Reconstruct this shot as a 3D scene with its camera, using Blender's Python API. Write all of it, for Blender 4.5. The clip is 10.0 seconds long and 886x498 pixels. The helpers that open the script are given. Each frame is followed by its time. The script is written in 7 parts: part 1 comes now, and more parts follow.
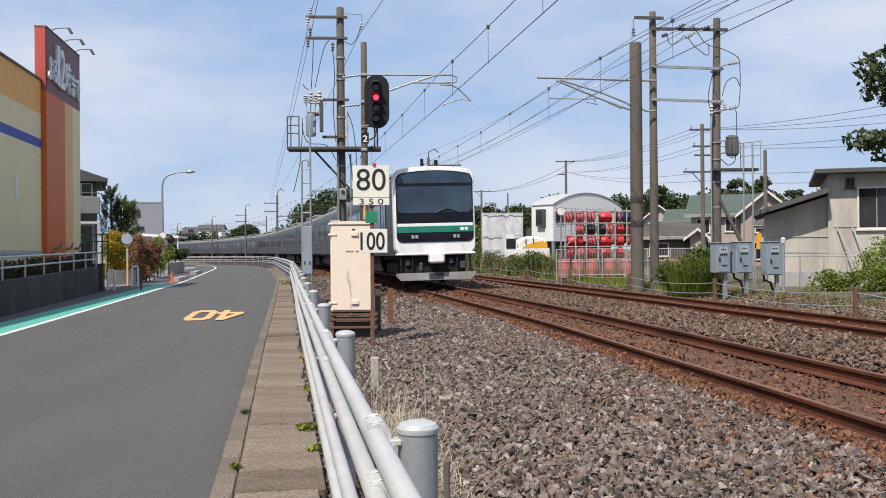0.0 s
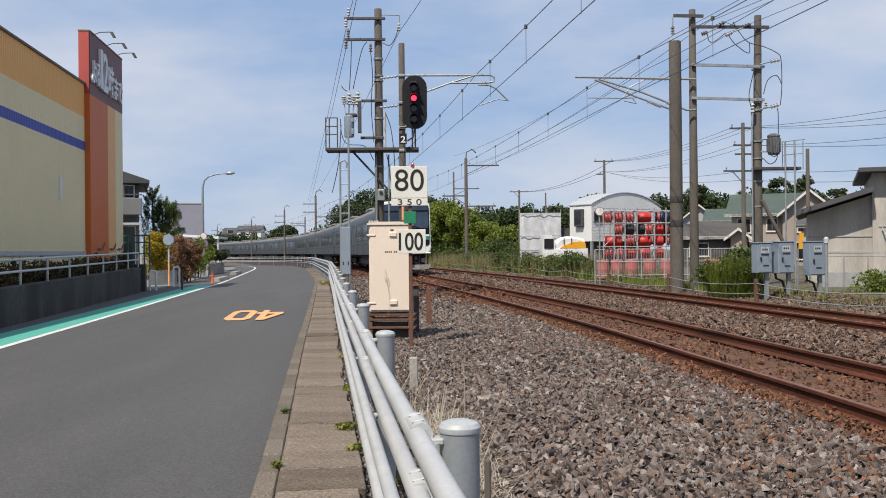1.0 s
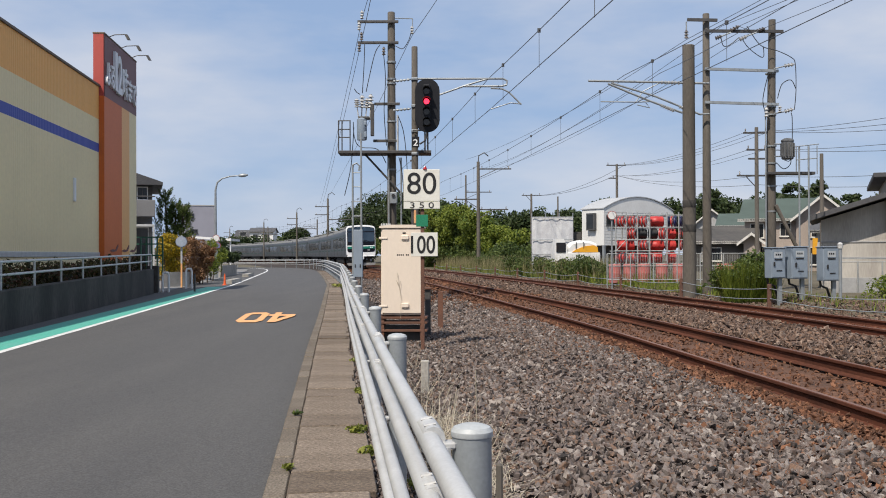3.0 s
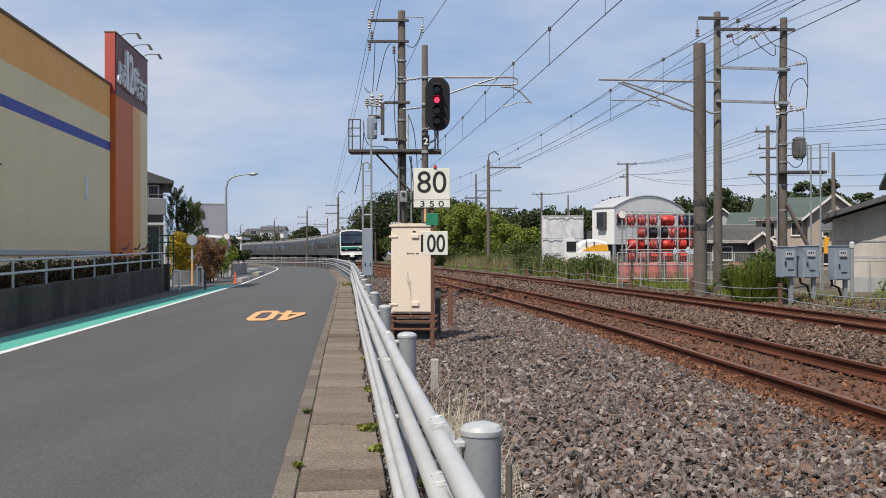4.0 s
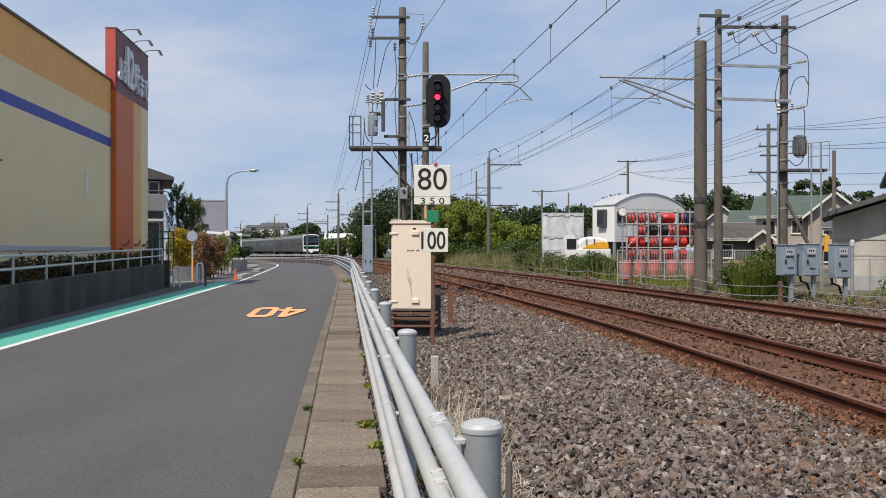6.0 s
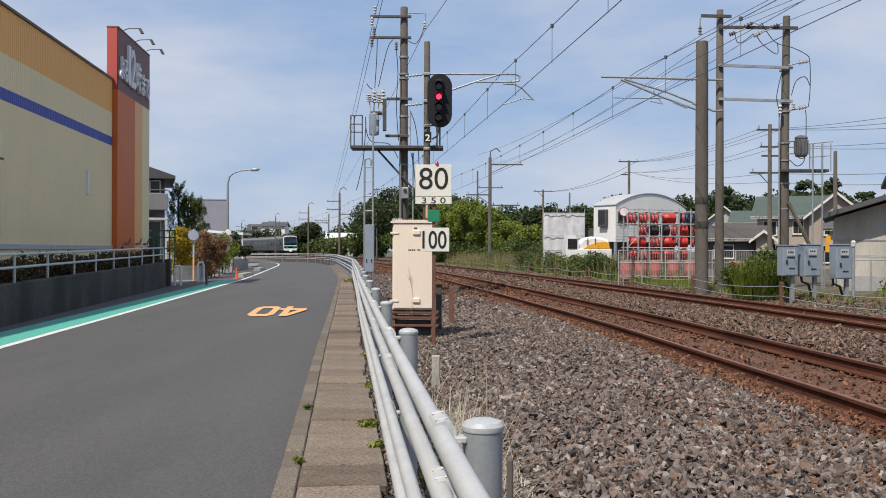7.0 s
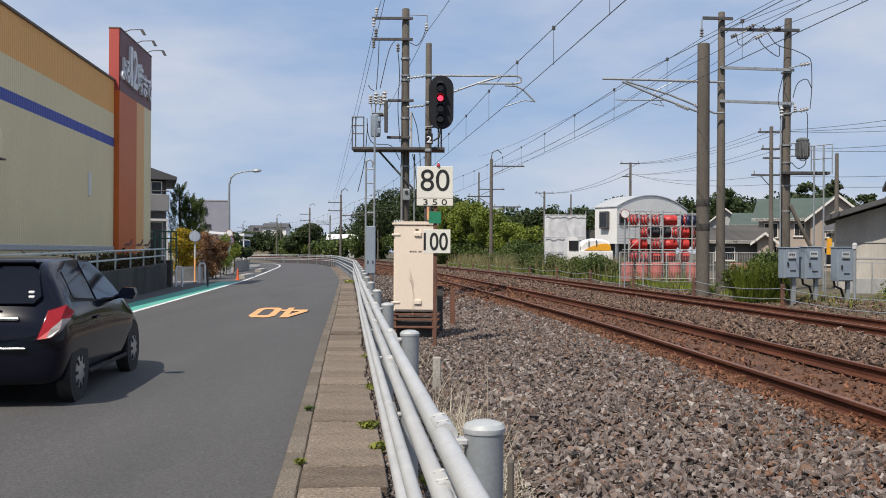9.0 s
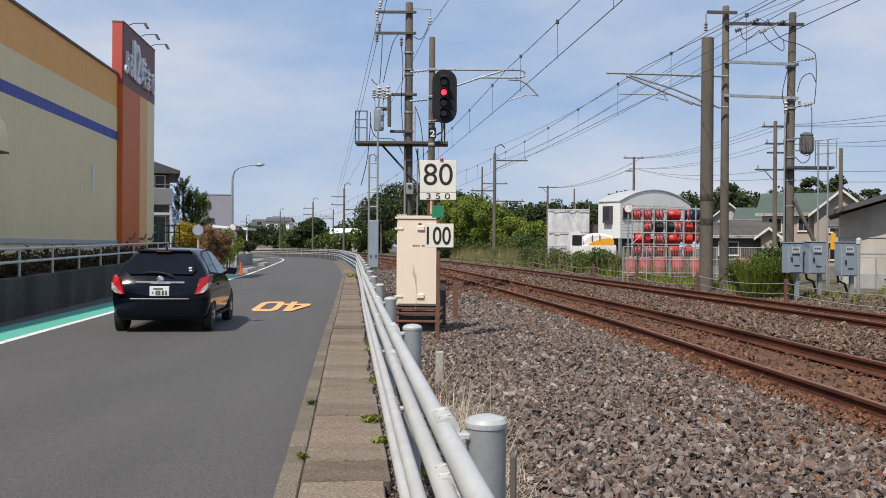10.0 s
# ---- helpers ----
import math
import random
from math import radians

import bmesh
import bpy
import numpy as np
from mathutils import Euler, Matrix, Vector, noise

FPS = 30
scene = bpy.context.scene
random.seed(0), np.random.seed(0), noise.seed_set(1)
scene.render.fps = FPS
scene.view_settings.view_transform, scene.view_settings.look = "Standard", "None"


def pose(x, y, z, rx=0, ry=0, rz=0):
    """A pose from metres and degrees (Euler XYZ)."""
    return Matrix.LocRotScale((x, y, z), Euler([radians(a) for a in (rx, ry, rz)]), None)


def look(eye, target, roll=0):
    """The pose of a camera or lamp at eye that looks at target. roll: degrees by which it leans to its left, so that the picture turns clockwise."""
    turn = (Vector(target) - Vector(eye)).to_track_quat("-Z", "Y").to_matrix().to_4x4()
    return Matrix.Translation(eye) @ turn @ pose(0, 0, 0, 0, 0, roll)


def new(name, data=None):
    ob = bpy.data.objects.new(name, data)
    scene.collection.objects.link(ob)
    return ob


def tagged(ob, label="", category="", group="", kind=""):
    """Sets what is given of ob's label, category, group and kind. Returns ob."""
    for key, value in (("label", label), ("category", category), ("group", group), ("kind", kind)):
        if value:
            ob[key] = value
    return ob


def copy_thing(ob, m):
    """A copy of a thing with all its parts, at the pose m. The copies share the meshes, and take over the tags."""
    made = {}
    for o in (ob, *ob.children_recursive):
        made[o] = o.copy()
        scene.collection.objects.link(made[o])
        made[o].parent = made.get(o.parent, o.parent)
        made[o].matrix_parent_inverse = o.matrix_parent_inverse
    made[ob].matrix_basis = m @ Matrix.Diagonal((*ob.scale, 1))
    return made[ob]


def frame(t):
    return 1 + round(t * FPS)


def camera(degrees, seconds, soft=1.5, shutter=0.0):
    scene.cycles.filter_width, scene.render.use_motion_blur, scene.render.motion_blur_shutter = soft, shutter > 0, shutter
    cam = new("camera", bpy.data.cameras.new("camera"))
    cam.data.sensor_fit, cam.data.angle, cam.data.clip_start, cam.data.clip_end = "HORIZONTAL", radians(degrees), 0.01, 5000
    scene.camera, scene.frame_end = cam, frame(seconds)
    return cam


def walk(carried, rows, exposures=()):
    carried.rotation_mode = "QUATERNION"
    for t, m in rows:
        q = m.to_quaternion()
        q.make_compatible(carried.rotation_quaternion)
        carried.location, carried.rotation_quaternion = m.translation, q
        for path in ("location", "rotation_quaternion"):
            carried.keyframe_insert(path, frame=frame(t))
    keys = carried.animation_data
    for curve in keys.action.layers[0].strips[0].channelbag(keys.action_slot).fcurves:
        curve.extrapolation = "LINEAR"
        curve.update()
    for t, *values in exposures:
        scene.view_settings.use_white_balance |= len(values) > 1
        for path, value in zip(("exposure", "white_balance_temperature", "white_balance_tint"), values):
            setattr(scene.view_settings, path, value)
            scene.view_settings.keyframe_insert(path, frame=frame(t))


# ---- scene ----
# ================= camera =================
cam = camera(49.5, 10.0, soft=1.0)
# seconds, place, yaw, pitch, lean
HELD = [
    (0.0, 0.016, 0.011, 1.568, -3.62, 0.12, 0.45),
    (0.5, 0.012, -0.006, 1.569, -2.04, 0.24, 0.31),
    (1.0, 0.005, 0.002, 1.567, -1.38, 0.16, 0.52),
    (1.5, 0.004, 0.006, 1.566, -1.15, 0.36, 0.36),
    (2.0, 0.003, 0.010, 1.566, -0.96, 0.35, 0.19),
    (2.5, 0.001, 0.006, 1.568, -0.90, 0.36, 0.17),
    (4.0, 0.002, 0.004, 1.568, -0.08, 0.28, 0.12),
    (4.5, 0.000, 0.002, 1.570, 0.00, 0.00, 0.00),
    (5.0, 0.000, 0.006, 1.569, -0.15, -0.01, 0.00),
    (5.5, 0.001, 0.006, 1.569, -0.12, 0.11, 0.01),
    (7.0, -0.002, -0.002, 1.567, -0.01, 0.08, -0.19),
    (7.5, -0.002, -0.004, 1.567, -0.15, 0.40, -0.20),
    (8.0, -0.001, -0.006, 1.569, -0.07, 0.35, -0.24),
    (8.5, 0.000, -0.011, 1.569, -0.04, 0.38, -0.31),
    (9.0, -0.003, -0.013, 1.570, 0.06, 0.17, -0.31),
    (9.5, 0.000, -0.010, 1.570, 0.01, 0.23, -0.33),
    (10.0, -0.001, 0.004, 1.568, 0.25, -0.17, -0.40),
]
walk(cam, [(t, pose(x, y, z, 90 + p, r, w)) for t, x, y, z, w, p, r in HELD],
     [(t, e, 6690, 10) for t, e in ((0, 0.2), (0.25, 0.12), (0.6, 0.06), (1.2, 0.02), (2.0, 0.0), (9.0, 0.0), (10.0, 0.03))])

# ================= daylight =================
SUN_TO = Vector((-0.38, -0.62, 1.0)).normalized()
world = bpy.data.worlds.new("sky")
world.use_nodes = True
scene.world = world
wn, wl = world.node_tree.nodes, world.node_tree.links
wn.clear()
sky = wn.new("ShaderNodeTexSky")
sky.sky_type, sky.sun_disc = "NISHITA", False
sky.sun_elevation = math.asin(SUN_TO.z)
sky.sun_rotation = math.atan2(SUN_TO.x, SUN_TO.y)
sky.air_density, sky.dust_density, sky.ozone_density = 1.0, 0.6, 2.0
wco = wn.new("ShaderNodeTexCoord")
wmap = wn.new("ShaderNodeMapping")
wmap.inputs["Scale"].default_value = (1.0, 1.5, 3.4)
wmap.inputs["Location"].default_value = (0.35, 0.0, 0.2)
wmap.inputs["Rotation"].default_value = (0.0, 0.12, 0.0)
wnoise = wn.new("ShaderNodeTexNoise")
wnoise.inputs["Scale"].default_value, wnoise.inputs["Detail"].default_value = 1.9, 6.0
wnoise.inputs["Roughness"].default_value = 0.55
wramp = wn.new("ShaderNodeMapRange")
wramp.inputs["From Min"].default_value, wramp.inputs["From Max"].default_value = 0.38, 0.68
wramp.inputs["To Min"].default_value, wramp.inputs["To Max"].default_value = 0.0, 0.9
wmix = wn.new("ShaderNodeMixRGB")
wmix.inputs[2].default_value = (7.2, 7.55, 8.45, 1)
whaze = wn.new("ShaderNodeMixRGB")
whaze.inputs[0].default_value, whaze.inputs[2].default_value = 0.76, (3.55, 5.1, 8.05, 1)
wbg, wout = wn.new("ShaderNodeBackground"), wn.new("ShaderNodeOutputWorld")
wbg.inputs["Strength"].default_value = 0.095
wl.new(wco.outputs["Generated"], wmap.inputs["Vector"])
wl.new(wmap.outputs[0], wnoise.inputs["Vector"])
wl.new(wnoise.outputs["Fac"], wramp.inputs["Value"])
wl.new(wramp.outputs[0], wmix.inputs[0])
wl.new(sky.outputs[0], whaze.inputs[1])
wl.new(whaze.outputs[0], wmix.inputs[1])
wl.new(wmix.outputs[0], wbg.inputs["Color"])
wl.new(wbg.outputs[0], wout.inputs["Surface"])
sun = bpy.data.lights.new("sun", "SUN")
sun.energy, sun.angle, sun.color = 5.0, radians(0.55), (1.0, 0.93, 0.83)
new("sun", sun).matrix_world = look(SUN_TO * 100, (0, 0, 0))


# ================= materials =================
def mat(name, c1, c2=None, rough=0.7, metal=0.0, scale=3.0, bump=0.0, fine=0.25, spec=0.5, per=None, stretch=(1, 1, 1), coat=0.0):
    """A painted, stone, wood or metal surface: two tones in large patches, fine grain, relief."""
    m = bpy.data.materials.new(name)
    m.use_nodes = True
    n, l = m.node_tree.nodes, m.node_tree.links
    b = n["Principled BSDF"]
    b.inputs["Roughness"].default_value, b.inputs["Metallic"].default_value = rough, metal
    b.inputs["Specular IOR Level"].default_value = spec
    b.inputs["Coat Weight"].default_value = coat
    c2 = c2 or tuple(v * 0.82 for v in c1)
    co = n.new("ShaderNodeTexCoord")
    mp = n.new("ShaderNodeMapping")
    mp.inputs["Scale"].default_value = stretch
    l.new(co.outputs["Object"], mp.inputs["Vector"])
    big = n.new("ShaderNodeTexNoise")
    big.inputs["Scale"].default_value, big.inputs["Detail"].default_value = scale, 5.0
    l.new(mp.outputs[0], big.inputs["Vector"])
    rg = n.new("ShaderNodeMapRange")
    rg.inputs["From Min"].default_value, rg.inputs["From Max"].default_value = 0.3, 0.7
    l.new(big.outputs["Fac"], rg.inputs["Value"])
    mx = n.new("ShaderNodeMixRGB")
    mx.inputs[1].default_value, mx.inputs[2].default_value = (*c1, 1), (*c2, 1)
    fac = rg.outputs[0]
    if per:
        src = n.new("ShaderNodeObjectInfo") if per == "object" else n.new("ShaderNodeNewGeometry")
        ad = n.new("ShaderNodeMath")
        ad.operation = "MULTIPLY_ADD"
        l.new(src.outputs["Random" if per == "object" else "Random Per Island"], ad.inputs[0])
        ad.inputs[1].default_value = 1.0
        sc = n.new("ShaderNodeMath")
        sc.operation = "MULTIPLY_ADD"
        l.new(rg.outputs[0], sc.inputs[0])
        sc.inputs[1].default_value, sc.inputs[2].default_value = 0.5, -0.25
        l.new(sc.outputs[0], ad.inputs[2])
        ad.use_clamp = True
        fac = ad.outputs[0]
    l.new(fac, mx.inputs[0])
    sm = n.new("ShaderNodeTexNoise")
    sm.inputs["Scale"].default_value, sm.inputs["Detail"].default_value = scale * 17, 4.0
    l.new(mp.outputs[0], sm.inputs["Vector"])
    r2 = n.new("ShaderNodeMapRange")
    r2.inputs["From Min"].default_value, r2.inputs["From Max"].default_value = 0.25, 0.75
    r2.inputs["To Min"].default_value, r2.inputs["To Max"].default_value = 1 - fine, 1 + fine
    l.new(sm.outputs["Fac"], r2.inputs["Value"])
    mu = n.new("ShaderNodeMixRGB")
    mu.blend_type = "MULTIPLY"
    mu.inputs[0].default_value = 1.0
    l.new(mx.outputs[0], mu.inputs[1])
    l.new(r2.outputs[0], mu.inputs[2])
    l.new(mu.outputs[0], b.inputs["Base Color"])
    if bump:
        bp = n.new("ShaderNodeBump")
        bp.inputs["Strength"].default_value, bp.inputs["Distance"].default_value = 0.7, bump
        l.new(sm.outputs["Fac"], bp.inputs["Height"])
        l.new(bp.outputs[0], b.inputs["Normal"])
    return m


def glow(name, c, e):
    m = mat(name, c, rough=0.3)
    b = m.node_tree.nodes["Principled BSDF"]
    b.inputs["Emission Color"].default_value, b.inputs["Emission Strength"].default_value = (*c, 1), e
    return m


def leaf_mat(name, c1, c2, scale=0.35):
    """Foliage: each leaf its own tone between two greens, a little light shining through."""
    m = mat(name, c1, c2, rough=0.55, scale=scale, fine=0.2, per="island", spec=0.3)
    n, l = m.node_tree.nodes, m.node_tree.links
    b, out = n["Principled BSDF"], n["Material Output"]
    tr, ms = n.new("ShaderNodeBsdfTranslucent"), n.new("ShaderNodeMixShader")
    ms.inputs[0].default_value = 0.3
    l.new(b.inputs["Base Color"].links[0].from_socket, tr.inputs["Color"])
    l.new(b.outputs[0], ms.inputs[1])
    l.new(tr.outputs[0], ms.inputs[2])
    l.new(ms.outputs[0], out.inputs["Surface"])
    return m


ASPHALT = mat("worn asphalt", (0.063, 0.062, 0.063), (0.079, 0.077, 0.076), rough=0.85, scale=1.1, fine=0.05, bump=0.002, stretch=(1, 0.15, 1))


def add_grit(m, scale, lo, hi):
    """Fine aggregate over a surface's colour, in even grains."""
    n, l = m.node_tree.nodes, m.node_tree.links
    b = n["Principled BSDF"]
    src = b.inputs["Base Color"].links[0].from_socket
    co, vo, rg, mu = n.new("ShaderNodeTexCoord"), n.new("ShaderNodeTexVoronoi"), n.new("ShaderNodeMapRange"), n.new("ShaderNodeMixRGB")
    vo.inputs["Scale"].default_value = scale
    l.new(co.outputs["Object"], vo.inputs["Vector"])
    sp = n.new("ShaderNodeSeparateColor")
    l.new(vo.outputs["Color"], sp.inputs[0])
    l.new(sp.outputs[0], rg.inputs["Value"])
    rg.inputs["To Min"].default_value, rg.inputs["To Max"].default_value = lo, hi
    mu.blend_type = "MULTIPLY"
    mu.inputs[0].default_value = 1.0
    l.new(src, mu.inputs[1])
    l.new(rg.outputs[0], mu.inputs[2])
    l.new(mu.outputs[0], b.inputs["Base Color"])


add_grit(ASPHALT, 95.0, 0.66, 1.32)
PAINT_WHITE = mat("road paint white", (0.72, 0.73, 0.72), (0.5, 0.5, 0.5), rough=0.6, scale=4, fine=0.15)
PAINT_GREEN = mat("road paint green", (0.06, 0.36, 0.28), (0.09, 0.34, 0.28), rough=0.75, scale=1.5, fine=0.2)
PAINT_ORANGE = mat("road paint orange", (0.85, 0.41, 0.15), (0.58, 0.32, 0.16), rough=0.7, scale=5, fine=0.25)
CONCRETE = mat("concrete", (0.36, 0.34, 0.31), (0.25, 0.235, 0.21), rough=0.9, scale=2, fine=0.25, bump=0.004)
SLAB = mat("slab concrete", (0.1, 0.075, 0.055), (0.205, 0.164, 0.129), rough=0.94, scale=2.4, fine=0.55, bump=0.016, per="object", stretch=(0.8, 1.7, 1))
add_grit(SLAB, 80.0, 0.68, 1.3)
KERB = mat("kerb concrete", (0.11, 0.09, 0.07), (0.165, 0.138, 0.11), rough=0.94, scale=3.5, fine=0.8, bump=0.015, per="object")
CONCRETE_OLD = mat("stained concrete", (0.07, 0.064, 0.058), (0.018, 0.017, 0.016), rough=0.92, scale=0.9, fine=0.4, bump=0.005, stretch=(1, 1, 0.35))
POLE_CONC = mat("pole concrete", (0.129, 0.114, 0.097), (0.082, 0.071, 0.060), rough=0.9, scale=1.5, fine=0.2, bump=0.003, stretch=(1, 1, 0.25))
GALV = mat("galvanised steel", (0.31, 0.335, 0.355), (0.235, 0.255, 0.27), rough=0.5, metal=0.3, scale=4, fine=0.1)
PIPE = mat("painted pipe", (0.475, 0.48, 0.48), (0.39, 0.395, 0.395), rough=0.42, scale=5, fine=0.08)
DARKSTEEL = mat("dark steel", (0.055, 0.055, 0.06), (0.09, 0.085, 0.08), rough=0.6, metal=0.3, scale=5)
RUST = mat("rust", (0.17, 0.075, 0.045), (0.095, 0.05, 0.038), rough=0.85, scale=3, fine=0.35, bump=0.003)
RAILRUST = mat("rail rust", (0.119, 0.043, 0.026), (0.065, 0.026, 0.017), rough=0.9, spec=0.15, scale=2.5, fine=0.3, bump=0.002, stretch=(1, 0.3, 1))
RAILTOP = mat("rail head", (0.20, 0.105, 0.072), (0.13, 0.066, 0.045), rough=0.55, metal=0.15, scale=3, fine=0.2, stretch=(1, 0.1, 1))
EARTH = mat("rust-stained ballast bed", (0.131, 0.062, 0.036), (0.075, 0.037, 0.022), rough=0.95, scale=1.2, fine=0.5, bump=0.03)
# nearly black: the shade between the loose stones is put into this colour
BED = mat("ballast bed, gap shade in base", (0.044, 0.03, 0.023), (0.02, 0.014, 0.012), rough=0.95, scale=1.6, fine=0.6, bump=0.03)
STONE = mat("ballast stone", (0.026, 0.02, 0.018), (0.23, 0.175, 0.15), rough=0.9, scale=9, fine=0.45, per="island")
def stone_tones(m, tones):
    """Each stone takes one tone out of several."""
    n, l = m.node_tree.nodes, m.node_tree.links
    mx = [x for x in n if x.type == "MIX_RGB" and x.blend_type == "MIX"][0]
    ramp = n.new("ShaderNodeValToRGB")
    while len(ramp.color_ramp.elements) < len(tones):
        ramp.color_ramp.elements.new(0.5)
    for i, c in enumerate(tones):
        ramp.color_ramp.elements[i].position = i / (len(tones) - 1)
        ramp.color_ramp.elements[i].color = (*c, 1)
    l.new(mx.inputs[0].links[0].from_socket, ramp.inputs[0])
    mu = mx.outputs[0].links[0].to_socket
    l.new(ramp.outputs[0], mu)


stone_tones(STONE, [(0.021, 0.017, 0.016), (0.125, 0.097, 0.085), (0.051, 0.040, 0.036), (0.186, 0.113, 0.077), (0.164, 0.142, 0.136), (0.097, 0.067, 0.056), (0.142, 0.118, 0.109), (0.193, 0.162, 0.146), (0.294, 0.257, 0.233)])
STONE_BROWN = mat("rust-dusted ballast stone", (0.03, 0.02, 0.015), (0.2, 0.13, 0.09), rough=0.92, scale=9, fine=0.4, per="island")
stone_tones(STONE_BROWN, [(0.022, 0.014, 0.011), (0.126, 0.078, 0.056), (0.063, 0.039, 0.029), (0.210, 0.126, 0.084), (0.147, 0.112, 0.095), (0.091, 0.052, 0.036), (0.252, 0.182, 0.140)])
STONE_RED = mat("rusty ballast stone", (0.052, 0.023, 0.013), (0.215, 0.098, 0.053), rough=0.92, scale=9, fine=0.25, per="island")
SOIL = mat("dry soil and grass", (0.065, 0.06, 0.034), (0.115, 0.093, 0.06), rough=0.95, scale=0.15, fine=0.4)


# ================= mesh helpers =================
class Form:
    """Collects faces, then becomes one mesh object."""

    def __init__(self):
        self.v, self.f, self.m = [], [], []

    def face(self, pts, m=0):
        k = len(self.v)
        self.v += [tuple(p) for p in pts]
        self.f.append(tuple(range(k, k + len(pts))))
        self.m.append(m)
        return self

    def loft(self, rings, closed=True, caps=True, m=0):
        k, n = len(self.v), len(rings[0])
        for r in rings:
            self.v += [tuple(p) for p in r]
        for i in range(len(rings) - 1):
            for j in range(n if closed else n - 1):
                a, b = k + i * n + j, k + i * n + (j + 1) % n
                self.f.append((a, b, b + n, a + n))
                self.m.append(m)
        if caps and closed:
            self.f.append(tuple(reversed(range(k, k + n))))
            self.f.append(tuple(range(k + (len(rings) - 1) * n, k + len(rings) * n)))
            self.m += [m, m]
        return self

    def box(self, x0, y0, z0, x1, y1, z1, c=0.0, m=0):
        """A box, its edges chamfered by c."""
        if c <= 0:
            lo = [(x0, y0, z0), (x1, y0, z0), (x1, y1, z0), (x0, y1, z0)]
            return self.loft([lo, [(x, y, z1) for x, y, z in lo]], m=m)

        def ring(z, i):
            return [(x0 + c + i, y0 + i, z), (x1 - c - i, y0 + i, z), (x1 - i, y0 + c + i, z), (x1 - i, y1 - c - i, z),
                    (x1 - c - i, y1 - i, z), (x0 + c + i, y1 - i, z), (x0 + i, y1 - c - i, z), (x0 + i, y0 + c + i, z)]
        return self.loft([ring(z0, c * 0.7), ring(z0 + c, 0), ring(z1 - c, 0), ring(z1, c * 0.7)], m=m)

    def tube(self, p, q, r, r2=None, n=8, m=0):
        p, q = Vector(p), Vector(q)
        r2 = r if r2 is None else r2
        a = (q - p).normalized()
        u = a.cross(Vector((0, 0, 1)) if abs(a.z) < 0.9 else Vector((1, 0, 0))).normalized()
        w = a.cross(u)
        an = [2 * math.pi * i / n for i in range(n)]
        return self.loft([[c + (u * math.cos(t) + w * math.sin(t)) * s for t in an] for c, s in ((p, r), (q, r2))], m=m)

    def path(self, pts, r, n=6, m=0):
        """A bent tube through points."""
        pts = [Vector(p) for p in pts]
        rings = []
        u = None
        for i, p in enumerate(pts):
            a = (pts[min(i + 1, len(pts) - 1)] - pts[max(i - 1, 0)]).normalized()
            if u is None:
                u = a.cross(Vector((0, 0, 1)) if abs(a.z) < 0.9 else Vector((1, 0, 0))).normalized()
            u = (u - a * u.dot(a)).normalized()
            w = a.cross(u)
            rr = r[i] if isinstance(r, (list, tuple)) else r
            rings.append([p + (u * math.cos(2 * math.pi * k / n) + w * math.sin(2 * math.pi * k / n)) * rr for k in range(n)])
        return self.loft(rings, m=m)

    def lathe(self, x, y, prof, n=16, m=0):
        """prof: (radius, z) from the bottom up, about an upright axis."""
        return self.loft([[(x + r * math.cos(2 * math.pi * k / n), y + r * math.sin(2 * math.pi * k / n), z) for k in range(n)] for r, z in prof], m=m)

    def prism(self, outline, axis, a, b, m=0):
        """A flat outline pushed from a to b along x, y or z."""
        def put(p, h):
            return {"x": (h, p[0], p[1]), "y": (p[0], h, p[1]), "z": (p[0], p[1], h)}[axis]
        return self.loft([[put(p, a) for p in outline], [put(p, b) for p in outline]], m=m)

    def ob(self, name, mats, parent=None, label="", smooth=True):
        me = bpy.data.meshes.new(name)
        me.from_pydata(self.v, [], self.f)
        mats = mats if isinstance(mats, (list, tuple)) else [mats]
        for x in mats:
            me.materials.append(x)
        if len(mats) > 1:
            me.polygons.foreach_set("material_index", self.m)
        bm = bmesh.new()
        bm.from_mesh(me)
        bmesh.ops.recalc_face_normals(bm, faces=bm.faces)
        bm.to_mesh(me)
        bm.free()
        if smooth:
            me.shade_smooth()
            me.set_sharp_from_angle(angle=radians(33))
        o = new(name, me)
        o.parent = parent
        if label:
            o["label"] = label
        return o


def text_mesh(body, size, extrude, bold):
    """A flat mesh of characters in the built-in font."""
    cu = bpy.data.curves.new("figure", "FONT")
    cu.body, cu.size, cu.extrude, cu.align_x, cu.offset = body, size, extrude, "CENTER", bold
    o = new("figure", cu)
    dg = bpy.context.evaluated_depsgraph_get()
    dg.update()
    me = bpy.data.meshes.new_from_object(o.evaluated_get(dg))
    bpy.data.objects.remove(o)
    me.materials.clear()
    return me


def thing(name, label, category, m=None, group="", kind=""):
    o = new(name)
    o.empty_display_size = 0.2
    if m is not None:
        o.matrix_basis = m
    return tagged(o, label, category, group, kind)


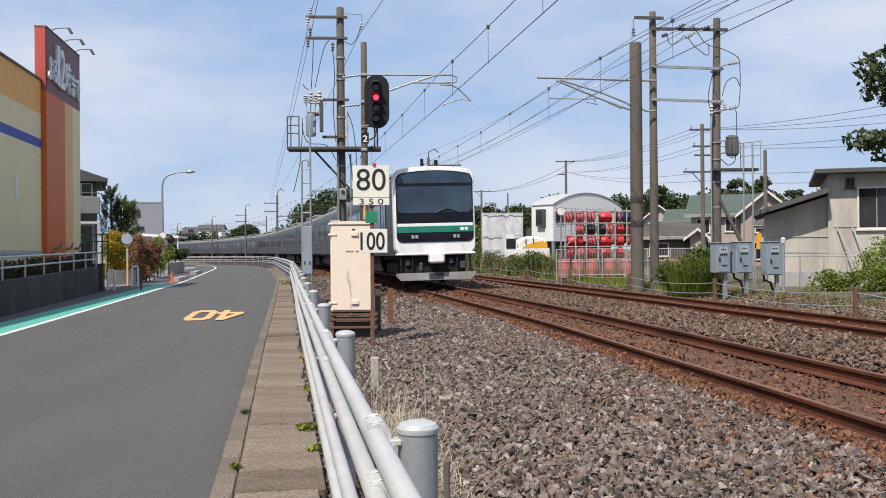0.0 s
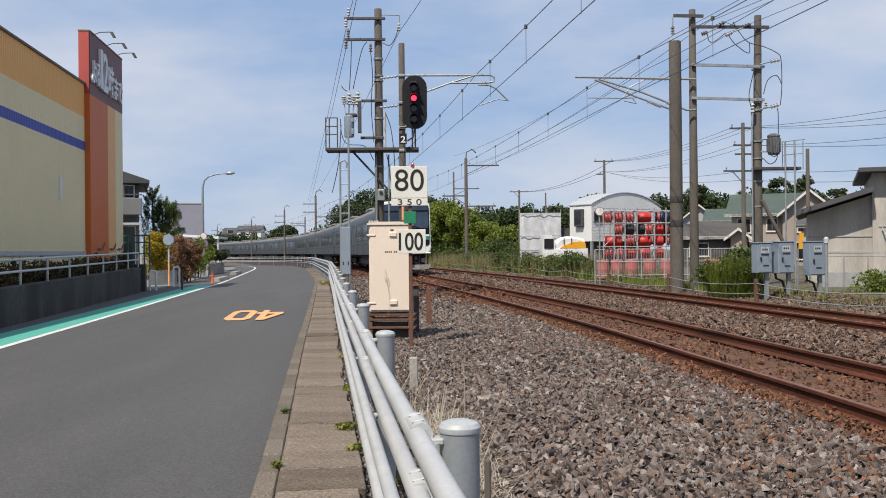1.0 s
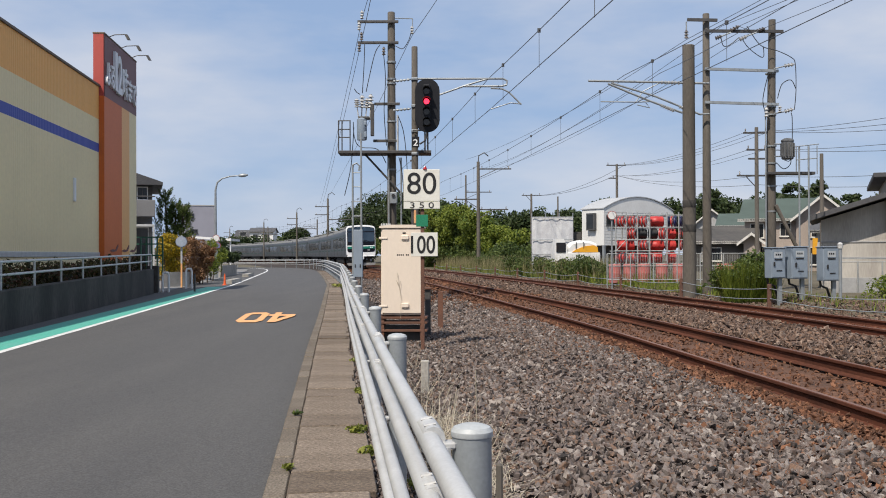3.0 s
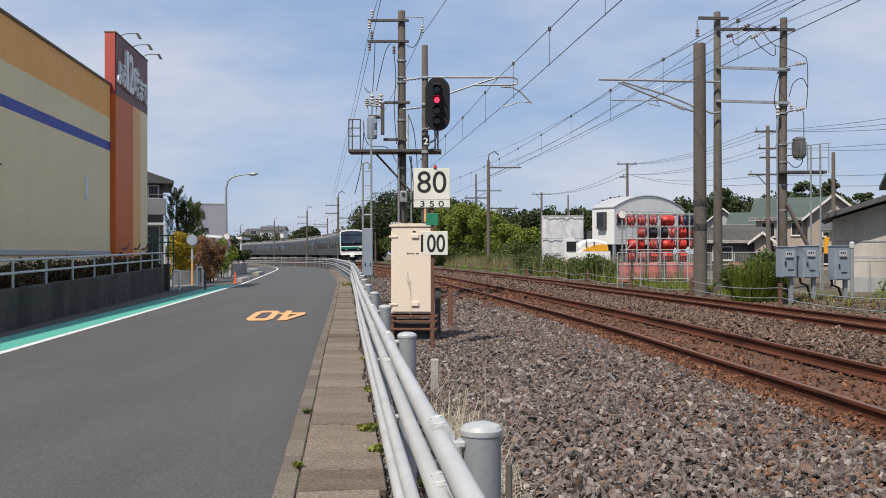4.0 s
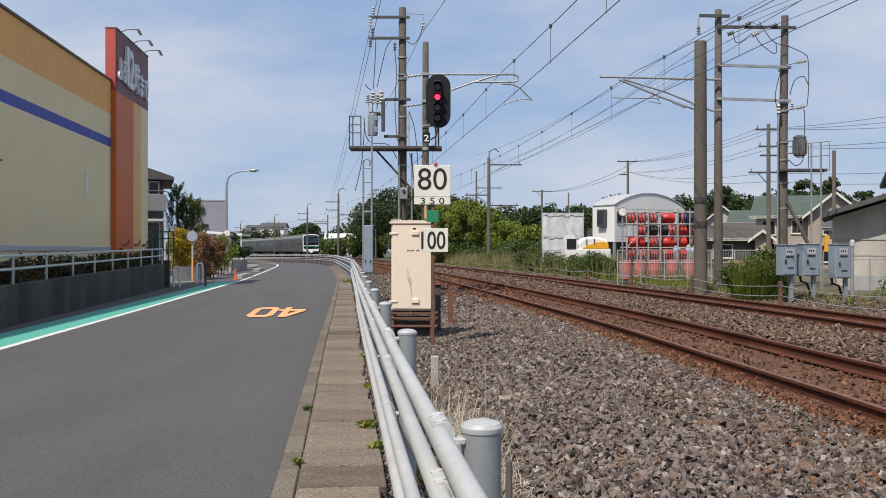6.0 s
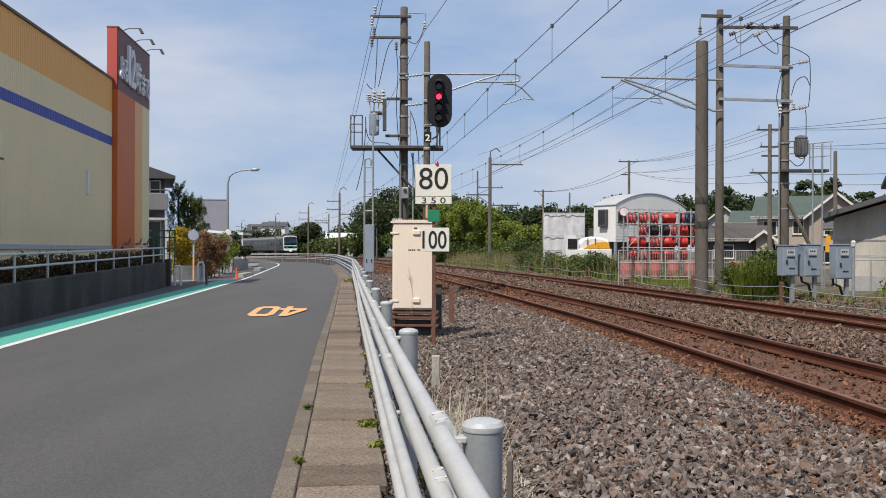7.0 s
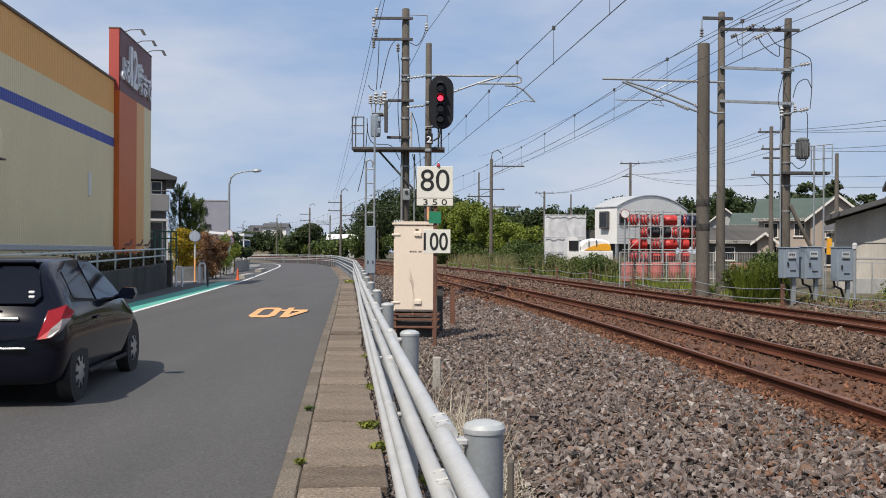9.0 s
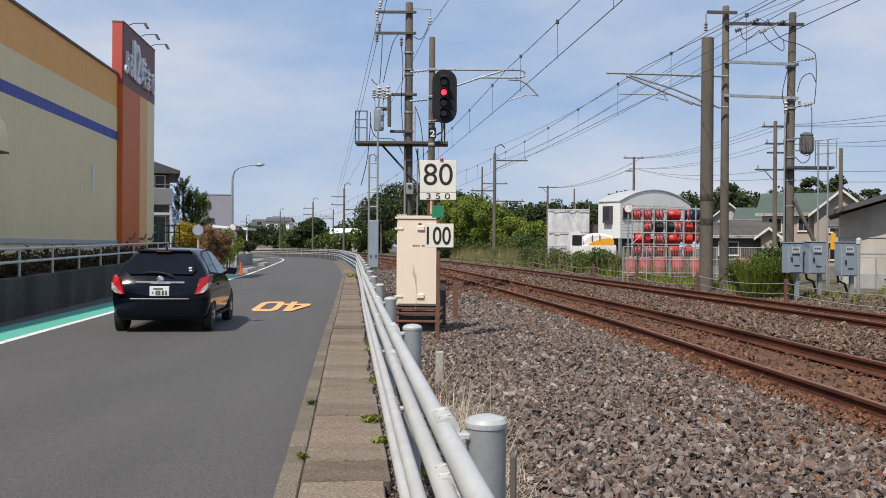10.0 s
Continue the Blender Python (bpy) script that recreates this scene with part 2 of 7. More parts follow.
def smooth_line(pts, step=1.0):
    """Even points along a soft curve through way points (x, y)."""
    p = np.array(pts, float)
    out = []
    for i in range(len(p) - 1):
        a, b = p[i], p[i + 1]
        ta = (p[i + 1] - p[i - 1]) / 2 if i else b - a
        tb = (p[i + 2] - p[i]) / 2 if i + 2 < len(p) else b - a
        for s in np.linspace(0, 1, 24, endpoint=False):
            h = (2 * s**3 - 3 * s**2 + 1, s**3 - 2 * s**2 + s, -2 * s**3 + 3 * s**2, s**3 - s**2)
            out.append(h[0] * a + h[1] * ta + h[2] * b + h[3] * tb)
    out.append(p[-1])
    out = np.array(out)
    s = np.r_[0, np.cumsum(np.hypot(*np.diff(out, axis=0).T))]
    g = np.arange(0, s[-1], step)
    return np.c_[np.interp(g, s, out[:, 0]), np.interp(g, s, out[:, 1])]


class Way:
    """A plan line that can be asked for a point and its right-hand side at any length."""

    def __init__(self, pts):
        self.p = smooth_line(pts, 0.5)
        self.s = np.r_[0, np.cumsum(np.hypot(*np.diff(self.p, axis=0).T))]

    def at(self, s, off=0.0, z=0.0):
        x, y = (np.interp(s, self.s, self.p[:, i]) for i in (0, 1))
        x2, y2 = (np.interp(s + 0.5, self.s, self.p[:, i]) for i in (0, 1))
        x1, y1 = (np.interp(s - 0.5, self.s, self.p[:, i]) for i in (0, 1))
        d = math.hypot(x2 - x1, y2 - y1)
        return Vector((x + off * (y2 - y1) / d, y - off * (x2 - x1) / d, z))

    def heading(self, s):
        a, b = self.at(s - 0.5), self.at(s + 0.5)
        return math.atan2(-(b.x - a.x), b.y - a.y)

    def where(self, y):
        """The length at which the line passes the depth y."""
        return float(np.interp(y, self.p[:, 1], self.s))


def strip(way, s0, s1, prof, step=1.0):
    """A ribbon along a way; prof: (offset, z) across it, an open or closed outline."""
    ss = np.arange(s0, s1 + step * 0.5, step)
    return [[way.at(s, o, z) for o, z in prof] for s in ss]


# ================= plan =================
ROAD = Way([(7.0, -78), (0.38, -8), (-0.45, 0), (-1.07, 6), (-2.15, 16.7), (-2.95, 25), (-4.9, 44.5), (-5.8, 53), (-8.75, 76), (-11.9, 99), (-14.9, 114), (-18.3, 122.5), (-23, 127.5), (-29, 131), (-38, 134.5), (-52, 139), (-75, 145)])
TRACK = Way([(4.75, -22), (4.64, 0), (4.33, 7.8), (4.10, 11.3), (3.6, 18), (2.80, 25.5), (1.85, 33.8), (-0.95, 56), (-6.2, 90), (-13.8, 132), (-21.0, 163), (-36.0, 212), (-57.0, 262), (-90, 325), (-140, 405), (-215, 505)])
Z_IN, Z_OUT = 0.24, 0.34      # heads of the near track's two rails
Z_FAR = 0.29                  # heads of the far track
FAR_OFF = 4.4

# ================= ground, road, ballast =================
g = Form()
g.face([(-900, -120, -0.16), (900, -120, -0.16), (900, 2500, -0.16), (-900, 2500, -0.16)])
tagged(g.ob("ground", SOIL), "dry earth and grass ground", "ground", kind="structure")


def sheet(name, way, s0, s1, prof, material, label, category, step=1.0):
    o = Form().loft(strip(way, s0, s1, prof, step), closed=False, caps=False).ob(name, material)
    return tagged(o, label, category, kind="structure")


R_END = ROAD.s[-1] - 2
sheet("road", ROAD, 0, R_END, [(-7.6, -0.15), (-7.6, 0.0), (-2.6, 0.03), (0.0, 0.0), (0.0, -0.15)], ASPHALT, "worn grey asphalt road bending away to one side", "road")
S_BAY = ROAD.where(36.5)
sheet("edge_line", ROAD, 4, ROAD.where(123), [(-5.01, 0.0195), (-4.86, 0.0205)], PAINT_WHITE, "white painted edge line on the asphalt", "road marking", 0.5)
sheet("green_strip", ROAD, 0, ROAD.where(49), [(-5.95, 0.0125), (-5.01, 0.018)], PAINT_GREEN, "green painted walking strip beside the road", "road marking", 0.5)

# speed figure painted on the asphalt, to be read by oncoming traffic
fig = thing("road_figure", "orange painted speed figure 40 on the asphalt", "road marking", pose(-4.13, 24.2, 0.031, 0, 0, 185.8))


def painted(outline, holes=()):
    bm = bmesh.new()
    edges = []
    for ring in (outline, *holes):
        vs = [bm.verts.new((x, y, 0)) for x, y in ring]
        edges += [bm.edges.new((vs[i], vs[(i + 1) % len(vs)])) for i in range(len(vs))]
    bmesh.ops.triangle_fill(bm, edges=edges, use_beauty=True)
    me = bpy.data.meshes.new("digit")
    bm.to_mesh(me)
    bm.free()
    me.materials.append(PAINT_ORANGE)
    return me


four = painted([(0.08, -1.6), (0.3, -1.6), (0.3, -0.85), (0.46, -0.85), (0.46, -0.3), (0.3, -0.3), (0.3, 1.6), (0.05, 1.6), (-0.44, -0.25), (-0.44, -0.85), (0.08, -0.85)],
               [[(0.08, -0.3), (0.08, 0.75), (-0.18, -0.3)]])
zero = painted([(-0.25, -1.6), (0.25, -1.6), (0.42, -1.1), (0.42, 1.1), (0.25, 1.6), (-0.25, 1.6), (-0.42, 1.1), (-0.42, -1.1)],
               [[(-0.12, -1.0), (-0.19, -0.8), (-0.19, 0.8), (-0.12, 1.0), (0.12, 1.0), (0.19, 0.8), (0.19, -0.8), (0.12, -1.0)]])
for me, x in ((four, -0.34), (zero, 0.34)):
    d = new("digit", me)
    d.parent, d.location, d.scale = fig, (x, 0, 0), (0.75, 1.2, 1)

# ballast: one bed under both tracks, its shoulder running down to the guard rail
T_END = TRACK.s[-1] - 2
sheet("ballast_bed", TRACK, 0, T_END, [(-9.5, -0.2), (-5.5, -0.05), (-4.1, -0.01), (-2.4, 0.03), (-1.1, 0.075), (1.1, 0.17), (2.1, 0.16), (2.8, 0.12), (FAR_OFF - 0.9, 0.12), (FAR_OFF + 0.9, 0.12), (FAR_OFF + 1.9, 0.08), (FAR_OFF + 3.6, -0.05), (FAR_OFF + 6, -0.2)], BED, "crushed stone ballast bed under two tracks, darkened for shaded gaps", "ballast")
sheet("rusty_bed", TRACK, 0, T_END, [(-1.05, 0.083), (-0.55, 0.108), (0.55, 0.155), (1.0, 0.176)], EARTH, "rust-brown dirt and ballast between the rails", "ballast")
sheet("rusty_bed_far", TRACK, 0, T_END, [(FAR_OFF - 0.85, 0.128), (FAR_OFF + 0.85, 0.128)], EARTH, "rust-brown dirt and ballast between the rails", "ballast")


def rail_outline(off, z):
    """A flat-bottomed rail: head, web and foot, its head's top at z."""
    return [(off - 0.062, z - 0.153), (off - 0.055, z - 0.14), (off - 0.012, z - 0.12), (off - 0.009, z - 0.045), (off - 0.032, z - 0.033), (off - 0.032, z - 0.006), (off - 0.024, z),
            (off + 0.024, z), (off + 0.032, z - 0.006), (off + 0.032, z - 0.033), (off + 0.009, z - 0.045), (off + 0.012, z - 0.12), (off + 0.055, z - 0.14), (off + 0.062, z - 0.153)]


def rail_track(offset, z1, z2, label):
    t = thing("railway_track", label, "railway track", group="the two tracks", kind="structure")
    for o, z in ((offset - 0.567, z1), (offset + 0.567, z2)):
        f = Form().loft(strip(TRACK, 0, T_END, rail_outline(o, z), 1.0))
        n = len(rail_outline(0, 0))
        f.m = [1 if (i % n == 6 and i < len(f.f) - 2) else 0 for i in range(len(f.f))]
        f.ob("rail", [RAILRUST, RAILTOP], t, "rust-brown steel rail with a worn head")
    return t


rail_track(0.0, Z_IN, Z_OUT, "rusty narrow-gauge railway track on brown ballast")
rail_track(FAR_OFF, Z_FAR, Z_FAR, "rusty second railway track half sunk in ballast")


def shard(seed, k):
    """One angular crushed stone: the hull of a few points on a flattened, skewed block."""
    rg = np.random.default_rng(seed)
    p = rg.uniform(-1, 1, (k, 3))
    p /= np.abs(p).max(axis=1)[:, None] ** 0.75
    p *= (1.0, 0.8, 0.58)
    bm = bmesh.new()
    for c in p:
        bm.verts.new(c)
    bmesh.ops.convex_hull(bm, input=bm.verts)
    bmesh.ops.delete(bm, geom=[v for v in bm.verts if not v.link_faces], context="VERTS")
    bmesh.ops.triangulate(bm, faces=bm.faces)
    bmesh.ops.recalc_face_normals(bm, faces=bm.faces)
    bm.verts.index_update()
    out = np.array([v.co[:] for v in bm.verts]), np.array([[v.index for v in fc.verts] for fc in bm.faces])
    bm.free()
    return out


SHARDS = [shard(900 + i, 7) for i in range(4)] + [shard(950 + i, 8) for i in range(8)]


def stones(name, n, o0, o1, y0, y1, zf, size, material, label, seed, power=1.6, lean=1.0, fine=False, way=TRACK):
    """Crushed stones: jittered blocks strewn along the track, denser towards the near end."""
    rng = np.random.default_rng(seed)
    s = way.where(y0) + (way.where(y1) - way.where(y0)) * rng.random(n) ** power
    off = o0 + (o1 - o0) * rng.random(n) ** lean
    base = np.array([way.at(a, b) for a, b in zip(s, off)])
    base[:, 2] = zf(off)
    size_of = size * np.clip(rng.lognormal(-0.15, 0.34, n), 0.4, 1.6)
    q = rng.normal(size=(n, 4))
    q /= np.linalg.norm(q, axis=1)[:, None]
    w, x, y, z = q.T
    rot = np.array([[1 - 2 * (y * y + z * z), 2 * (x * y - z * w), 2 * (x * z + y * w)], [2 * (x * y + z * w), 1 - 2 * (x * x + z * z), 2 * (y * z - x * w)], [2 * (x * z - y * w), 2 * (y * z + x * w), 1 - 2 * (x * x + y * y)]]).transpose(2, 0, 1)
    base[:, 2] += size * (0.7 * rng.random(n) + 0.02)
    kinds = SHARDS if fine else SHARDS[:4]
    pick = rng.integers(0, len(kinds), n)
    vs, fs, k0 = [], [], 0
    for i, (sv, sf) in enumerate(kinds):
        ids = np.nonzero(pick == i)[0]
        v = sv[None] * rng.uniform(0.62, 1.2, (len(ids), 1, 3)) * size_of[ids, None, None] * 0.56
        v = np.einsum("nij,nkj->nki", rot[ids], v) + base[ids, None]
        vs.append(v.reshape(-1, 3))
        fs.append((sf[None] + k0 + len(sv) * np.arange(len(ids))[:, None, None]).reshape(-1, 3))
        k0 += len(sv) * len(ids)
    v, f = np.concatenate(vs), np.concatenate(fs)
    me = bpy.data.meshes.new(name)
    me.vertices.add(len(v))
    me.vertices.foreach_set("co", v.ravel())
    me.loops.add(len(f) * 3)
    me.loops.foreach_set("vertex_index", f.ravel())
    me.polygons.add(len(f))
    me.polygons.foreach_set("loop_start", np.arange(0, len(f) * 3, 3))
    me.update(calc_edges=True)
    me.shade_flat()
    me.materials.append(material)
    return tagged(new(name, me), label, "ballast", kind="stuff")


def bed_z(o):
    return np.interp(o, [-9.5, -5.5, -4.1, -2.4, -1.1, 1.1, 2.1, 2.8, FAR_OFF - 0.9, FAR_OFF + 0.9, FAR_OFF + 1.9, FAR_OFF + 3.6], [-0.2, -0.05, -0.01, 0.03, 0.075, 0.17, 0.16, 0.12, 0.12, 0.12, 0.08, -0.05])


stones("ballast_stones", 14000, -5.2, -4.0, 0, 24, bed_z, 0.042, STONE, "small grey stones and grit at the foot of the ballast", 8, 1.2, fine=True)
stones("ballast_stones", 64000, -4.15, -1.0, 1.5, 26, bed_z, 0.064, STONE, "loose grey crushed stones of the ballast shoulder", 1, 1.3, fine=True)
stones("ballast_stones", 13000, -4.9, -1.0, -9, 1.8, bed_z, 0.066, STONE, "loose grey crushed stones of the ballast shoulder", 16, 1.0)
stones("rusty_stones", 3500, -2.4, 1.35, -9, 1.5, bed_z, 0.05, STONE_RED, "rust-brown stones along the near rail", 17, 1.0, 0.6)
stones("ballast_stones", 9000, -4.0, -1.2, 22, 60, bed_z, 0.09, STONE, "loose grey crushed stones of the ballast shoulder", 2, 1.4)
stones("ballast_stones", 19000, 1.3, FAR_OFF - 0.75, 6, 40, bed_z, 0.085, STONE_BROWN, "brown-grey crushed stones between the tracks", 3, 1.4)
stones("ballast_stones", 14000, FAR_OFF + 0.7, FAR_OFF + 4.6, 10, 50, lambda o: bed_z(o) + np.clip((o - FAR_OFF - 2.3) * 0.2, 0, 0.28), 0.075, STONE_BROWN, "brown-grey crushed stones beside the far track", 4, 1.3)
stones("ballast_stones", 9000, 1.2, FAR_OFF - 0.6, 38, 110, bed_z, 0.13, STONE_BROWN, "brown-grey crushed stones between the tracks", 13, 1.2)
stones("ballast_stones", 6000, FAR_OFF + 0.7, FAR_OFF + 3.0, 48, 110, bed_z, 0.13, STONE_BROWN, "brown-grey crushed stones beside the far track", 14, 1.2)
stones("rusty_stones", 6000, -2.4, 1.4, 30, 100, bed_z, 0.11, STONE_RED, "rust-brown stones about the rails", 15, 1.2)
stones("rusty_stones", 19000, -2.6, -0.65, 1, 30, bed_z, 0.05, STONE_RED, "rust-brown stones along the near rail", 7, 1.3, 0.5, True)
stones("rusty_stones", 11000, -0.6, 1.35, -3, 32, bed_z, 0.05, STONE_RED, "rust-brown stones between the rails", 5, 1.4)
stones("rusty_stones", 4000, FAR_OFF - 0.8, FAR_OFF + 0.8, 9, 45, bed_z, 0.06, STONE_RED, "rust-brown stones between the far rails", 6, 1.4)

stones("gutter_grit", 9000, 0.66, 1.25, 2, 34, lambda o: np.interp(o, [0.66, 0.95, 1.5], [-0.02, -0.015, -0.05]), 0.032, STONE, "grit and small stones under the guard rail", 9, 1.4, way=ROAD)

# ================= kerb and slabs along the guard rail =================
pavement = thing("pavement", "brownish concrete gutter slabs beside the guard rail", "pavement", kind="structure")
sheet("gutter_bed", ROAD, 0, ROAD.where(138), [(0.0, -0.03), (0.95, -0.03), (1.5, -0.06)], SOIL, "earth bed under the gutter slabs", "ground", 1.0)
slab_kinds = [Form().box(-0.295, -0.298 + g, -0.08, x, 0.298 - h, 0.0, 0.011) for x, g, h in ((0.285, 0.0, 0.004), (0.262, 0.006, 0.0), (0.272, 0.0, 0.008), (0.235, 0.004, 0.003))]
slab_me = []
kerb_me = None
s = ROAD.where(-7.0)
while s < ROAD.where(95):
    for me, off, rng in ((0, 0.45, 0.0), (1, 0.075, 0.0)):
        if me == 0:
            if len(slab_me) < len(slab_kinds):
                o = slab_kinds[len(slab_me)].ob("slab", SLAB, pavement)
                slab_me.append(o.data)
            else:
                o = new("slab", random.choice(slab_me))
                o.parent = pavement
        else:
            if kerb_me is None:
                o = Form().box(-0.072, -0.299, -0.1, 0.074, 0.299, 0.0, 0.014).ob("kerb_stone", KERB, pavement)
                kerb_me = o.data
            else:
                o = new("kerb_stone", kerb_me)
                o.parent = pavement
        p = ROAD.at(s, off, 0.05 + random.uniform(-0.006, 0.006) - (0.012 if me else 0))
        o.matrix_basis = Matrix.Translation(p) @ Euler((random.uniform(-.012, .012), random.uniform(-.012, .012), ROAD.heading(s) + random.uniform(-.008, .008))).to_matrix().to_4x4()
    s += 0.605

# ================= guard rail =================
CAPM = mat("pale post cap", (0.40, 0.42, 0.43), (0.32, 0.34, 0.35), rough=0.5, scale=6, fine=0.1)
guard = thing("guard_rail", "white-painted pipe guard rail on round grey steel posts", "guard rail")
GO = 0.70     # the pipes' distance from the road's edge
post0 = None
s = ROAD.where(2.52) - 9.06
s_last = ROAD.where(136)
while s < s_last:
    if post0 is None:
        f = Form().lathe(0, 0, [(0.054, -0.1), (0.054, 1.105)], 20)
        post0 = f.ob("post", GALV, guard, "round grey galvanised post")
        cap0 = Form().lathe(0, 0, [(0.0565, 1.099), (0.0575, 1.102), (0.0575, 1.113), (0.05, 1.124), (0.03, 1.131), (0.004, 1.134)], 20).ob("cap", CAPM, post0, "domed pale cap")
        for z in (1.075, 0.915, 0.64):
            Form().box(-0.112, -0.03, z - 0.006, -0.046, 0.02, z + 0.012, 0.004).path([(-0.07, -0.03, z), (-0.07, -0.034, z - 0.05), (-0.066, -0.034, z - 0.1), (-0.05, -0.02, z - 0.115)], 0.009, 6).ob("bracket", PIPE, post0, "white clamp bracket with a drop hook")
        post = post0
    else:
        post = copy_thing(post0, Matrix())
    p = ROAD.at(s, GO + 0.125, -0.02)
    post.matrix_basis = Matrix.Translation(p) @ Matrix.Rotation(ROAD.heading(s), 4, "Z")
    s += 3.02
for z, r in ((1.068, 0.029), (0.912, 0.029), (0.655, 0.03), (0.47, 0.03)):
    Form().path([ROAD.at(a, GO + 0.01, z) for a in np.arange(0.5, s_last, 1.0)], r, 12).ob("pipe", PIPE, guard, "smooth white-painted steel pipe")
for a in np.arange(ROAD.where(2.6), ROAD.where(16), 3.02):
    for z in (1.075, 0.915, 0.64):
        slv = Form().path([ROAD.at(a + d, GO + 0.02, z) for d in (-0.09, 0.09)], 0.0325, 12).ob("pipe_sleeve", PIPE, guard)
        for d in (-0.05, 0.05):
            Form().path([ROAD.at(a + d, GO - 0.002, z + 0.028), ROAD.at(a + d, GO + 0.03, z + 0.034)], 0.004, 6).ob("bolt", PIPE, slv)

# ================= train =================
# dark surroundings mirrored in the stainless sides are put into this low base
STEEL = mat("stainless car side, dark reflections", (0.05, 0.049, 0.048), (0.036, 0.035, 0.034), rough=0.4, metal=0.5, scale=1.2, fine=0.08, stretch=(1, 0.2, 3))
CARWHITE = mat("white train enamel", (0.80, 0.81, 0.82), (0.74, 0.75, 0.76), rough=0.3, scale=1.5, fine=0.04)
CARGREEN = mat("green train stripe", (0.012, 0.20, 0.145), (0.01, 0.17, 0.12), rough=0.35, scale=2, fine=0.05)
# the stripe's green again, darkened to the dim look of the sides
SIDEGREEN_DIM = mat("stripe green dimmed for the car side", (0.012, 0.05, 0.038), (0.01, 0.042, 0.03), rough=0.5, scale=2, fine=0.05)
MASK = mat("black train mask", (0.005, 0.006, 0.011), (0.008, 0.008, 0.014), rough=0.2, scale=2, fine=0.05, spec=0.25)
SCREEN = mat("dark windscreen glass", (0.016, 0.03, 0.055), (0.045, 0.075, 0.115), rough=0.06, scale=0.9, fine=0.05, spec=0.35)
CARGLASS = mat("dark side glass", (0.006, 0.007, 0.009), (0.012, 0.013, 0.015), rough=0.12, scale=1.0, fine=0.05, spec=0.25)
ROOF = mat("grey train roof", (0.17, 0.17, 0.165), (0.13, 0.13, 0.128), rough=0.7, scale=1, fine=0.1)
UNDER = mat("dark underframe", (0.012, 0.011, 0.011), (0.024, 0.022, 0.02), rough=0.85, scale=3, spec=0.2)
SKIRT = mat("grey skirt plate", (0.30, 0.30, 0.30), (0.22, 0.215, 0.21), rough=0.6, scale=2)
GREYSKIRT = mat("dark blue-grey plate", (0.05, 0.06, 0.085), (0.03, 0.035, 0.05), rough=0.6, scale=3)
LAMP_OFF = mat("lamp glass", (0.35, 0.36, 0.38), (0.25, 0.25, 0.27), rough=0.15, scale=8)


def car_ring(y, w, lift=0.0):
    half = [(w, 1.02 + lift), (w, 3.25), (w * 0.975, 3.5), (w * 0.88, 3.72), (w * 0.68, 3.86), (w * 0.35, 3.93)]
    return [(x, y, z) for x, z in half] + [(-x, y, z) for x, z in reversed(half)]


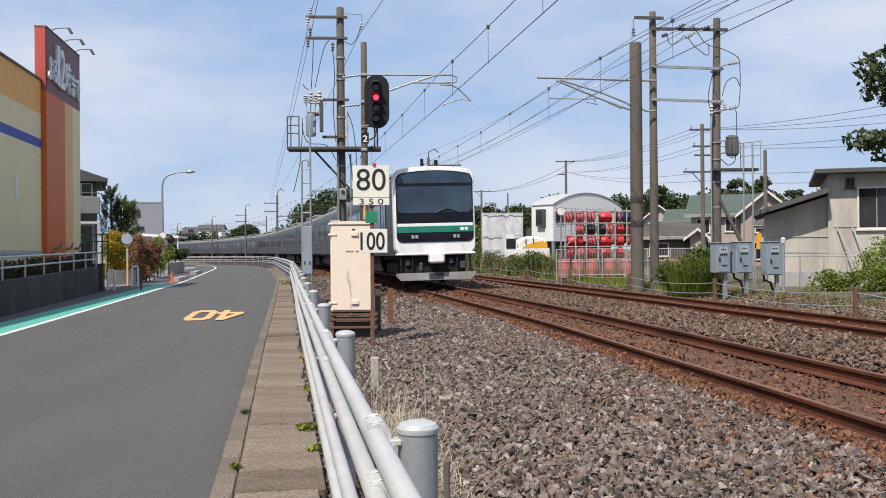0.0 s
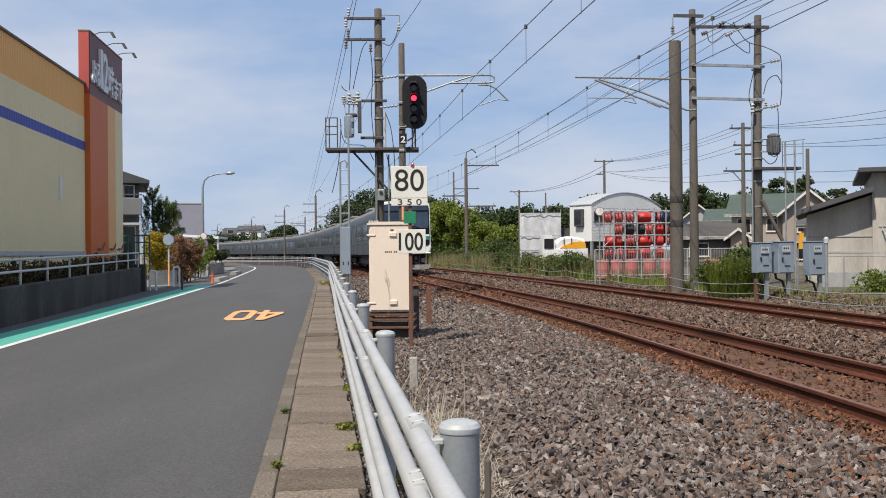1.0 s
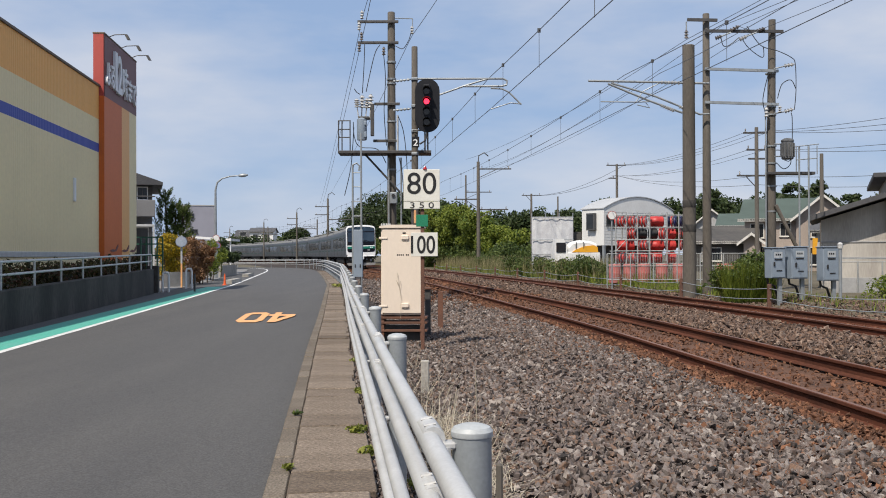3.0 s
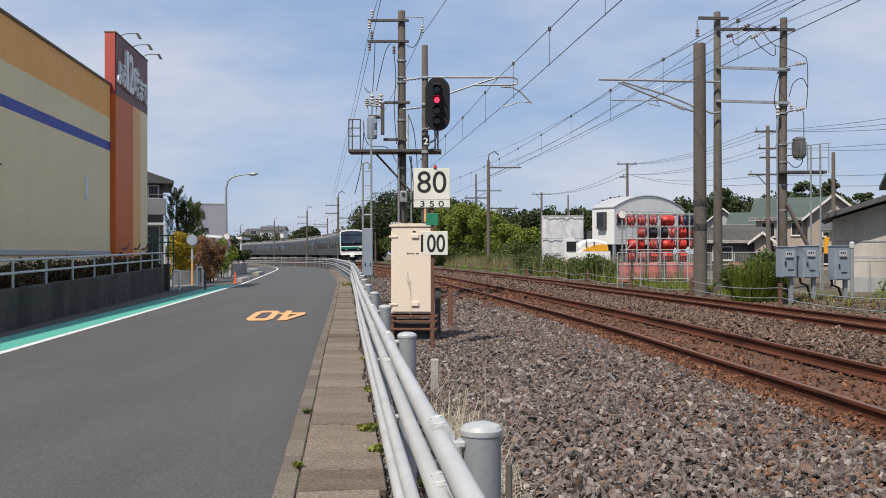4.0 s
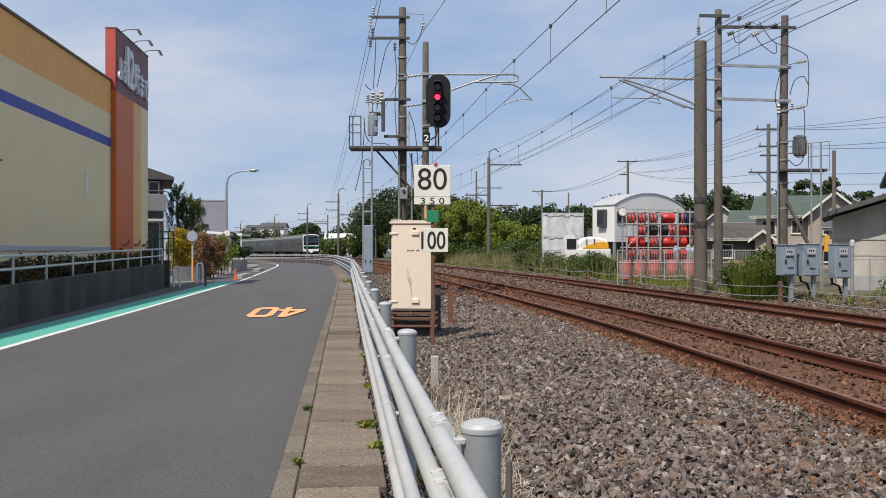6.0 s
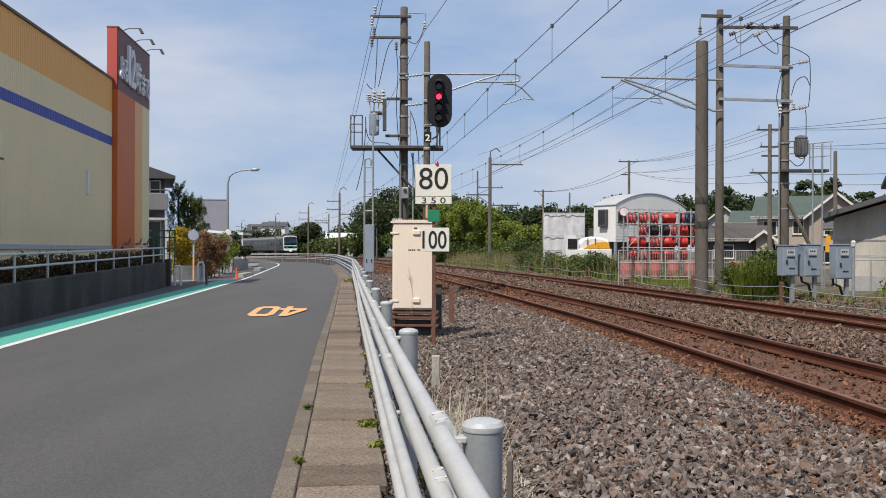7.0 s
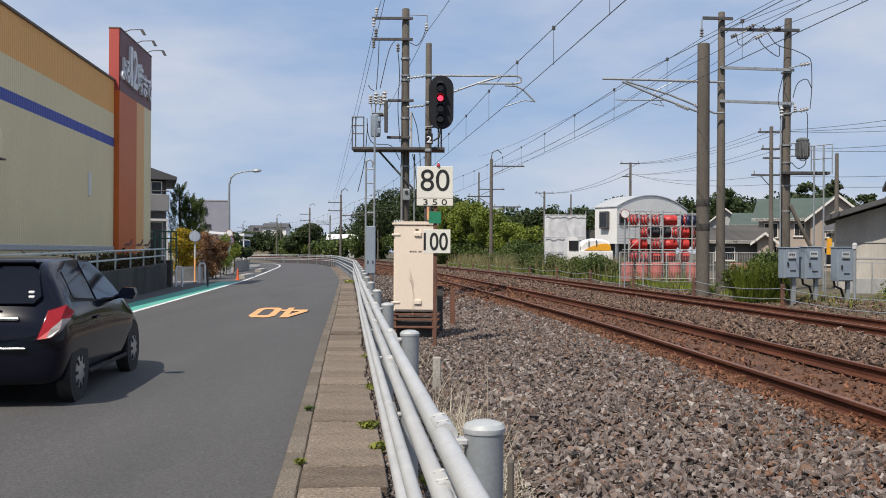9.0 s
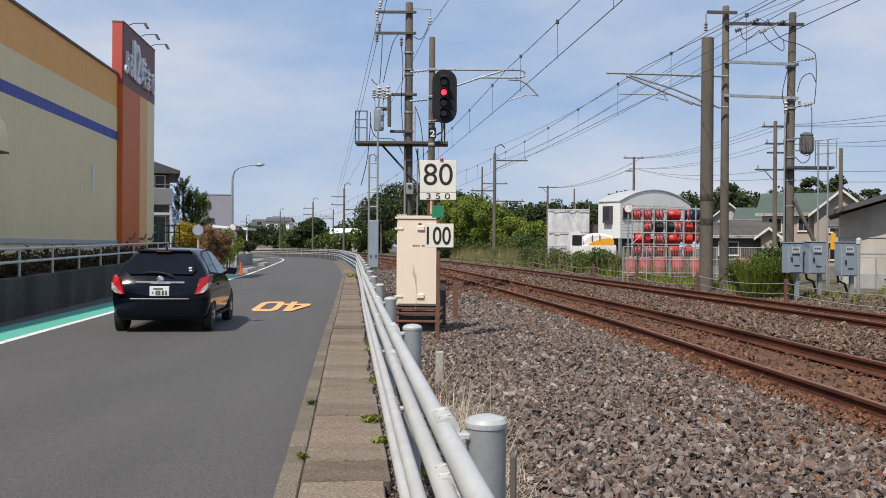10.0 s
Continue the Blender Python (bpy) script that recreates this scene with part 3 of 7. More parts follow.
def rail_car(tail):
    c = thing("rail_car", "stainless steel commuter rail car with a green stripe" if not tail else "commuter train end car with white and black face and green stripe", "train car", group="cars of the train")
    y0 = 0.30 if tail else 0.12
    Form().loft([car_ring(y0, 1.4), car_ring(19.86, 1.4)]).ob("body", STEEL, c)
    Form().loft([[(x, y, z + 0.006) for x, z in ((1.36, 3.52), (1.235, 3.73), (0.955, 3.87), (0.49, 3.94), (-0.49, 3.94), (-0.955, 3.87), (-1.235, 3.73), (-1.36, 3.52))] for y in (y0 + 0.02, 19.84)]).ob("roof", ROOF, c)
    for y in ((7.2, 12.8) if not tail else (6.0, 12.8)):
        Form().box(-0.95, y - 1.6, 3.9, 0.95, y + 1.6, 4.14, 0.1).ob("roof_unit", ROOF, c)
    for sx in (-1, 1):
        for k in range(4):
            y = 2.1 + k * 4.95 + (0.8 if tail and k == 0 else 0)
            f = Form().box(sx * 1.40 - 0.012, y - 0.66, 1.1, sx * 1.40 + 0.012, y + 0.66, 3.05, 0.006)
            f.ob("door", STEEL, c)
            for dy in (-0.33, 0.33):
                Form().box(sx * 1.40 - 0.02, y + dy - 0.23, 1.95, sx * 1.40 + 0.02, y + dy + 0.23, 2.95, 0.008).ob("door_pane", CARGLASS, c)
            if k < 3:
                Form().box(sx * 1.40 - 0.014, y + 0.95, 1.92, sx * 1.40 + 0.014, y + 4.0, 2.92, 0.008).ob("window", CARGLASS, c)
        Form().box(sx * 1.40 - 0.006, y0, 1.62, sx * 1.40 + 0.006, 19.8, 1.76).ob("stripe", SIDEGREEN_DIM, c)
        Form().box(sx * 1.40 - 0.006, y0, 3.06, sx * 1.40 + 0.006, 19.8, 3.14).ob("stripe", SIDEGREEN_DIM, c)
    for y in (3.1, 16.9):
        f = Form().box(-1.1, y - 1.6, 0.35, 1.1, y + 1.6, 0.75, 0.05)
        for yy in (y - 1.05, y + 1.05):
            for x in (-0.56, 0.56):
                f.tube((x - 0.06, yy, 0.42), (x + 0.06, yy, 0.42), 0.43, n=16)
        f.ob("bogie", UNDER, c)
    Form().box(-1.25, 5.4, 0.35, 1.25, 14.6, 1.03, 0.05).box(-1.15, y0 + 0.4, 0.85, 1.15, 19.6, 1.03).ob("underframe", UNDER, c)
    if not tail:
        Form().box(-0.55, -0.1, 1.1, 0.55, 0.13, 3.3, 0.02).ob("gangway", UNDER, c)
        return c
    # end face: white frame, black mask, glass, stripe, lamps, skirt
    def face_ring(y, w, z0, z1, r, arch=0.13):
        out = []
        for cx, cz, a0 in ((w - r, z0 + r, -90), (w - r, z1 - r, 0), (-w + r, z1 - r, 90), (-w + r, z0 + r, 180)):
            for a in (0, 30, 60, 90):
                out.append((cx + r * math.cos(radians(a0 + a)), y, cz + r * math.sin(radians(a0 + a))))
            if a0 == 0:
                out += [(w * u, y, z1) for u in (0.6, 0.4, 0.2, 0.0, -0.2, -0.4, -0.6)]
        # the roof line is arched
        return [(x, yy, z + arch * (1 - (x / w) ** 2) * max(0.0, min(1.0, (z - z1 + 0.5) / 0.5))) for x, yy, z in out]
    Form().loft([face_ring(0.36, 1.41, 1.04, 3.90, 0.24), face_ring(0.12, 1.40, 1.05, 3.92, 0.25), face_ring(0.05, 1.37, 1.10, 3.89, 0.25), face_ring(0.04, 1.33, 1.42, 3.8, 0.22)]).ob("face_frame", CARWHITE, c, "white rounded face frame")
    Form().loft([face_ring(0.06, 1.335, 1.45, 3.78, 0.2), face_ring(0.012, 1.32, 1.47, 3.765, 0.19)]).ob("face_mask", MASK, c, "black face mask")
    Form().loft([face_ring(0.03, 1.295, 2.44, 3.74, 0.17), face_ring(-0.006, 1.28, 2.455, 3.725, 0.16)]).ob("windscreen", SCREEN, c, "large dark windscreen")
    Form().box(-1.27, -0.01, 3.46, 1.27, 0.02, 3.36).ob("screen_bar", MASK, c)
    Form().box(-1.305, -0.006, 1.79, 1.305, 0.03, 2.0, 0.004).ob("face_stripe", CARGREEN, c, "green band across the face")
    Form().box(-1.305, -0.005, 2.0, 1.305, 0.03, 2.1, 0.004).ob("face_line", CARWHITE, c, "white line over the green band")
    Form().box(0.86, -0.012, 1.85, 0.98, 0.0, 1.94).box(1.01, -0.012, 1.85, 1.12, 0.0, 1.94).ob("emblem", CARWHITE, c, "small white emblem bars")
    for x in (-0.72, 0.72):
        Form().box(x - 0.33, -0.004, 1.55, x + 0.33, 0.03, 1.74, 0.01).ob("lamp_housing", MASK, c)
        for dx in (-0.06, 0.07):
            Form().box(x + dx - 0.055, -0.012, 1.585, x + dx + 0.055, 0.02, 1.70, 0.012).ob("headlight", LAMP_OFF, c, "small square headlight")
    Form().path([(0.15, -0.02, 2.5), (0.5, -0.03, 2.56), (0.78, -0.02, 2.46)], 0.02).path([(0.0, -0.02, 2.45), (0.4, -0.035, 2.62)], 0.015).ob("wiper", MASK, c)
    Form().prism([(-1.22, 0.17), (-1.36, 0.32), (-1.36, 0.42), (1.36, 0.42), (1.36, 0.32), (1.22, 0.17)], "y", 0.05, 0.2).ob("skirt", SKIRT, c, "weathered grey snow plough plate")
    Form().box(-0.27, 0.04, 0.17, 0.27, 0.3, 0.43, 0.03).ob("skirt_centre", GREYSKIRT, c, "dark blue-grey middle plate")
    Form().box(-1.38, 0.02, 1.02, 1.38, 0.2, 1.1, 0.03).ob("face_lip", CARWHITE, c)
    for x, z, w, h in ((-0.95, 0.78, 0.18, 0.22), (-0.5, 0.62, 0.14, 0.3), (0.55, 0.8, 0.16, 0.2), (0.95, 0.66, 0.2, 0.26)):
        Form().box(x - w / 2, 0.16, z - h / 2, x + w / 2, 0.3, z + h / 2, 0.03).ob("air_hose_box", GREYSKIRT, c)
    Form().box(-0.26, -0.25, 0.74, 0.26, 0.2, 1.10, 0.06).ob("coupler_cover", CARWHITE, c, "white coupler cover")
    Form().box(-1.05, 0.25, 0.3, 1.05, 2.2, 1.03).ob("front_gear", UNDER, c)
    for x in (-1.2, -0.8, 0.75, 1.2):
        Form().tube((x, 0.12, 1.05), (x, 0.14, 0.41), 0.035, n=6).ob("brace", UNDER, c)
    Form().box(-0.25, 0.5, 3.9, 0.85, 1.5, 4.08, 0.04).ob("roof_box", ROOF, c)
    Form().tube((0.2, 0.7, 4.06), (0.2, 0.7, 4.3), 0.07, n=8).ob("whistle", UNDER, c)
    Form().box(-0.35, 0.6, 3.95, -0.25, 0.7, 4.35, 0.01).ob("aerial_mount", UNDER, c)
    return c


TRAIN = [rail_car(True)]
mid = rail_car(False)
TRAIN.append(mid)
for i in range(11):
    TRAIN.append(copy_thing(mid, Matrix()))
for i, c in enumerate(TRAIN):
    if 2 <= i and i % 3 == 0:
        p = Form()
        for x in (-0.5, 0.5):
            p.path([(x, 9, 4.15), (x * 1.1, 10.1, 4.45), (x, 9.2, 4.75)], 0.03, 5)
        p.tube((-0.8, 9.2, 4.77), (0.8, 9.2, 4.77), 0.03, n=6)
        p.ob("pantograph", DARKSTEEL, c)
# depth of the train's end along the track, by time
RUN = [(0, 32.6), (0.5, 43.0), (1.0, 53.5), (1.5, 63.2), (2.0, 72.6), (2.5, 82), (3.0, 92.4), (3.5, 103.4), (4.0, 115), (4.5, 127.5), (5.0, 141.5), (5.5, 156), (6.0, 170.2), (6.5, 184.4), (7.0, 198.2), (7.5, 211.6), (8.0, 225), (8.5, 238), (9.0, 251), (9.5, 264), (10.0, 277)]


def car_pose(s):
    a, b = TRACK.at(s + 3.1), TRACK.at(s + 16.9)
    d = (b - a).normalized()
    h = math.atan2(-d.x, d.y)
    p = a - d * 3.1
    return pose(p.x - 0.13, p.y, 0.42, 0, -1.2, math.degrees(h))


# ================= small dark hatchback =================
CARPAINT = mat("dark blue-black car paint", (0.002, 0.003, 0.009), (0.003, 0.004, 0.011), rough=0.1, scale=1, fine=0.02, spec=0.3)
CARWIN = mat("tinted car glass", (0.005, 0.007, 0.012), (0.008, 0.01, 0.016), rough=0.04, scale=1, fine=0.02, spec=0.2)
TYRE = mat("tyre rubber", (0.018, 0.018, 0.018), (0.03, 0.03, 0.03), rough=0.85, scale=9)
RIM = mat("silver wheel cover", (0.48, 0.49, 0.5), (0.36, 0.37, 0.38), rough=0.35, metal=0.6, scale=9, fine=0.1)
CHROME = mat("chrome", (0.72, 0.72, 0.74), (0.6, 0.6, 0.62), rough=0.15, metal=0.95, scale=5, fine=0.05)
REDLENS = mat("red lamp lens", (0.42, 0.015, 0.02), (0.33, 0.01, 0.015), rough=0.15, scale=9, fine=0.1)
CLEARLENS = mat("clear lamp lens", (0.30, 0.27, 0.27), (0.2, 0.18, 0.18), rough=0.2, scale=9, fine=0.2)
PLATE = mat("number plate white", (0.72, 0.72, 0.72), (0.66, 0.66, 0.66), rough=0.5, scale=9)
PLATEINK = mat("number plate ink", (0.05, 0.10, 0.09), rough=0.5, scale=9)


def hatchback():
    c = thing("hatchback_car", "small dark blue-black hatchback car driving away on the road", "car")
    # y, sill z, sill w, mid z, mid w, belt z, belt w, top z, top w
    ST = [(0, 0.32, 0.6, 0.52, 0.66, 0.66, 0.66, 0.74, 0.6), (0.05, 0.22, 0.72, 0.5, 0.79, 0.74, 0.78, 0.86, 0.66), (0.14, 0.2, 0.77, 0.52, 0.835, 0.9, 0.8, 0.99, 0.67),
          (0.24, 0.2, 0.79, 0.54, 0.845, 0.98, 0.8, 1.14, 0.655), (0.38, 0.2, 0.8, 0.55, 0.8475, 1, 0.8, 1.31, 0.589), (0.52, 0.2, 0.8, 0.55, 0.8475, 1, 0.79, 1.425, 0.518),
          (0.75, 0.18, 0.8, 0.55, 0.8475, 0.99, 0.8, 1.46, 0.522), (1.3, 0.18, 0.8, 0.55, 0.8475, 0.97, 0.81, 1.48, 0.556), (1.9, 0.18, 0.8, 0.55, 0.8475, 0.95, 0.81, 1.455, 0.556),
          (2.35, 0.18, 0.8, 0.55, 0.8475, 0.94, 0.8, 1.33, 0.57), (2.75, 0.18, 0.8, 0.55, 0.8475, 0.93, 0.79, 1.12, 0.655), (3.02, 0.18, 0.8, 0.56, 0.845, 0.9, 0.76, 0.96, 0.68),
          (3.45, 0.2, 0.76, 0.56, 0.82, 0.8, 0.72, 0.86, 0.6), (3.75, 0.22, 0.66, 0.55, 0.72, 0.68, 0.64, 0.73, 0.5), (3.885, 0.3, 0.48, 0.5, 0.54, 0.6, 0.48, 0.64, 0.4)]
    rings = []
    for y, z0, w0, z1, w1, z2, w2, z3, w3 in ST:
        half = [(w0 * 0.9, z0), (w0, z0 + 0.05), (w1, z1), (w1 * 0.995, (z1 + z2) / 2), (w2, z2), ((w2 + w3) / 2 + 0.005, (z2 + z3) / 2 + 0.02), (w3 + 0.02, z3 - 0.035), (w3 * 0.86, z3 - 0.004), (w3 * 0.4, z3 + 0.012)]
        rings.append([(x, y, z) for x, z in half] + [(-x, y, z) for x, z in reversed(half)])
    b = Form().loft(rings).ob("body", CARPAINT, c)
    sub = b.modifiers.new("round", "SUBSURF")
    sub.levels = sub.render_levels = 2

    def side_pane(sx, pts, name, m=None, sink=0.0):
        """A glass pane leaning with the car's flank."""
        f = Form()
        ring = [(sx * (0.822 - sink - float(np.interp(y, (0.5, 1.0, 1.3, 1.9, 2.4), (0.62, 0.52, 0.49, 0.50, 0.57))) * (z - 0.97)), y, z) for y, z in pts]
        ring2 = [(x - sx * 0.05, y, z) for x, y, z in ring]
        f.loft([ring, ring2]).ob(name, m or CARWIN, c)

    def domed(sx, pts, deep):
        """A lens over an outline on the car's corner, bulging a little outwards."""
        ring = [(sx * x, y, z) for x, y, z in pts]
        f = Form().loft([ring, [(sx * (x - 0.05), y + deep, z) for x, y, z in pts]], caps=False)
        k = len(pts)
        c = tuple(sum(p[i] for p in ring) / k + d for i, d in enumerate((sx * 0.035, -0.035, 0.0)))
        for i in range(k):
            f.face([ring[i], ring[(i + 1) % k], c])
        return f

    for sx in (-1, 1):
        side_pane(sx, [(0.62, 1.05), (0.72, 1.32), (0.95, 1.40), (1.30, 1.42), (1.32, 1.01)], "side_window")
        side_pane(sx, [(1.40, 1.0), (1.38, 1.42), (1.85, 1.405), (2.15, 1.30), (2.42, 1.12), (2.5, 0.98)], "side_window")
        side_pane(sx, [(0.56, 1.02), (0.66, 1.34), (0.95, 1.425), (1.35, 1.44), (1.86, 1.425), (2.2, 1.31), (2.5, 1.11), (2.58, 0.965), (1.35, 0.985)], "window_surround", TYRE, 0.012)
        # tail lamp
        ring = [(.61, -.03, .68), (.73, -.025, .69), (.815, .035, .75), (.87, .29, .93), (.82, .2, 1.0), (.70, .04, .95)]
        lamp = domed(sx, ring, 0.12).ob("tail_lamp", REDLENS, c, "red tail lamp wrapping into the flank")
        ring = [(.70, -.036, .695), (.745, -.033, .705), (.82, .028, .755), (.866, .2, .87), (.815, .08, .87), (.735, -.01, .78)]
        domed(sx, ring, 0.1).ob("clear_lens", CLEARLENS, lamp)
        # mirror
        Form().loft([[(sx * x, y, z) for x, z in ((0.86, 0.97), (1.02, 0.96), (1.05, 1.02), (1.03, 1.09), (0.90, 1.10), (0.85, 1.03))] for y in (2.22, 2.27, 2.36)]).ob("mirror", CARPAINT, c)
        Form().tube((sx * 0.78, 2.35, 0.98), (sx * 0.9, 2.3, 1.0), 0.03, n=6).ob("mirror_arm", CARPAINT, c)
        # door handles and sill
        Form().box(sx * 0.85 - 0.02, 1.2, 0.80, sx * 0.85 + 0.012, 1.38, 0.83, 0.008).ob("door_handle", CARPAINT, c)
        Form().box(sx * 0.84 - 0.03, 1.0, 0.23, sx * 0.84 + 0.006, 2.75, 0.27, 0.008).ob("sill_trim", TYRE, c)
        for y in (0.63, 3.14):
            Form().tube((sx * 0.70, y, 0.31), (sx * 0.836, y, 0.31), 0.345, n=26).ob("wheel_arch", TYRE, c)
            w = Form().lathe(0, 0, [(0.22, -0.09), (0.275, -0.085), (0.292, -0.06), (0.292, 0.06), (0.275, 0.085), (0.21, 0.088)], 28).ob("wheel", TYRE, c)
            w.matrix_basis = pose(sx * 0.752, y, 0.292, 0, 90 * sx, 0)
            rim = Form().lathe(0, 0, [(0.208, 0.0), (0.208, 0.078), (0.19, 0.086), (0.06, 0.098), (0.01, 0.1)], 28).ob("rim", RIM, w)
            for k in range(8):
                slot = Form().box(-0.018, 0.105, 0.086, 0.018, 0.175, 0.1, 0.004).ob("rim_slot", TYRE, w)
                slot.matrix_basis = pose(0, 0, 0, 0, 0, 45 * k)
    # back window, hatch trim, plate
    Form().loft([[(-0.53, 0.12, 1.02), (0.53, 0.12, 1.02), (0.59, 0.16, 1.09), (0.50, 0.37, 1.345), (0.42, 0.395, 1.385), (-0.42, 0.395, 1.385), (-0.50, 0.37, 1.345), (-0.59, 0.16, 1.09)], [(-0.55, 0.18, 1.0), (0.55, 0.18, 1.0), (0.61, 0.22, 1.07), (0.50, 0.44, 1.33), (0.42, 0.455, 1.37), (-0.42, 0.455, 1.37), (-0.50, 0.44, 1.33), (-0.61, 0.22, 1.07)]]).ob("rear_window", CARWIN, c, "dark tinted rear window")
    Form().box(-0.47, 0.37, 1.40, 0.47, 0.62, 1.438, 0.018).ob("roof_spoiler", CARPAINT, c)
    Form().box(-0.13, 0.352, 1.41, 0.13, 0.37, 1.424).ob("stop_lamp", REDLENS, c, "thin red high stop lamp")
    Form().box(-0.42, 0.025, 0.86, 0.42, 0.12, 0.89, 0.008).ob("chrome_strip", CHROME, c, "chrome hatch strip")
    Form().lathe(0, 0, [(0.065, 0), (0.065, 0.02), (0.05, 0.028), (0.01, 0.03)], 14).ob("badge", CHROME, c).matrix_basis = pose(0, 0.055, 0.925, 90, 0, 0)
    pl = Form().box(-0.165, -0.03, 0.645, 0.165, 0.06, 0.81, 0.004).ob("number_plate", PLATE, c, "white number plate")
    for x, w, z, h in ((-0.11, 0.02, 0.70, 0.03), (-0.045, 0.035, 0.70, 0.075), (0.0, 0.035, 0.70, 0.075), (0.06, 0.035, 0.70, 0.075), (0.115, 0.03, 0.70, 0.075), (-0.02, 0.16, 0.77, 0.022)):
        Form().box(x - w / 2, -0.036, z - h / 2, x + w / 2, -0.028, z + h / 2).ob("plate_bar", PLATEINK, pl)
    Form().path([(-0.25, 0.12, 1.05), (0.0, 0.10, 1.05), (0.22, 0.07, 0.99)], 0.014, 5).ob("wiper", TYRE, c)
    Form().box(0.46, 0.18, 1.11, 0.52, 0.24, 1.14, 0.008).box(0.47, 0.15, 1.06, 0.53, 0.22, 1.095, 0.008).ob("sticker", PLATE, c, "pale oval stickers")
    Form().box(-0.5, -0.03, 0.585, 0.5, 0.03, 0.60, 0.004).ob("bumper_trim", CHROME, c)
    Form().tube((0, 0.62, 1.46), (0, 0.42, 1.57), 0.008, n=5).lathe(0, 0.62, [(0.025, 1.44), (0.02, 1.48), (0.005, 1.485)], 8).ob("aerial", TYRE, c)
    return c


CAR = hatchback()


def car_at(t):
    when = [0, 8, 8.5, 9, 9.5, 10]
    s = ROAD.where(float(np.interp(t, when, [-52, 2.4, 5.9, 9.5, 13.25, 16.95])))
    p = ROAD.at(s, float(np.interp(t, when, [-3.3, -3.3, -3.16, -3.11, -2.96, -2.83])), 0.025)
    return pose(p.x, p.y, p.z, 0, 0, math.degrees(ROAD.heading(s)))


# ================= store building =================
CLAD = mat("beige ribbed cladding", (0.792, 0.660, 0.396), (0.737, 0.616, 0.369), rough=0.6, scale=0.4, fine=0.05)
CLAD_ORANGE = mat("orange ribbed cladding", (0.848, 0.424, 0.122), (0.795, 0.398, 0.111), rough=0.6, scale=0.4, fine=0.05)
CLAD_BLUE = mat("blue ribbed cladding", (0.06, 0.085, 0.36), (0.055, 0.08, 0.33), rough=0.6, scale=0.4, fine=0.05)
T_RED = mat("red cladding", (0.36, 0.055, 0.045), (0.32, 0.05, 0.04), rough=0.55, scale=0.5, fine=0.05)
T_PLUM = mat("plum sign panel", (0.15, 0.05, 0.05), (0.135, 0.045, 0.045), rough=0.55, scale=0.5, fine=0.05)
T_RUST = mat("terracotta cladding", (0.60, 0.13, 0.018), (0.55, 0.115, 0.015), rough=0.55, scale=0.5, fine=0.05)
T_PEACH = mat("peach cladding", (0.80, 0.42, 0.15), (0.75, 0.39, 0.14), rough=0.55, scale=0.5, fine=0.05)
SIGN_WHITE = mat("white sign letter", (0.75, 0.75, 0.76), (0.68, 0.68, 0.69), rough=0.5, scale=3, fine=0.05)
CAPPING = mat("brown capping", (0.12, 0.085, 0.06), (0.1, 0.07, 0.05), rough=0.6, scale=2)

# local frame of the store: origin at the tower's near lower corner, y along the wall away, x towards the road
store = thing("store_building", "beige store with orange and blue bands and a red sign tower", "building", pose(-13.37, 38.2, 0, 0, 0, 4.83))


def ribbed(y0, y1, z0, z1, pitch=0.16, depth=0.009):
    """A sheet of trapezoid ribs facing +x."""
    pts = []
    y = y0
    while y < y1 - 1e-6:
        for dy, x in ((0, 0), (0.45, 0), (0.55, -depth), (0.9, -depth)):
            pts.append((x, min(y + dy * pitch, y1)))
        y += pitch
    pts.append((0, y1))
    return Form().loft([[(x, yy, z) for x, yy in pts] for z in (z0, z1)], closed=False, caps=False)


WX = 0.18     # the wall's face stands a little proud of the tower's back edge
Form().box(-30, -48, -0.1, WX - 0.05, 0.09, 8.30).ob("wall_core", CLAD, store)
for z0, z1, m, nm, lb in ((0.0, 5.69, CLAD, "wall_sheet", "beige ribbed wall sheet"), (5.69, 6.04, CLAD_BLUE, "blue_band", "blue ribbed band"), (6.04, 7.0, CLAD, "wall_sheet", "beige ribbed wall sheet"), (7.0, 8.33, CLAD_ORANGE, "orange_band", "orange ribbed band")):
    ribbed(-48, 0.08, z0, z1).ob(nm, m, store, lb).location.x = WX
Form().box(WX - 0.5, -48, 8.30, WX + 0.05, 0.085, 8.39, 0.01).ob("roof_capping", CAPPING, store)
Form().box(WX - 0.02, -48, 1.55, WX + 0.04, 0.08, 1.72, 0.01).ob("base_flashing", PIPE, store)
Form().box(WX + 0.002, 0.096, -0.1, 0.358, 0.099, 7.95).ob("tower_edge", T_RUST, store, "terracotta edge of the tower")
Form().box(-0.04, 0.1, -0.1, 0.36, 5.85, 10.42).ob("tower_core", T_RED, store, "red tower")
Form().box(0.36, 0.14, 7.95, 0.39, 5.85, 10.42).ob("sign_panel", T_PLUM, store, "dark plum sign panel")
Form().box(0.36, 0.1, 0.0, 0.385, 3.05, 7.95).ob("tower_panel", T_RUST, store, "terracotta tower panel")
Form().box(0.36, 3.05, 0.0, 0.385, 4.45, 7.95).ob("tower_panel", T_PEACH, store, "peach tower panel")
Form().box(0.36, 4.45, 0.0, 0.385, 5.85, 7.95).ob("tower_panel", CLAD, store, "beige tower panel")
Form().box(-0.06, 0.08, 10.42, 0.41, 5.87, 10.48, 0.01).ob("tower_capping", CAPPING, store)
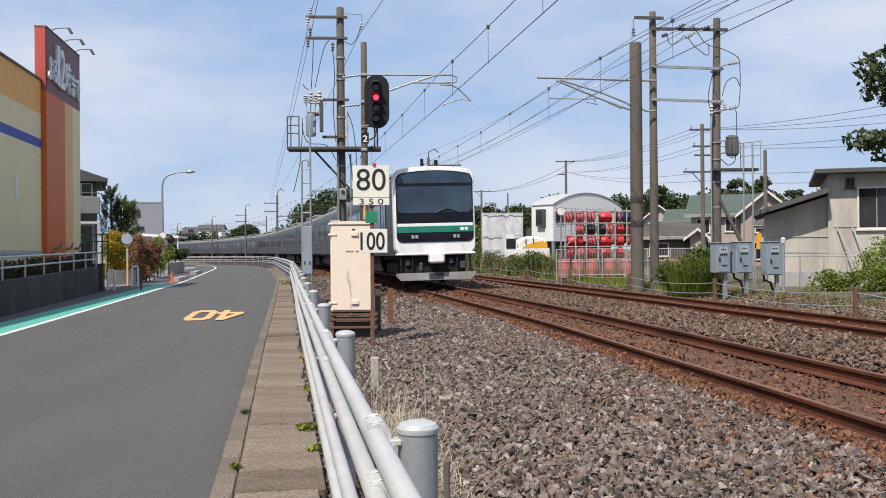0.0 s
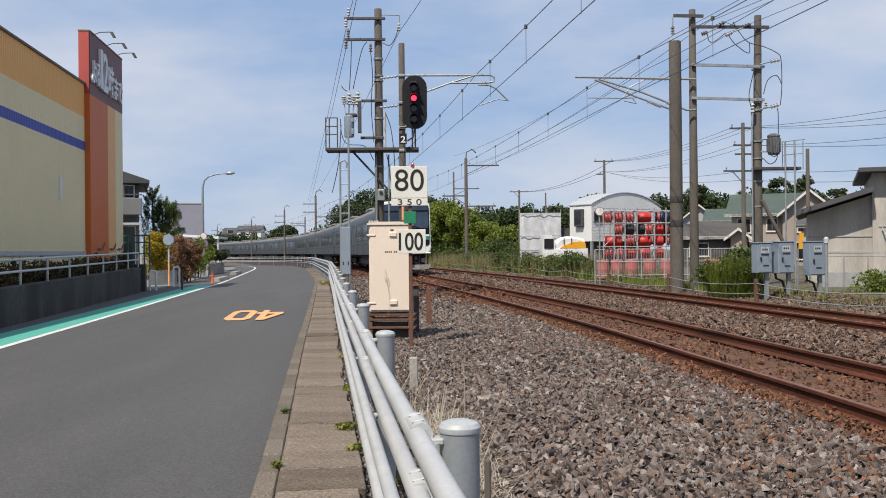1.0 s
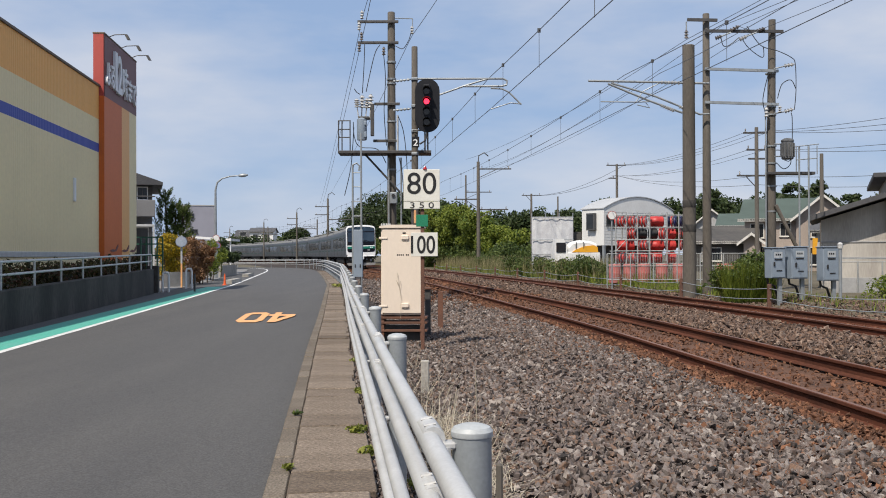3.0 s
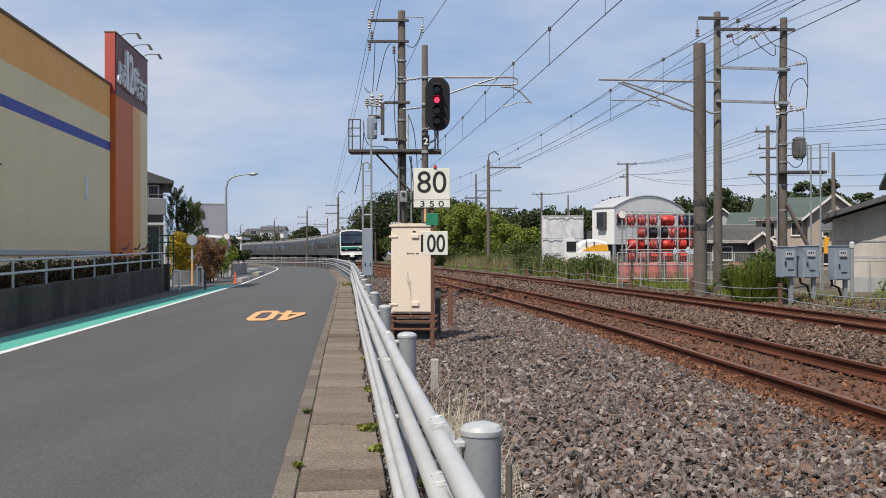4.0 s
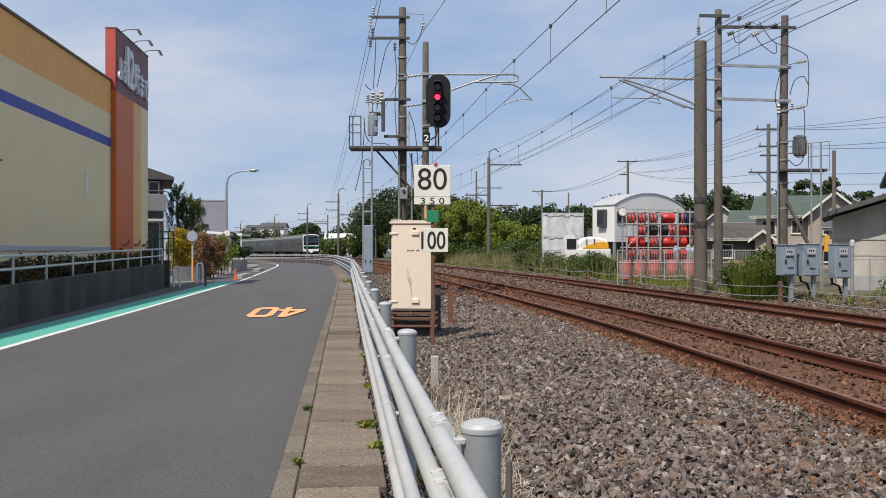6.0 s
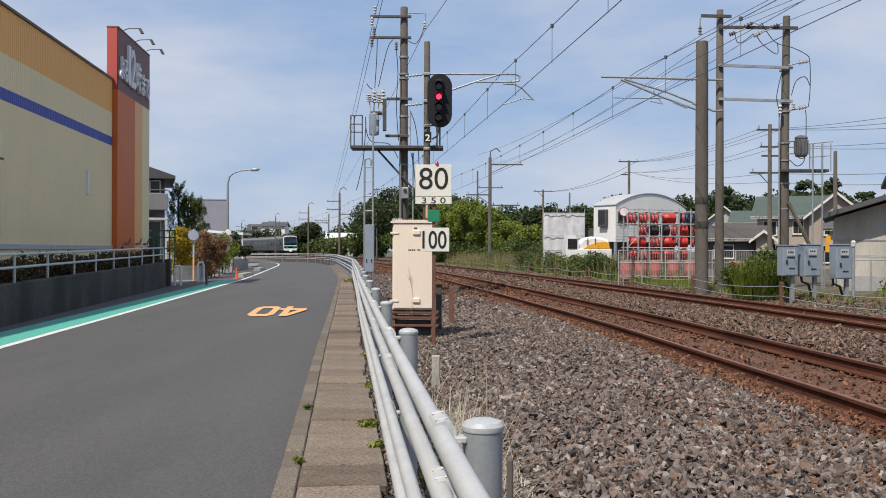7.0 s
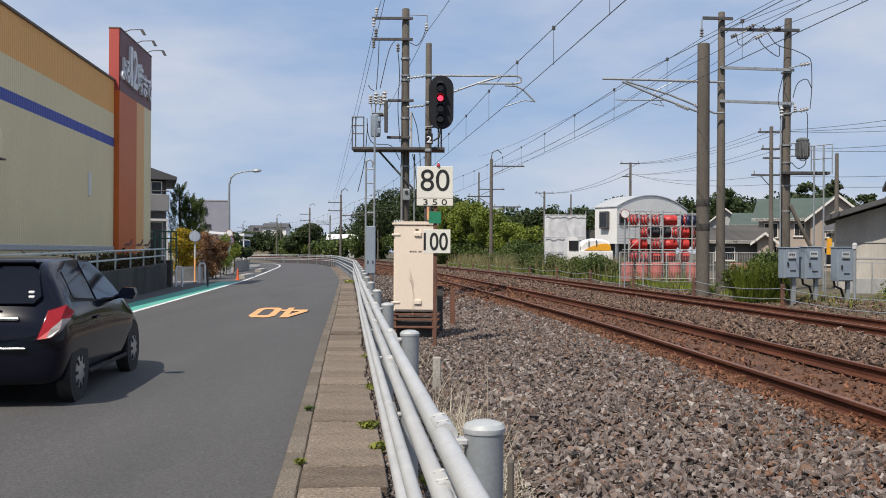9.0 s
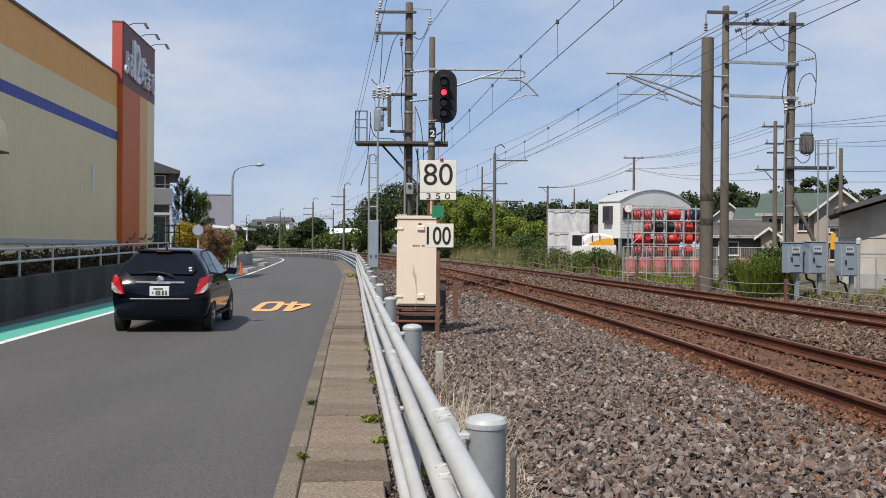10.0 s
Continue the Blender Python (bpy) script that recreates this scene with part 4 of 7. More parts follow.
for yy in (0.9, 3.0, 5.0):
    Form().path([(0.2, yy, 10.4), (0.6, yy, 10.56), (1.0, yy, 10.58), (1.12, yy, 10.54)], 0.02, 6).ob("lamp_arm", DARKSTEEL, store)
    Form().loft([[(1.05 + a + s, yy + b, z) for a, b in ((-0.06, -0.07), (0.06, -0.07), (0.06, 0.07), (-0.06, 0.07))] for s, z in ((0, 10.58), (0.12, 10.36))]).ob("sign_lamp", DARKSTEEL, store)


def letter(body, y, z, w, h):
    """A raised sign character, fitted to a width and height, read along +y."""
    me = text_mesh(body, 1.0, 0.05, 0.018)
    co = np.array([v.co[:] for v in me.vertices])
    lo, hi = co.min(axis=0), co.max(axis=0)
    co = (co - lo) / (hi - lo) * (w, h, 0.1)
    me.vertices.foreach_set("co", co.ravel())
    me.materials.append(SIGN_WHITE)
    o = new("letter", me)
    o.parent, o.matrix_basis = store, pose(0.392, y, z, 90, 0, 90)
    o["label"] = "raised white sign character"


for body, y, w, h, z in (("よ", 0.2, 0.62, 0.92, 8.42), ("る", 0.86, 0.62, 0.92, 8.42), ("1", 1.52, 0.38, 1.62, 8.4), ("2", 1.98, 0.78, 1.62, 8.36), ("時", 2.84, 1.0, 1.32, 8.32), ("ま", 3.94, 0.72, 0.96, 8.34), ("で", 4.74, 0.78, 0.94, 8.32)):
    letter(body, y, z, w, h)
Form().box(WX - 0.02, -3.5, 3.55, WX + 0.06, -3.28, 4.4, 0.01).ob("wall_vent", SIGN_WHITE, store)
Form().loft([[(WX + 0.0, y, 3.97), (WX + 0.5, y, 3.97), (WX + 0.5, y, 4.35 + k), (WX + 0.42, y, 4.72 + k), (WX + 0.25, y, 4.93 + k), (WX + 0.0, y, 5.02 + k)] for y, k in ((-15.2, 0.0), (-13.0, 0.0))]).ob("awning", CLAD, store, "rounded beige awning")
Form().box(WX, -15.25, 3.92, WX + 0.52, -12.95, 3.97, 0.01).ob("awning_rim", CAPPING, store)
# stylised leaf marks low on the tower
for yy in (1.7, 3.7, 5.2):
    Form().prism([(yy - 0.75, 1.78), (yy - 0.3, 1.86), (yy + 0.1, 1.82), (yy + 0.6, 2.06), (yy + 0.62, 1.96), (yy + 0.3, 1.78), (yy - 0.2, 1.74)], "x", 0.385, 0.41).ob("dark_mark", T_PLUM, store)

# ================= foliage makers =================
LEAF_DARK = leaf_mat("dark pine green", (0.02, 0.036, 0.013), (0.065, 0.09, 0.03))
LEAF_MID = leaf_mat("mid green leaves", (0.035, 0.065, 0.016), (0.125, 0.16, 0.04))
LEAF_LIGHT = leaf_mat("fresh yellow-green leaves", (0.065, 0.11, 0.016), (0.25, 0.285, 0.045))
LEAF_HEDGE = leaf_mat("olive-brown hedge leaves", (0.02, 0.024, 0.01), (0.10, 0.085, 0.03))
LEAF_RED = leaf_mat("reddish-brown leaves", (0.06, 0.03, 0.018), (0.15, 0.075, 0.045))
LEAF_YELLOW = leaf_mat("yellow blossom", (0.06, 0.075, 0.015), (0.55, 0.37, 0.02))
GRASS_DRY = leaf_mat("dry reed", (0.13, 0.13, 0.05), (0.38, 0.32, 0.18))
STRAW = leaf_mat("dead straw", (0.38, 0.33, 0.25), (0.62, 0.56, 0.45))
BARK = mat("bark", (0.09, 0.065, 0.045), (0.05, 0.038, 0.03), rough=0.95, scale=4, fine=0.3, bump=0.01)


def quads(name, c, a, b, material, parent=None, label=""):
    """Many leaf quads: centres c, half sides a and b (all n x 3)."""
    n = len(c)
    v = np.stack([c - a - b * 0.3, c - b, c + a - b * 0.2, c + b], 1)
    me = bpy.data.meshes.new(name)
    me.vertices.add(n * 4)
    me.vertices.foreach_set("co", v.ravel())
    me.loops.add(n * 4)
    me.loops.foreach_set("vertex_index", np.arange(n * 4))
    me.polygons.add(n)
    me.polygons.foreach_set("loop_start", np.arange(0, n * 4, 4))
    me.update(calc_edges=True)
    me.materials.append(material)
    o = new(name, me)
    o.parent = parent
    if label:
        o["label"] = label
    return o


def leaves(name, blobs, n, size, material, seed, parent=None, label=""):
    """Leaves on uneven clumps; blobs: x, y, z, rx, ry, rz."""
    rng = np.random.default_rng(seed)
    bl = np.array(blobs, float)
    # every clump breaks into smaller ones, so that the outline is uneven
    k = 9
    d = rng.normal(size=(len(bl), k, 3))
    d /= np.linalg.norm(d, axis=2)[..., None]
    small = np.concatenate([(bl[:, None, :3] + d * bl[:, None, 3:] * rng.uniform(0.45, 0.95, (len(bl), k, 1))).reshape(-1, 3), np.repeat(bl[:, 3:], k, 0) * rng.uniform(0.25, 0.55, (len(bl) * k, 1))], 1)
    al = np.concatenate([np.c_[bl[:, :3], bl[:, 3:] * 0.75], small])
    w = (al[:, 3] * al[:, 5] + al[:, 3] * al[:, 4]) ** 0.9
    pick = rng.choice(len(al), n, p=w / w.sum())
    d = rng.normal(size=(n, 3))
    d /= np.linalg.norm(d, axis=1)[:, None]
    c = al[pick, :3] + d * al[pick, 3:] * rng.uniform(0.7, 1.08, (n, 1))
    a = rng.normal(size=(n, 3)) + d * 0.2
    a /= np.linalg.norm(a, axis=1)[:, None]
    b = np.cross(a, d + rng.normal(size=(n, 3)) * 0.5)
    b /= np.linalg.norm(b, axis=1)[:, None] + 1e-9
    s = size * rng.uniform(0.5, 1.3, (n, 1))
    return quads(name, c, a * s, b * s * 0.6, material, parent, label)


def blades(name, n, place, h0, h1, width, lean, material, seed, parent=None, label=""):
    """Upright grass blades; place(rng, n) gives their feet."""
    rng = np.random.default_rng(seed)
    p = place(rng, n)
    h = rng.uniform(h0, h1, n)
    an = rng.uniform(0, 2 * np.pi, n)
    tip = np.c_[np.cos(an) * h * lean * rng.random(n), np.sin(an) * h * lean * rng.random(n), h]
    side = np.c_[-np.sin(an), np.cos(an), an * 0] * width
    return quads(name, p + tip * 0.5, side, tip * 0.5, material, parent, label)


def blobs_line(pts, n, r, dz, seed):
    """Clumps strewn along a polyline of (x, y, z)."""
    rng = np.random.default_rng(seed)
    p = np.array(pts, float)
    t = np.sort(rng.random(n)) * (len(p) - 1)
    c = np.stack([np.interp(t, np.arange(len(p)), p[:, i]) for i in range(3)], 1)
    c += rng.normal(size=c.shape) * (r * 0.35, r * 0.35, dz)
    rr = r * rng.uniform(0.6, 1.25, n)
    return [(*c[i], rr[i], rr[i], rr[i] * 0.85) for i in range(n)]


def tree(name, label, x, y, z, trunk_h, r, blobs, n, size, material, seed, lean=(0, 0)):
    t = thing(name, label, "tree", pose(x, y, z))
    f = Form().path([(0, 0, -0.2), (lean[0] * 0.4, lean[1] * 0.4, trunk_h * 0.5), (lean[0], lean[1], trunk_h)], [r * 1.25, r, r * 0.7], 8)
    for bx, by, bz, *_ in blobs:
        f.path([(lean[0] * 0.7, lean[1] * 0.7, trunk_h * 0.72), (bx * 0.5 + lean[0] * .4, by * 0.5 + lean[1] * .4, (trunk_h * 0.8 + bz) / 2), (bx, by, bz)], [r * 0.5, r * 0.35, r * 0.15], 6)
    f.ob("trunk", BARK, t)
    leaves("crown", blobs, n, size, material, seed, t)
    return t


# ================= verge and yards =================
F = FAR_OFF
sheet("verge", TRACK, 0, T_END, [(F + 2.2, -0.05), (F + 2.5, 0.06), (F + 3.6, 0.22), (F + 6.0, 0.3), (F + 30, 0.3), (F + 120, 0.25)], SOIL, "earth verge with weeds beside the tracks", "verge", 2.0)
LIGHT_ASPH = mat("pale pavement asphalt", (0.20, 0.195, 0.19), (0.16, 0.157, 0.153), rough=0.9, scale=1.2, fine=0.25, bump=0.003)
sheet("side_pavement", ROAD, ROAD.where(41.5), ROAD.where(112), [(-7.0, 0.0), (-7.0, 0.03), (-40, 0.03)], LIGHT_ASPH, "pale grey pavement beside the road", "pavement")

# ================= planter with railing and hedge =================
planter = thing("planter_wall", "stained dark concrete retaining wall of a raised planter", "wall", kind="structure")
PL = Way([(-6.2, -6), (-7.3, 5), (-8.75, 18.8), (-11.7, 41.3)])
rings = []
for s in np.arange(0.3, PL.s[-1], 2.0):
    top = 0.62 + 0.42 * s / PL.s[-1]
    rings.append([PL.at(s, 0.0, -0.1), PL.at(s, 0.0, top - 0.02), PL.at(s, -0.02, top), PL.at(s, -0.25, top), PL.at(s, -0.25, -0.1)])
Form().loft(rings).ob("wall_body", CONCRETE_OLD, planter)
e = PL.s[-1]
Form().loft([[PL.at(e - 0.4 + a, o, z) for a, o in ((0, 0.06), (0.5, 0.06), (0.5, -0.4), (0, -0.4))] for z in (-0.1, 1.15)]).ob("end_pier", CONCRETE_OLD, planter)
Form().loft([[PL.at(s, -0.25, 0.5 + 0.42 * s / e), PL.at(s, -3.6, 0.55 + 0.42 * s / e)] for s in np.arange(0.3, e, 2.0)], closed=False, caps=False).ob("soil_bed", SOIL, planter)
rail = thing("railing", "white-painted steel railing on the planter wall", "railing")
zz = lambda s: 0.62 + 0.42 * s / e
for h in (0.6, 0.32):
    Form().path([PL.at(s, -0.13, zz(s) + h) for s in np.arange(0.5, e - 0.8, 1.0)], 0.03, 8).ob("rail_bar", PIPE, rail)
s = e - 1.0
while s > 1:
    Form().tube(PL.at(s, -0.13, zz(s) - 0.1), PL.at(s, -0.13, zz(s) + 0.6), 0.032, n=8).ob("rail_post", PIPE, rail)
    s -= 2.5
hb = []
rng = np.random.default_rng(5)
for s in np.arange(6, e - 0.3, 0.55):
    q = PL.at(s, -0.75 + rng.uniform(-0.15, 0.2), zz(s) + 0.18)
    hb.append((q.x, q.y, q.z, 0.42, 0.45, rng.uniform(0.25, 0.4)))
hedge = thing("hedge", "clipped dark hedge behind the white railing", "hedge")
leaves("foliage", [(x, y, z - 0.04, a, b, c * 1.1) for x, y, z, a, b, c in hb], 17000, 0.06, LEAF_HEDGE, 11, hedge)
leaves("red_foliage", [(x, y, z - 0.02, a, b, c) for x, y, z, a, b, c in hb], 6000, 0.05, LEAF_RED, 12, hedge)

# ================= cream relay cabinet =================
CREAM = mat("cream cabinet enamel", (0.73, 0.63, 0.53), (0.70, 0.60, 0.50), rough=0.6, scale=1.6, fine=0.03, stretch=(1, 1, 0.5))
BOARD = mat("sign board white", (0.70, 0.69, 0.63), (0.65, 0.64, 0.58), rough=0.55, scale=3, fine=0.06)
INK = mat("black sign ink", (0.012, 0.012, 0.012), rough=0.5, scale=5)
relay = thing("relay_cabinet", "cream steel trackside relay cabinet on a dark frame", "cabinet", pose(-0.53, 17, 0, 0, 0, -3))
w, d = 0.365, 0.5
z0, z1 = 0.51, 2.06
Form().box(-w, 0, z0, w, d, z1, 0.015).ob("body", CREAM, relay)
Form().prism([(-w - 0.03, z1 - 0.01), (-w - 0.03, z1 + 0.02), (-w * 0.5, z1 + 0.045), (w * 0.5, z1 + 0.045), (w + 0.03, z1 + 0.02), (w + 0.03, z1 - 0.01)], "y", -0.04, d + 0.04).ob("lid", CREAM, relay)
Form().box(-w + 0.02, -0.02, z0 + 0.03, w - 0.02, 0.01, z1 - 0.03, 0.008).ob("door", CREAM, relay)
for z in (z0 + 0.16, z1 - 0.19):
    Form().box(-w - 0.035, -0.035, z - 0.02, -w + 0.12, -0.015, z + 0.02, 0.008).ob("hinge", CREAM, relay)
    Form().box(0.0, -0.05, z - 0.03, 0.13, -0.015, z + 0.05, 0.01).ob("latch", CREAM, relay)
Form().box(w - 0.03, -0.06, z0 + 0.72, w + 0.02, -0.015, z0 + 0.78, 0.015).ob("handle", PIPE, relay)
Form().box(0.02, -0.026, z1 - 0.115, 0.075, -0.018, z1 - 0.09).ob("nameplate", INK, relay)
for x in (-0.08, -0.05, -0.015, 0.02, 0.08, 0.11):
    Form().box(x, -0.0235, z1 - 0.5, x + 0.02, -0.0195, z1 - 0.475).ob("letter_bar", INK, relay)
for z in (z0 - 0.05, z0 - 0.14, z0 - 0.28):
    Form().box(-w - 0.06, 0.02, z - 0.02, w + 0.08, d - 0.02, z + 0.02, 0.006).ob("frame_bar", RUST, relay)
for x in (-w + 0.02, w - 0.02):
    for y in (0.06, d - 0.06):
        Form().box(x - 0.025, y - 0.025, -0.1, x + 0.025, y + 0.025, z0).ob("leg", RUST, relay)
Form().box(-w + 0.05, 0.15, -0.1, w - 0.05, d - 0.1, z0 - 0.2).ob("cable_trunk", DARKSTEEL, relay)
for k in range(6):
    Form().lathe(-w + 0.0 + k * 0.03, 0.1 + 0.02 * (k % 2), [(0.012, z1), (0.016, z1 + 0.04), (0.006, z1 + 0.075)], 8).ob("cable_gland", PIPE, relay)
f = Form()
for pts in ([(-0.55--0.53, -0.05, z0 - 0.05), (-0.01, -0.05, z0 + 0.3), (-0.06, -0.05, z0 + 0.6), (-0.075, -0.05, z0 + 0.75)], [(-0.035, -0.05, z0 + 0.45), (-0.02, -0.05, z0 + 0.6)], [(-0.05, -0.05, z0 + 0.53), (-0.1, -0.05, z0 + 0.62)]):
    f.path(pts, 0.0032, 4)
tagged(f.ob("dead_stalk", STRAW), "thin dead weed stalk before the cabinet", "weed").matrix_basis = pose(-0.53, 17, 0)

# ================= speed boards on a rusty post =================
speed = thing("speed_sign", "trackside speed boards 80 and 100 on a rust-red post", "sign", pose(-0.147, 15.6, 0))


def lettered(body, size, x, z, y, parent, material=None, sx=1.0, bold=0.012):
    """Figures on a board, each one a mesh of its own."""
    me = text_mesh(body, size, 0.002, bold)
    bm = bmesh.new()
    bm.from_mesh(me)
    left = set(bm.verts)
    while left:
        todo, isle = [next(iter(left))], set()
        while todo:
            v = todo.pop()
            if v not in isle:
                isle.add(v)
                todo += [e.other_vert(v) for e in v.link_edges]
        left -= isle
        one = bmesh.new()
        new_v = {v: one.verts.new(v.co) for v in isle}
        for f in bm.faces:
            if f.verts[0] in isle:
                one.faces.new([new_v[v] for v in f.verts])
        fig_me = bpy.data.meshes.new("figure")
        one.to_mesh(fig_me)
        one.free()
        fig_me.materials.append(material or INK)
        m = new("figure", fig_me)
        m.parent, m.matrix_basis = parent, pose(x, y, z, 90, 0, 0) @ Matrix.Diagonal((sx, 1, 1, 1))
    bm.free()


Form().box(-0.03, 0, -0.1, 0.03, 0.05, 2.864, 0.006).ob("post", RUST, speed)
b80 = Form().box(-0.45--0.147, -0.03, 2.442, 0.138--0.147, -0.01, 2.956, 0.004).ob("board", BOARD, speed, "white board with black figures 80")
b350 = Form().box(-0.45--0.147, -0.03, 2.318, 0.138--0.147, -0.01, 2.434, 0.003).ob("board", BOARD, speed, "white strip with figures 350")
b100 = Form().box(-0.335--0.147, -0.034, 1.547, 0.101--0.147, -0.014, 1.932, 0.004).ob("board", BOARD, speed, "white board with black figures 100")
lettered("80", 0.50, -0.156--0.147, 2.561, -0.033, b80, sx=1.0, bold=0.0)
lettered("3 5 0", 0.135, -0.156--0.147, 2.332, -0.033, b350, sx=1.45, bold=0.0)
lettered("100", 0.40, -0.165--0.147, 1.602, -0.037, b100, sx=0.76, bold=0.004)
SQGREEN = mat("green square plate", (0.01, 0.20, 0.10), rough=0.5, scale=3)
Form().box(-0.248--0.147, -0.02, 2.029, -0.055--0.147, -0.008, 2.222, 0.004).ob("green_plate", SQGREEN, speed)
Form().box(-0.284--0.147, -0.02, 2.084, -0.248--0.147, 0.0, 2.295, 0.004).ob("amber_plate", PAINT_ORANGE, speed)
Form().box(-0.33--0.147, 0.0, 2.075, -0.284--0.147, 0.03, 2.313, 0.004).ob("dark_bracket", DARKSTEEL, speed)
Form().lathe(-0.101--0.147, -0.02, [(0.035, 2.956), (0.03, 2.974), (0.012, 3.011)], 10).ob("red_marker", REDLENS, speed)
st = thing("marker_stake", "dark steel channel with a rusty top beside the cabinet", "stake")
Form().box(-0.13, 18.4, -0.1, -0.02, 18.5, 0.91, 0.006).ob("stake_body", DARKSTEEL, st)
Form().box(-0.15, 18.36, 0.91, 0.0, 18.52, 0.945, 0.006).ob("stake_cap", RUST, st)
st = thing("marker_stake", "rusty steel stake standing in the ballast", "stake")
Form().box(0.125, 20.0, -0.1, 0.235, 20.03, 0.80, 0.006).box(0.2, 20.03, -0.1, 0.235, 20.12, 0.78, 0.006).ob("stake_body", RUST, st)
st = thing("concrete_marker", "short weathered concrete boundary marker", "marker")
Form().box(-0.125, 11.0, -0.1, -0.03, 11.09, 0.36, 0.012).ob("marker_body", CONCRETE, st)
st = thing("concrete_marker", "short weathered concrete boundary marker", "marker")
Form().box(0.221, 3.3, -0.1, 0.243, 3.33, 0.85, 0.006).ob("marker_body", POLE_CONC, st)

# ================= poles, signal, catenary =================
INSUL = mat("white porcelain", (0.52, 0.52, 0.51), (0.36, 0.36, 0.36), rough=0.3, scale=9, fine=0.06)
CABLE = mat("black cable", (0.02, 0.02, 0.022), rough=0.6, scale=9)
WIREM = mat("weathered wire", (0.06, 0.063, 0.07), (0.08, 0.08, 0.085), rough=0.6, scale=2)
TXGREY = mat("weathered transformer grey", (0.05, 0.053, 0.058), (0.16, 0.165, 0.17), rough=0.6, scale=6, fine=0.2, stretch=(1, 1, 0.3))
GREYBOX = mat("grey-blue enamel", (0.235, 0.285, 0.345), (0.20, 0.242, 0.295), rough=0.45, scale=2, fine=0.06)


INSUL_DARK = mat("dark glazed porcelain", (0.10, 0.085, 0.08), (0.2, 0.18, 0.17), rough=0.3, scale=9, fine=0.15)


def eased(pts, k=5):
    """More points on a smooth curve through the given ones."""
    v = [Vector(p) for p in pts]
    v = [v[0]] + v + [v[-1]]
    out = []
    for a, b, c, d in zip(v, v[1:], v[2:], v[3:]):
        for i in range(k):
            u = i / k
            out.append(0.5 * (2 * b + (c - a) * u + (2 * a - 5 * b + 4 * c - d) * u * u + (3 * b - a - 3 * c + d) * u ** 3))
    return out + [v[-1]]


def shaft(f, x, y, z0, z1, r0, r1, n=14):
    return f.lathe(x, y, [(r0, z0), (r0 + (r1 - r0) * 0.5, (z0 + z1) / 2), (r1, z1 - 0.02), (r1 * 0.9, z1)], n)


def insulator(f, p, q, r=0.05, k=5, m=0):
    """A row of porcelain sheds between two points."""
    p, q = Vector(p), Vector(q)
    f.tube(p, q, r * 0.45, n=8, m=m)
    for i in range(k):
        a = p.lerp(q, (i + 0.2) / k)
        b = p.lerp(q, (i + 0.7) / k)
        f.tube(a, b, r, r * 0.55, n=10, m=m)
    return f


# pole with switchgear and platform
pa = thing("utility_pole", "tall concrete utility pole with crossarms, switchgear and platform", "utility pole")
shaft(Form(), -1.359, 33, -0.1, 9.917, 0.17, 0.125).ob("shaft", POLE_CONC, pa)
for x0, x1, z in ((-2.504, -1.106, 9.548), (-2.504, -1.106, 8.83), (-1.941, -1.068, 6.734), (-1.98, -1.184, 5.472)):
    Form().box(x0, 32.78, z - 0.045, x1, 32.86, z + 0.045, 0.01).ob("crossarm", DARKSTEEL, pa)
for x, z in ((-2.349, 9.781), (-2.446, 9.393), (-2.368, 9.044), (-2.446, 8.655), (-1.611, 8.539)):
    insulator(Form(), (x, 32.8, z - 0.14), (x, 32.8, z + 0.14), 0.07, 3).ob("insulator", INSUL_DARK if z < 9.16 else INSUL, pa)
Form().box(-3.145, 32.4, 5.006, 0, 33.3, 5.103, 0.01).ob("platform", DARKSTEEL, pa)
for x in (-3.125, -3.009, -2.737):
    Form().tube((x, 32.45, 5.045), (x, 32.45, 6.112), 0.022, n=6).ob("platform_post", DARKSTEEL, pa)
for z in (6.112, 5.821, 5.549):
    Form().tube((-3.145, 32.45, z), (-2.718, 32.45, z), 0.02, n=6).ob("platform_rail", DARKSTEEL, pa)
Form().tube((-2.252, 32.8, 5.006), (-0.932, 32.8, 3.569), 0.04, n=6).ob("platform_strut", DARKSTEEL, pa)
tr = Form().lathe(-2.349, 32.6, [(0.16, 5.472), (0.17, 5.511), (0.17, 6.171), (0.1, 6.229)], 14).ob("switch_tank", GREYBOX, pa)
Form().box(-2.465, 32.5, 6.19, -2.096, 32.9, 6.268, 0.01).ob("tank_bracket", DARKSTEEL, pa)
for x, z, dx in ((-2.504, 6.869, -0.05), (-2.349, 7.005, 0.02), (-2.194, 6.908, 0.05), (-2.058, 7.044, 0.03)):
    insulator(Form().tube((x - dx, 32.65 + 2 * dx, 6.19), (x, 32.65 + 2 * dx, 6.6), 0.022, n=6), (x, 32.65 + 2 * dx, 6.58), (x + dx * 0.3, 32.65 + 2 * dx, z), 0.1, 4).ob("bushing", INSUL, pa)
Form().box(-2.058, 32.6, 5.627, -1.941, 32.8, 6.714, 0.01).ob("switch_mount", DARKSTEEL, pa)
for z0_, z1_ in ((5.957, 6.112), (5.549, 5.744)):
    Form().box(-2.329, 32.45, z0_, -2.174, 32.6, z1_, 0.02).ob("switch_box", GREYBOX, pa)
for z in (8.189, 7.607, 7.452, 6.151, 4.501):
    Form().lathe(-1.359, 33, [(0.16, z - 0.03), (0.165, z - 0.03), (0.165, z + 0.03), (0.16, z + 0.03)], 14).ob("band", GALV, pa)
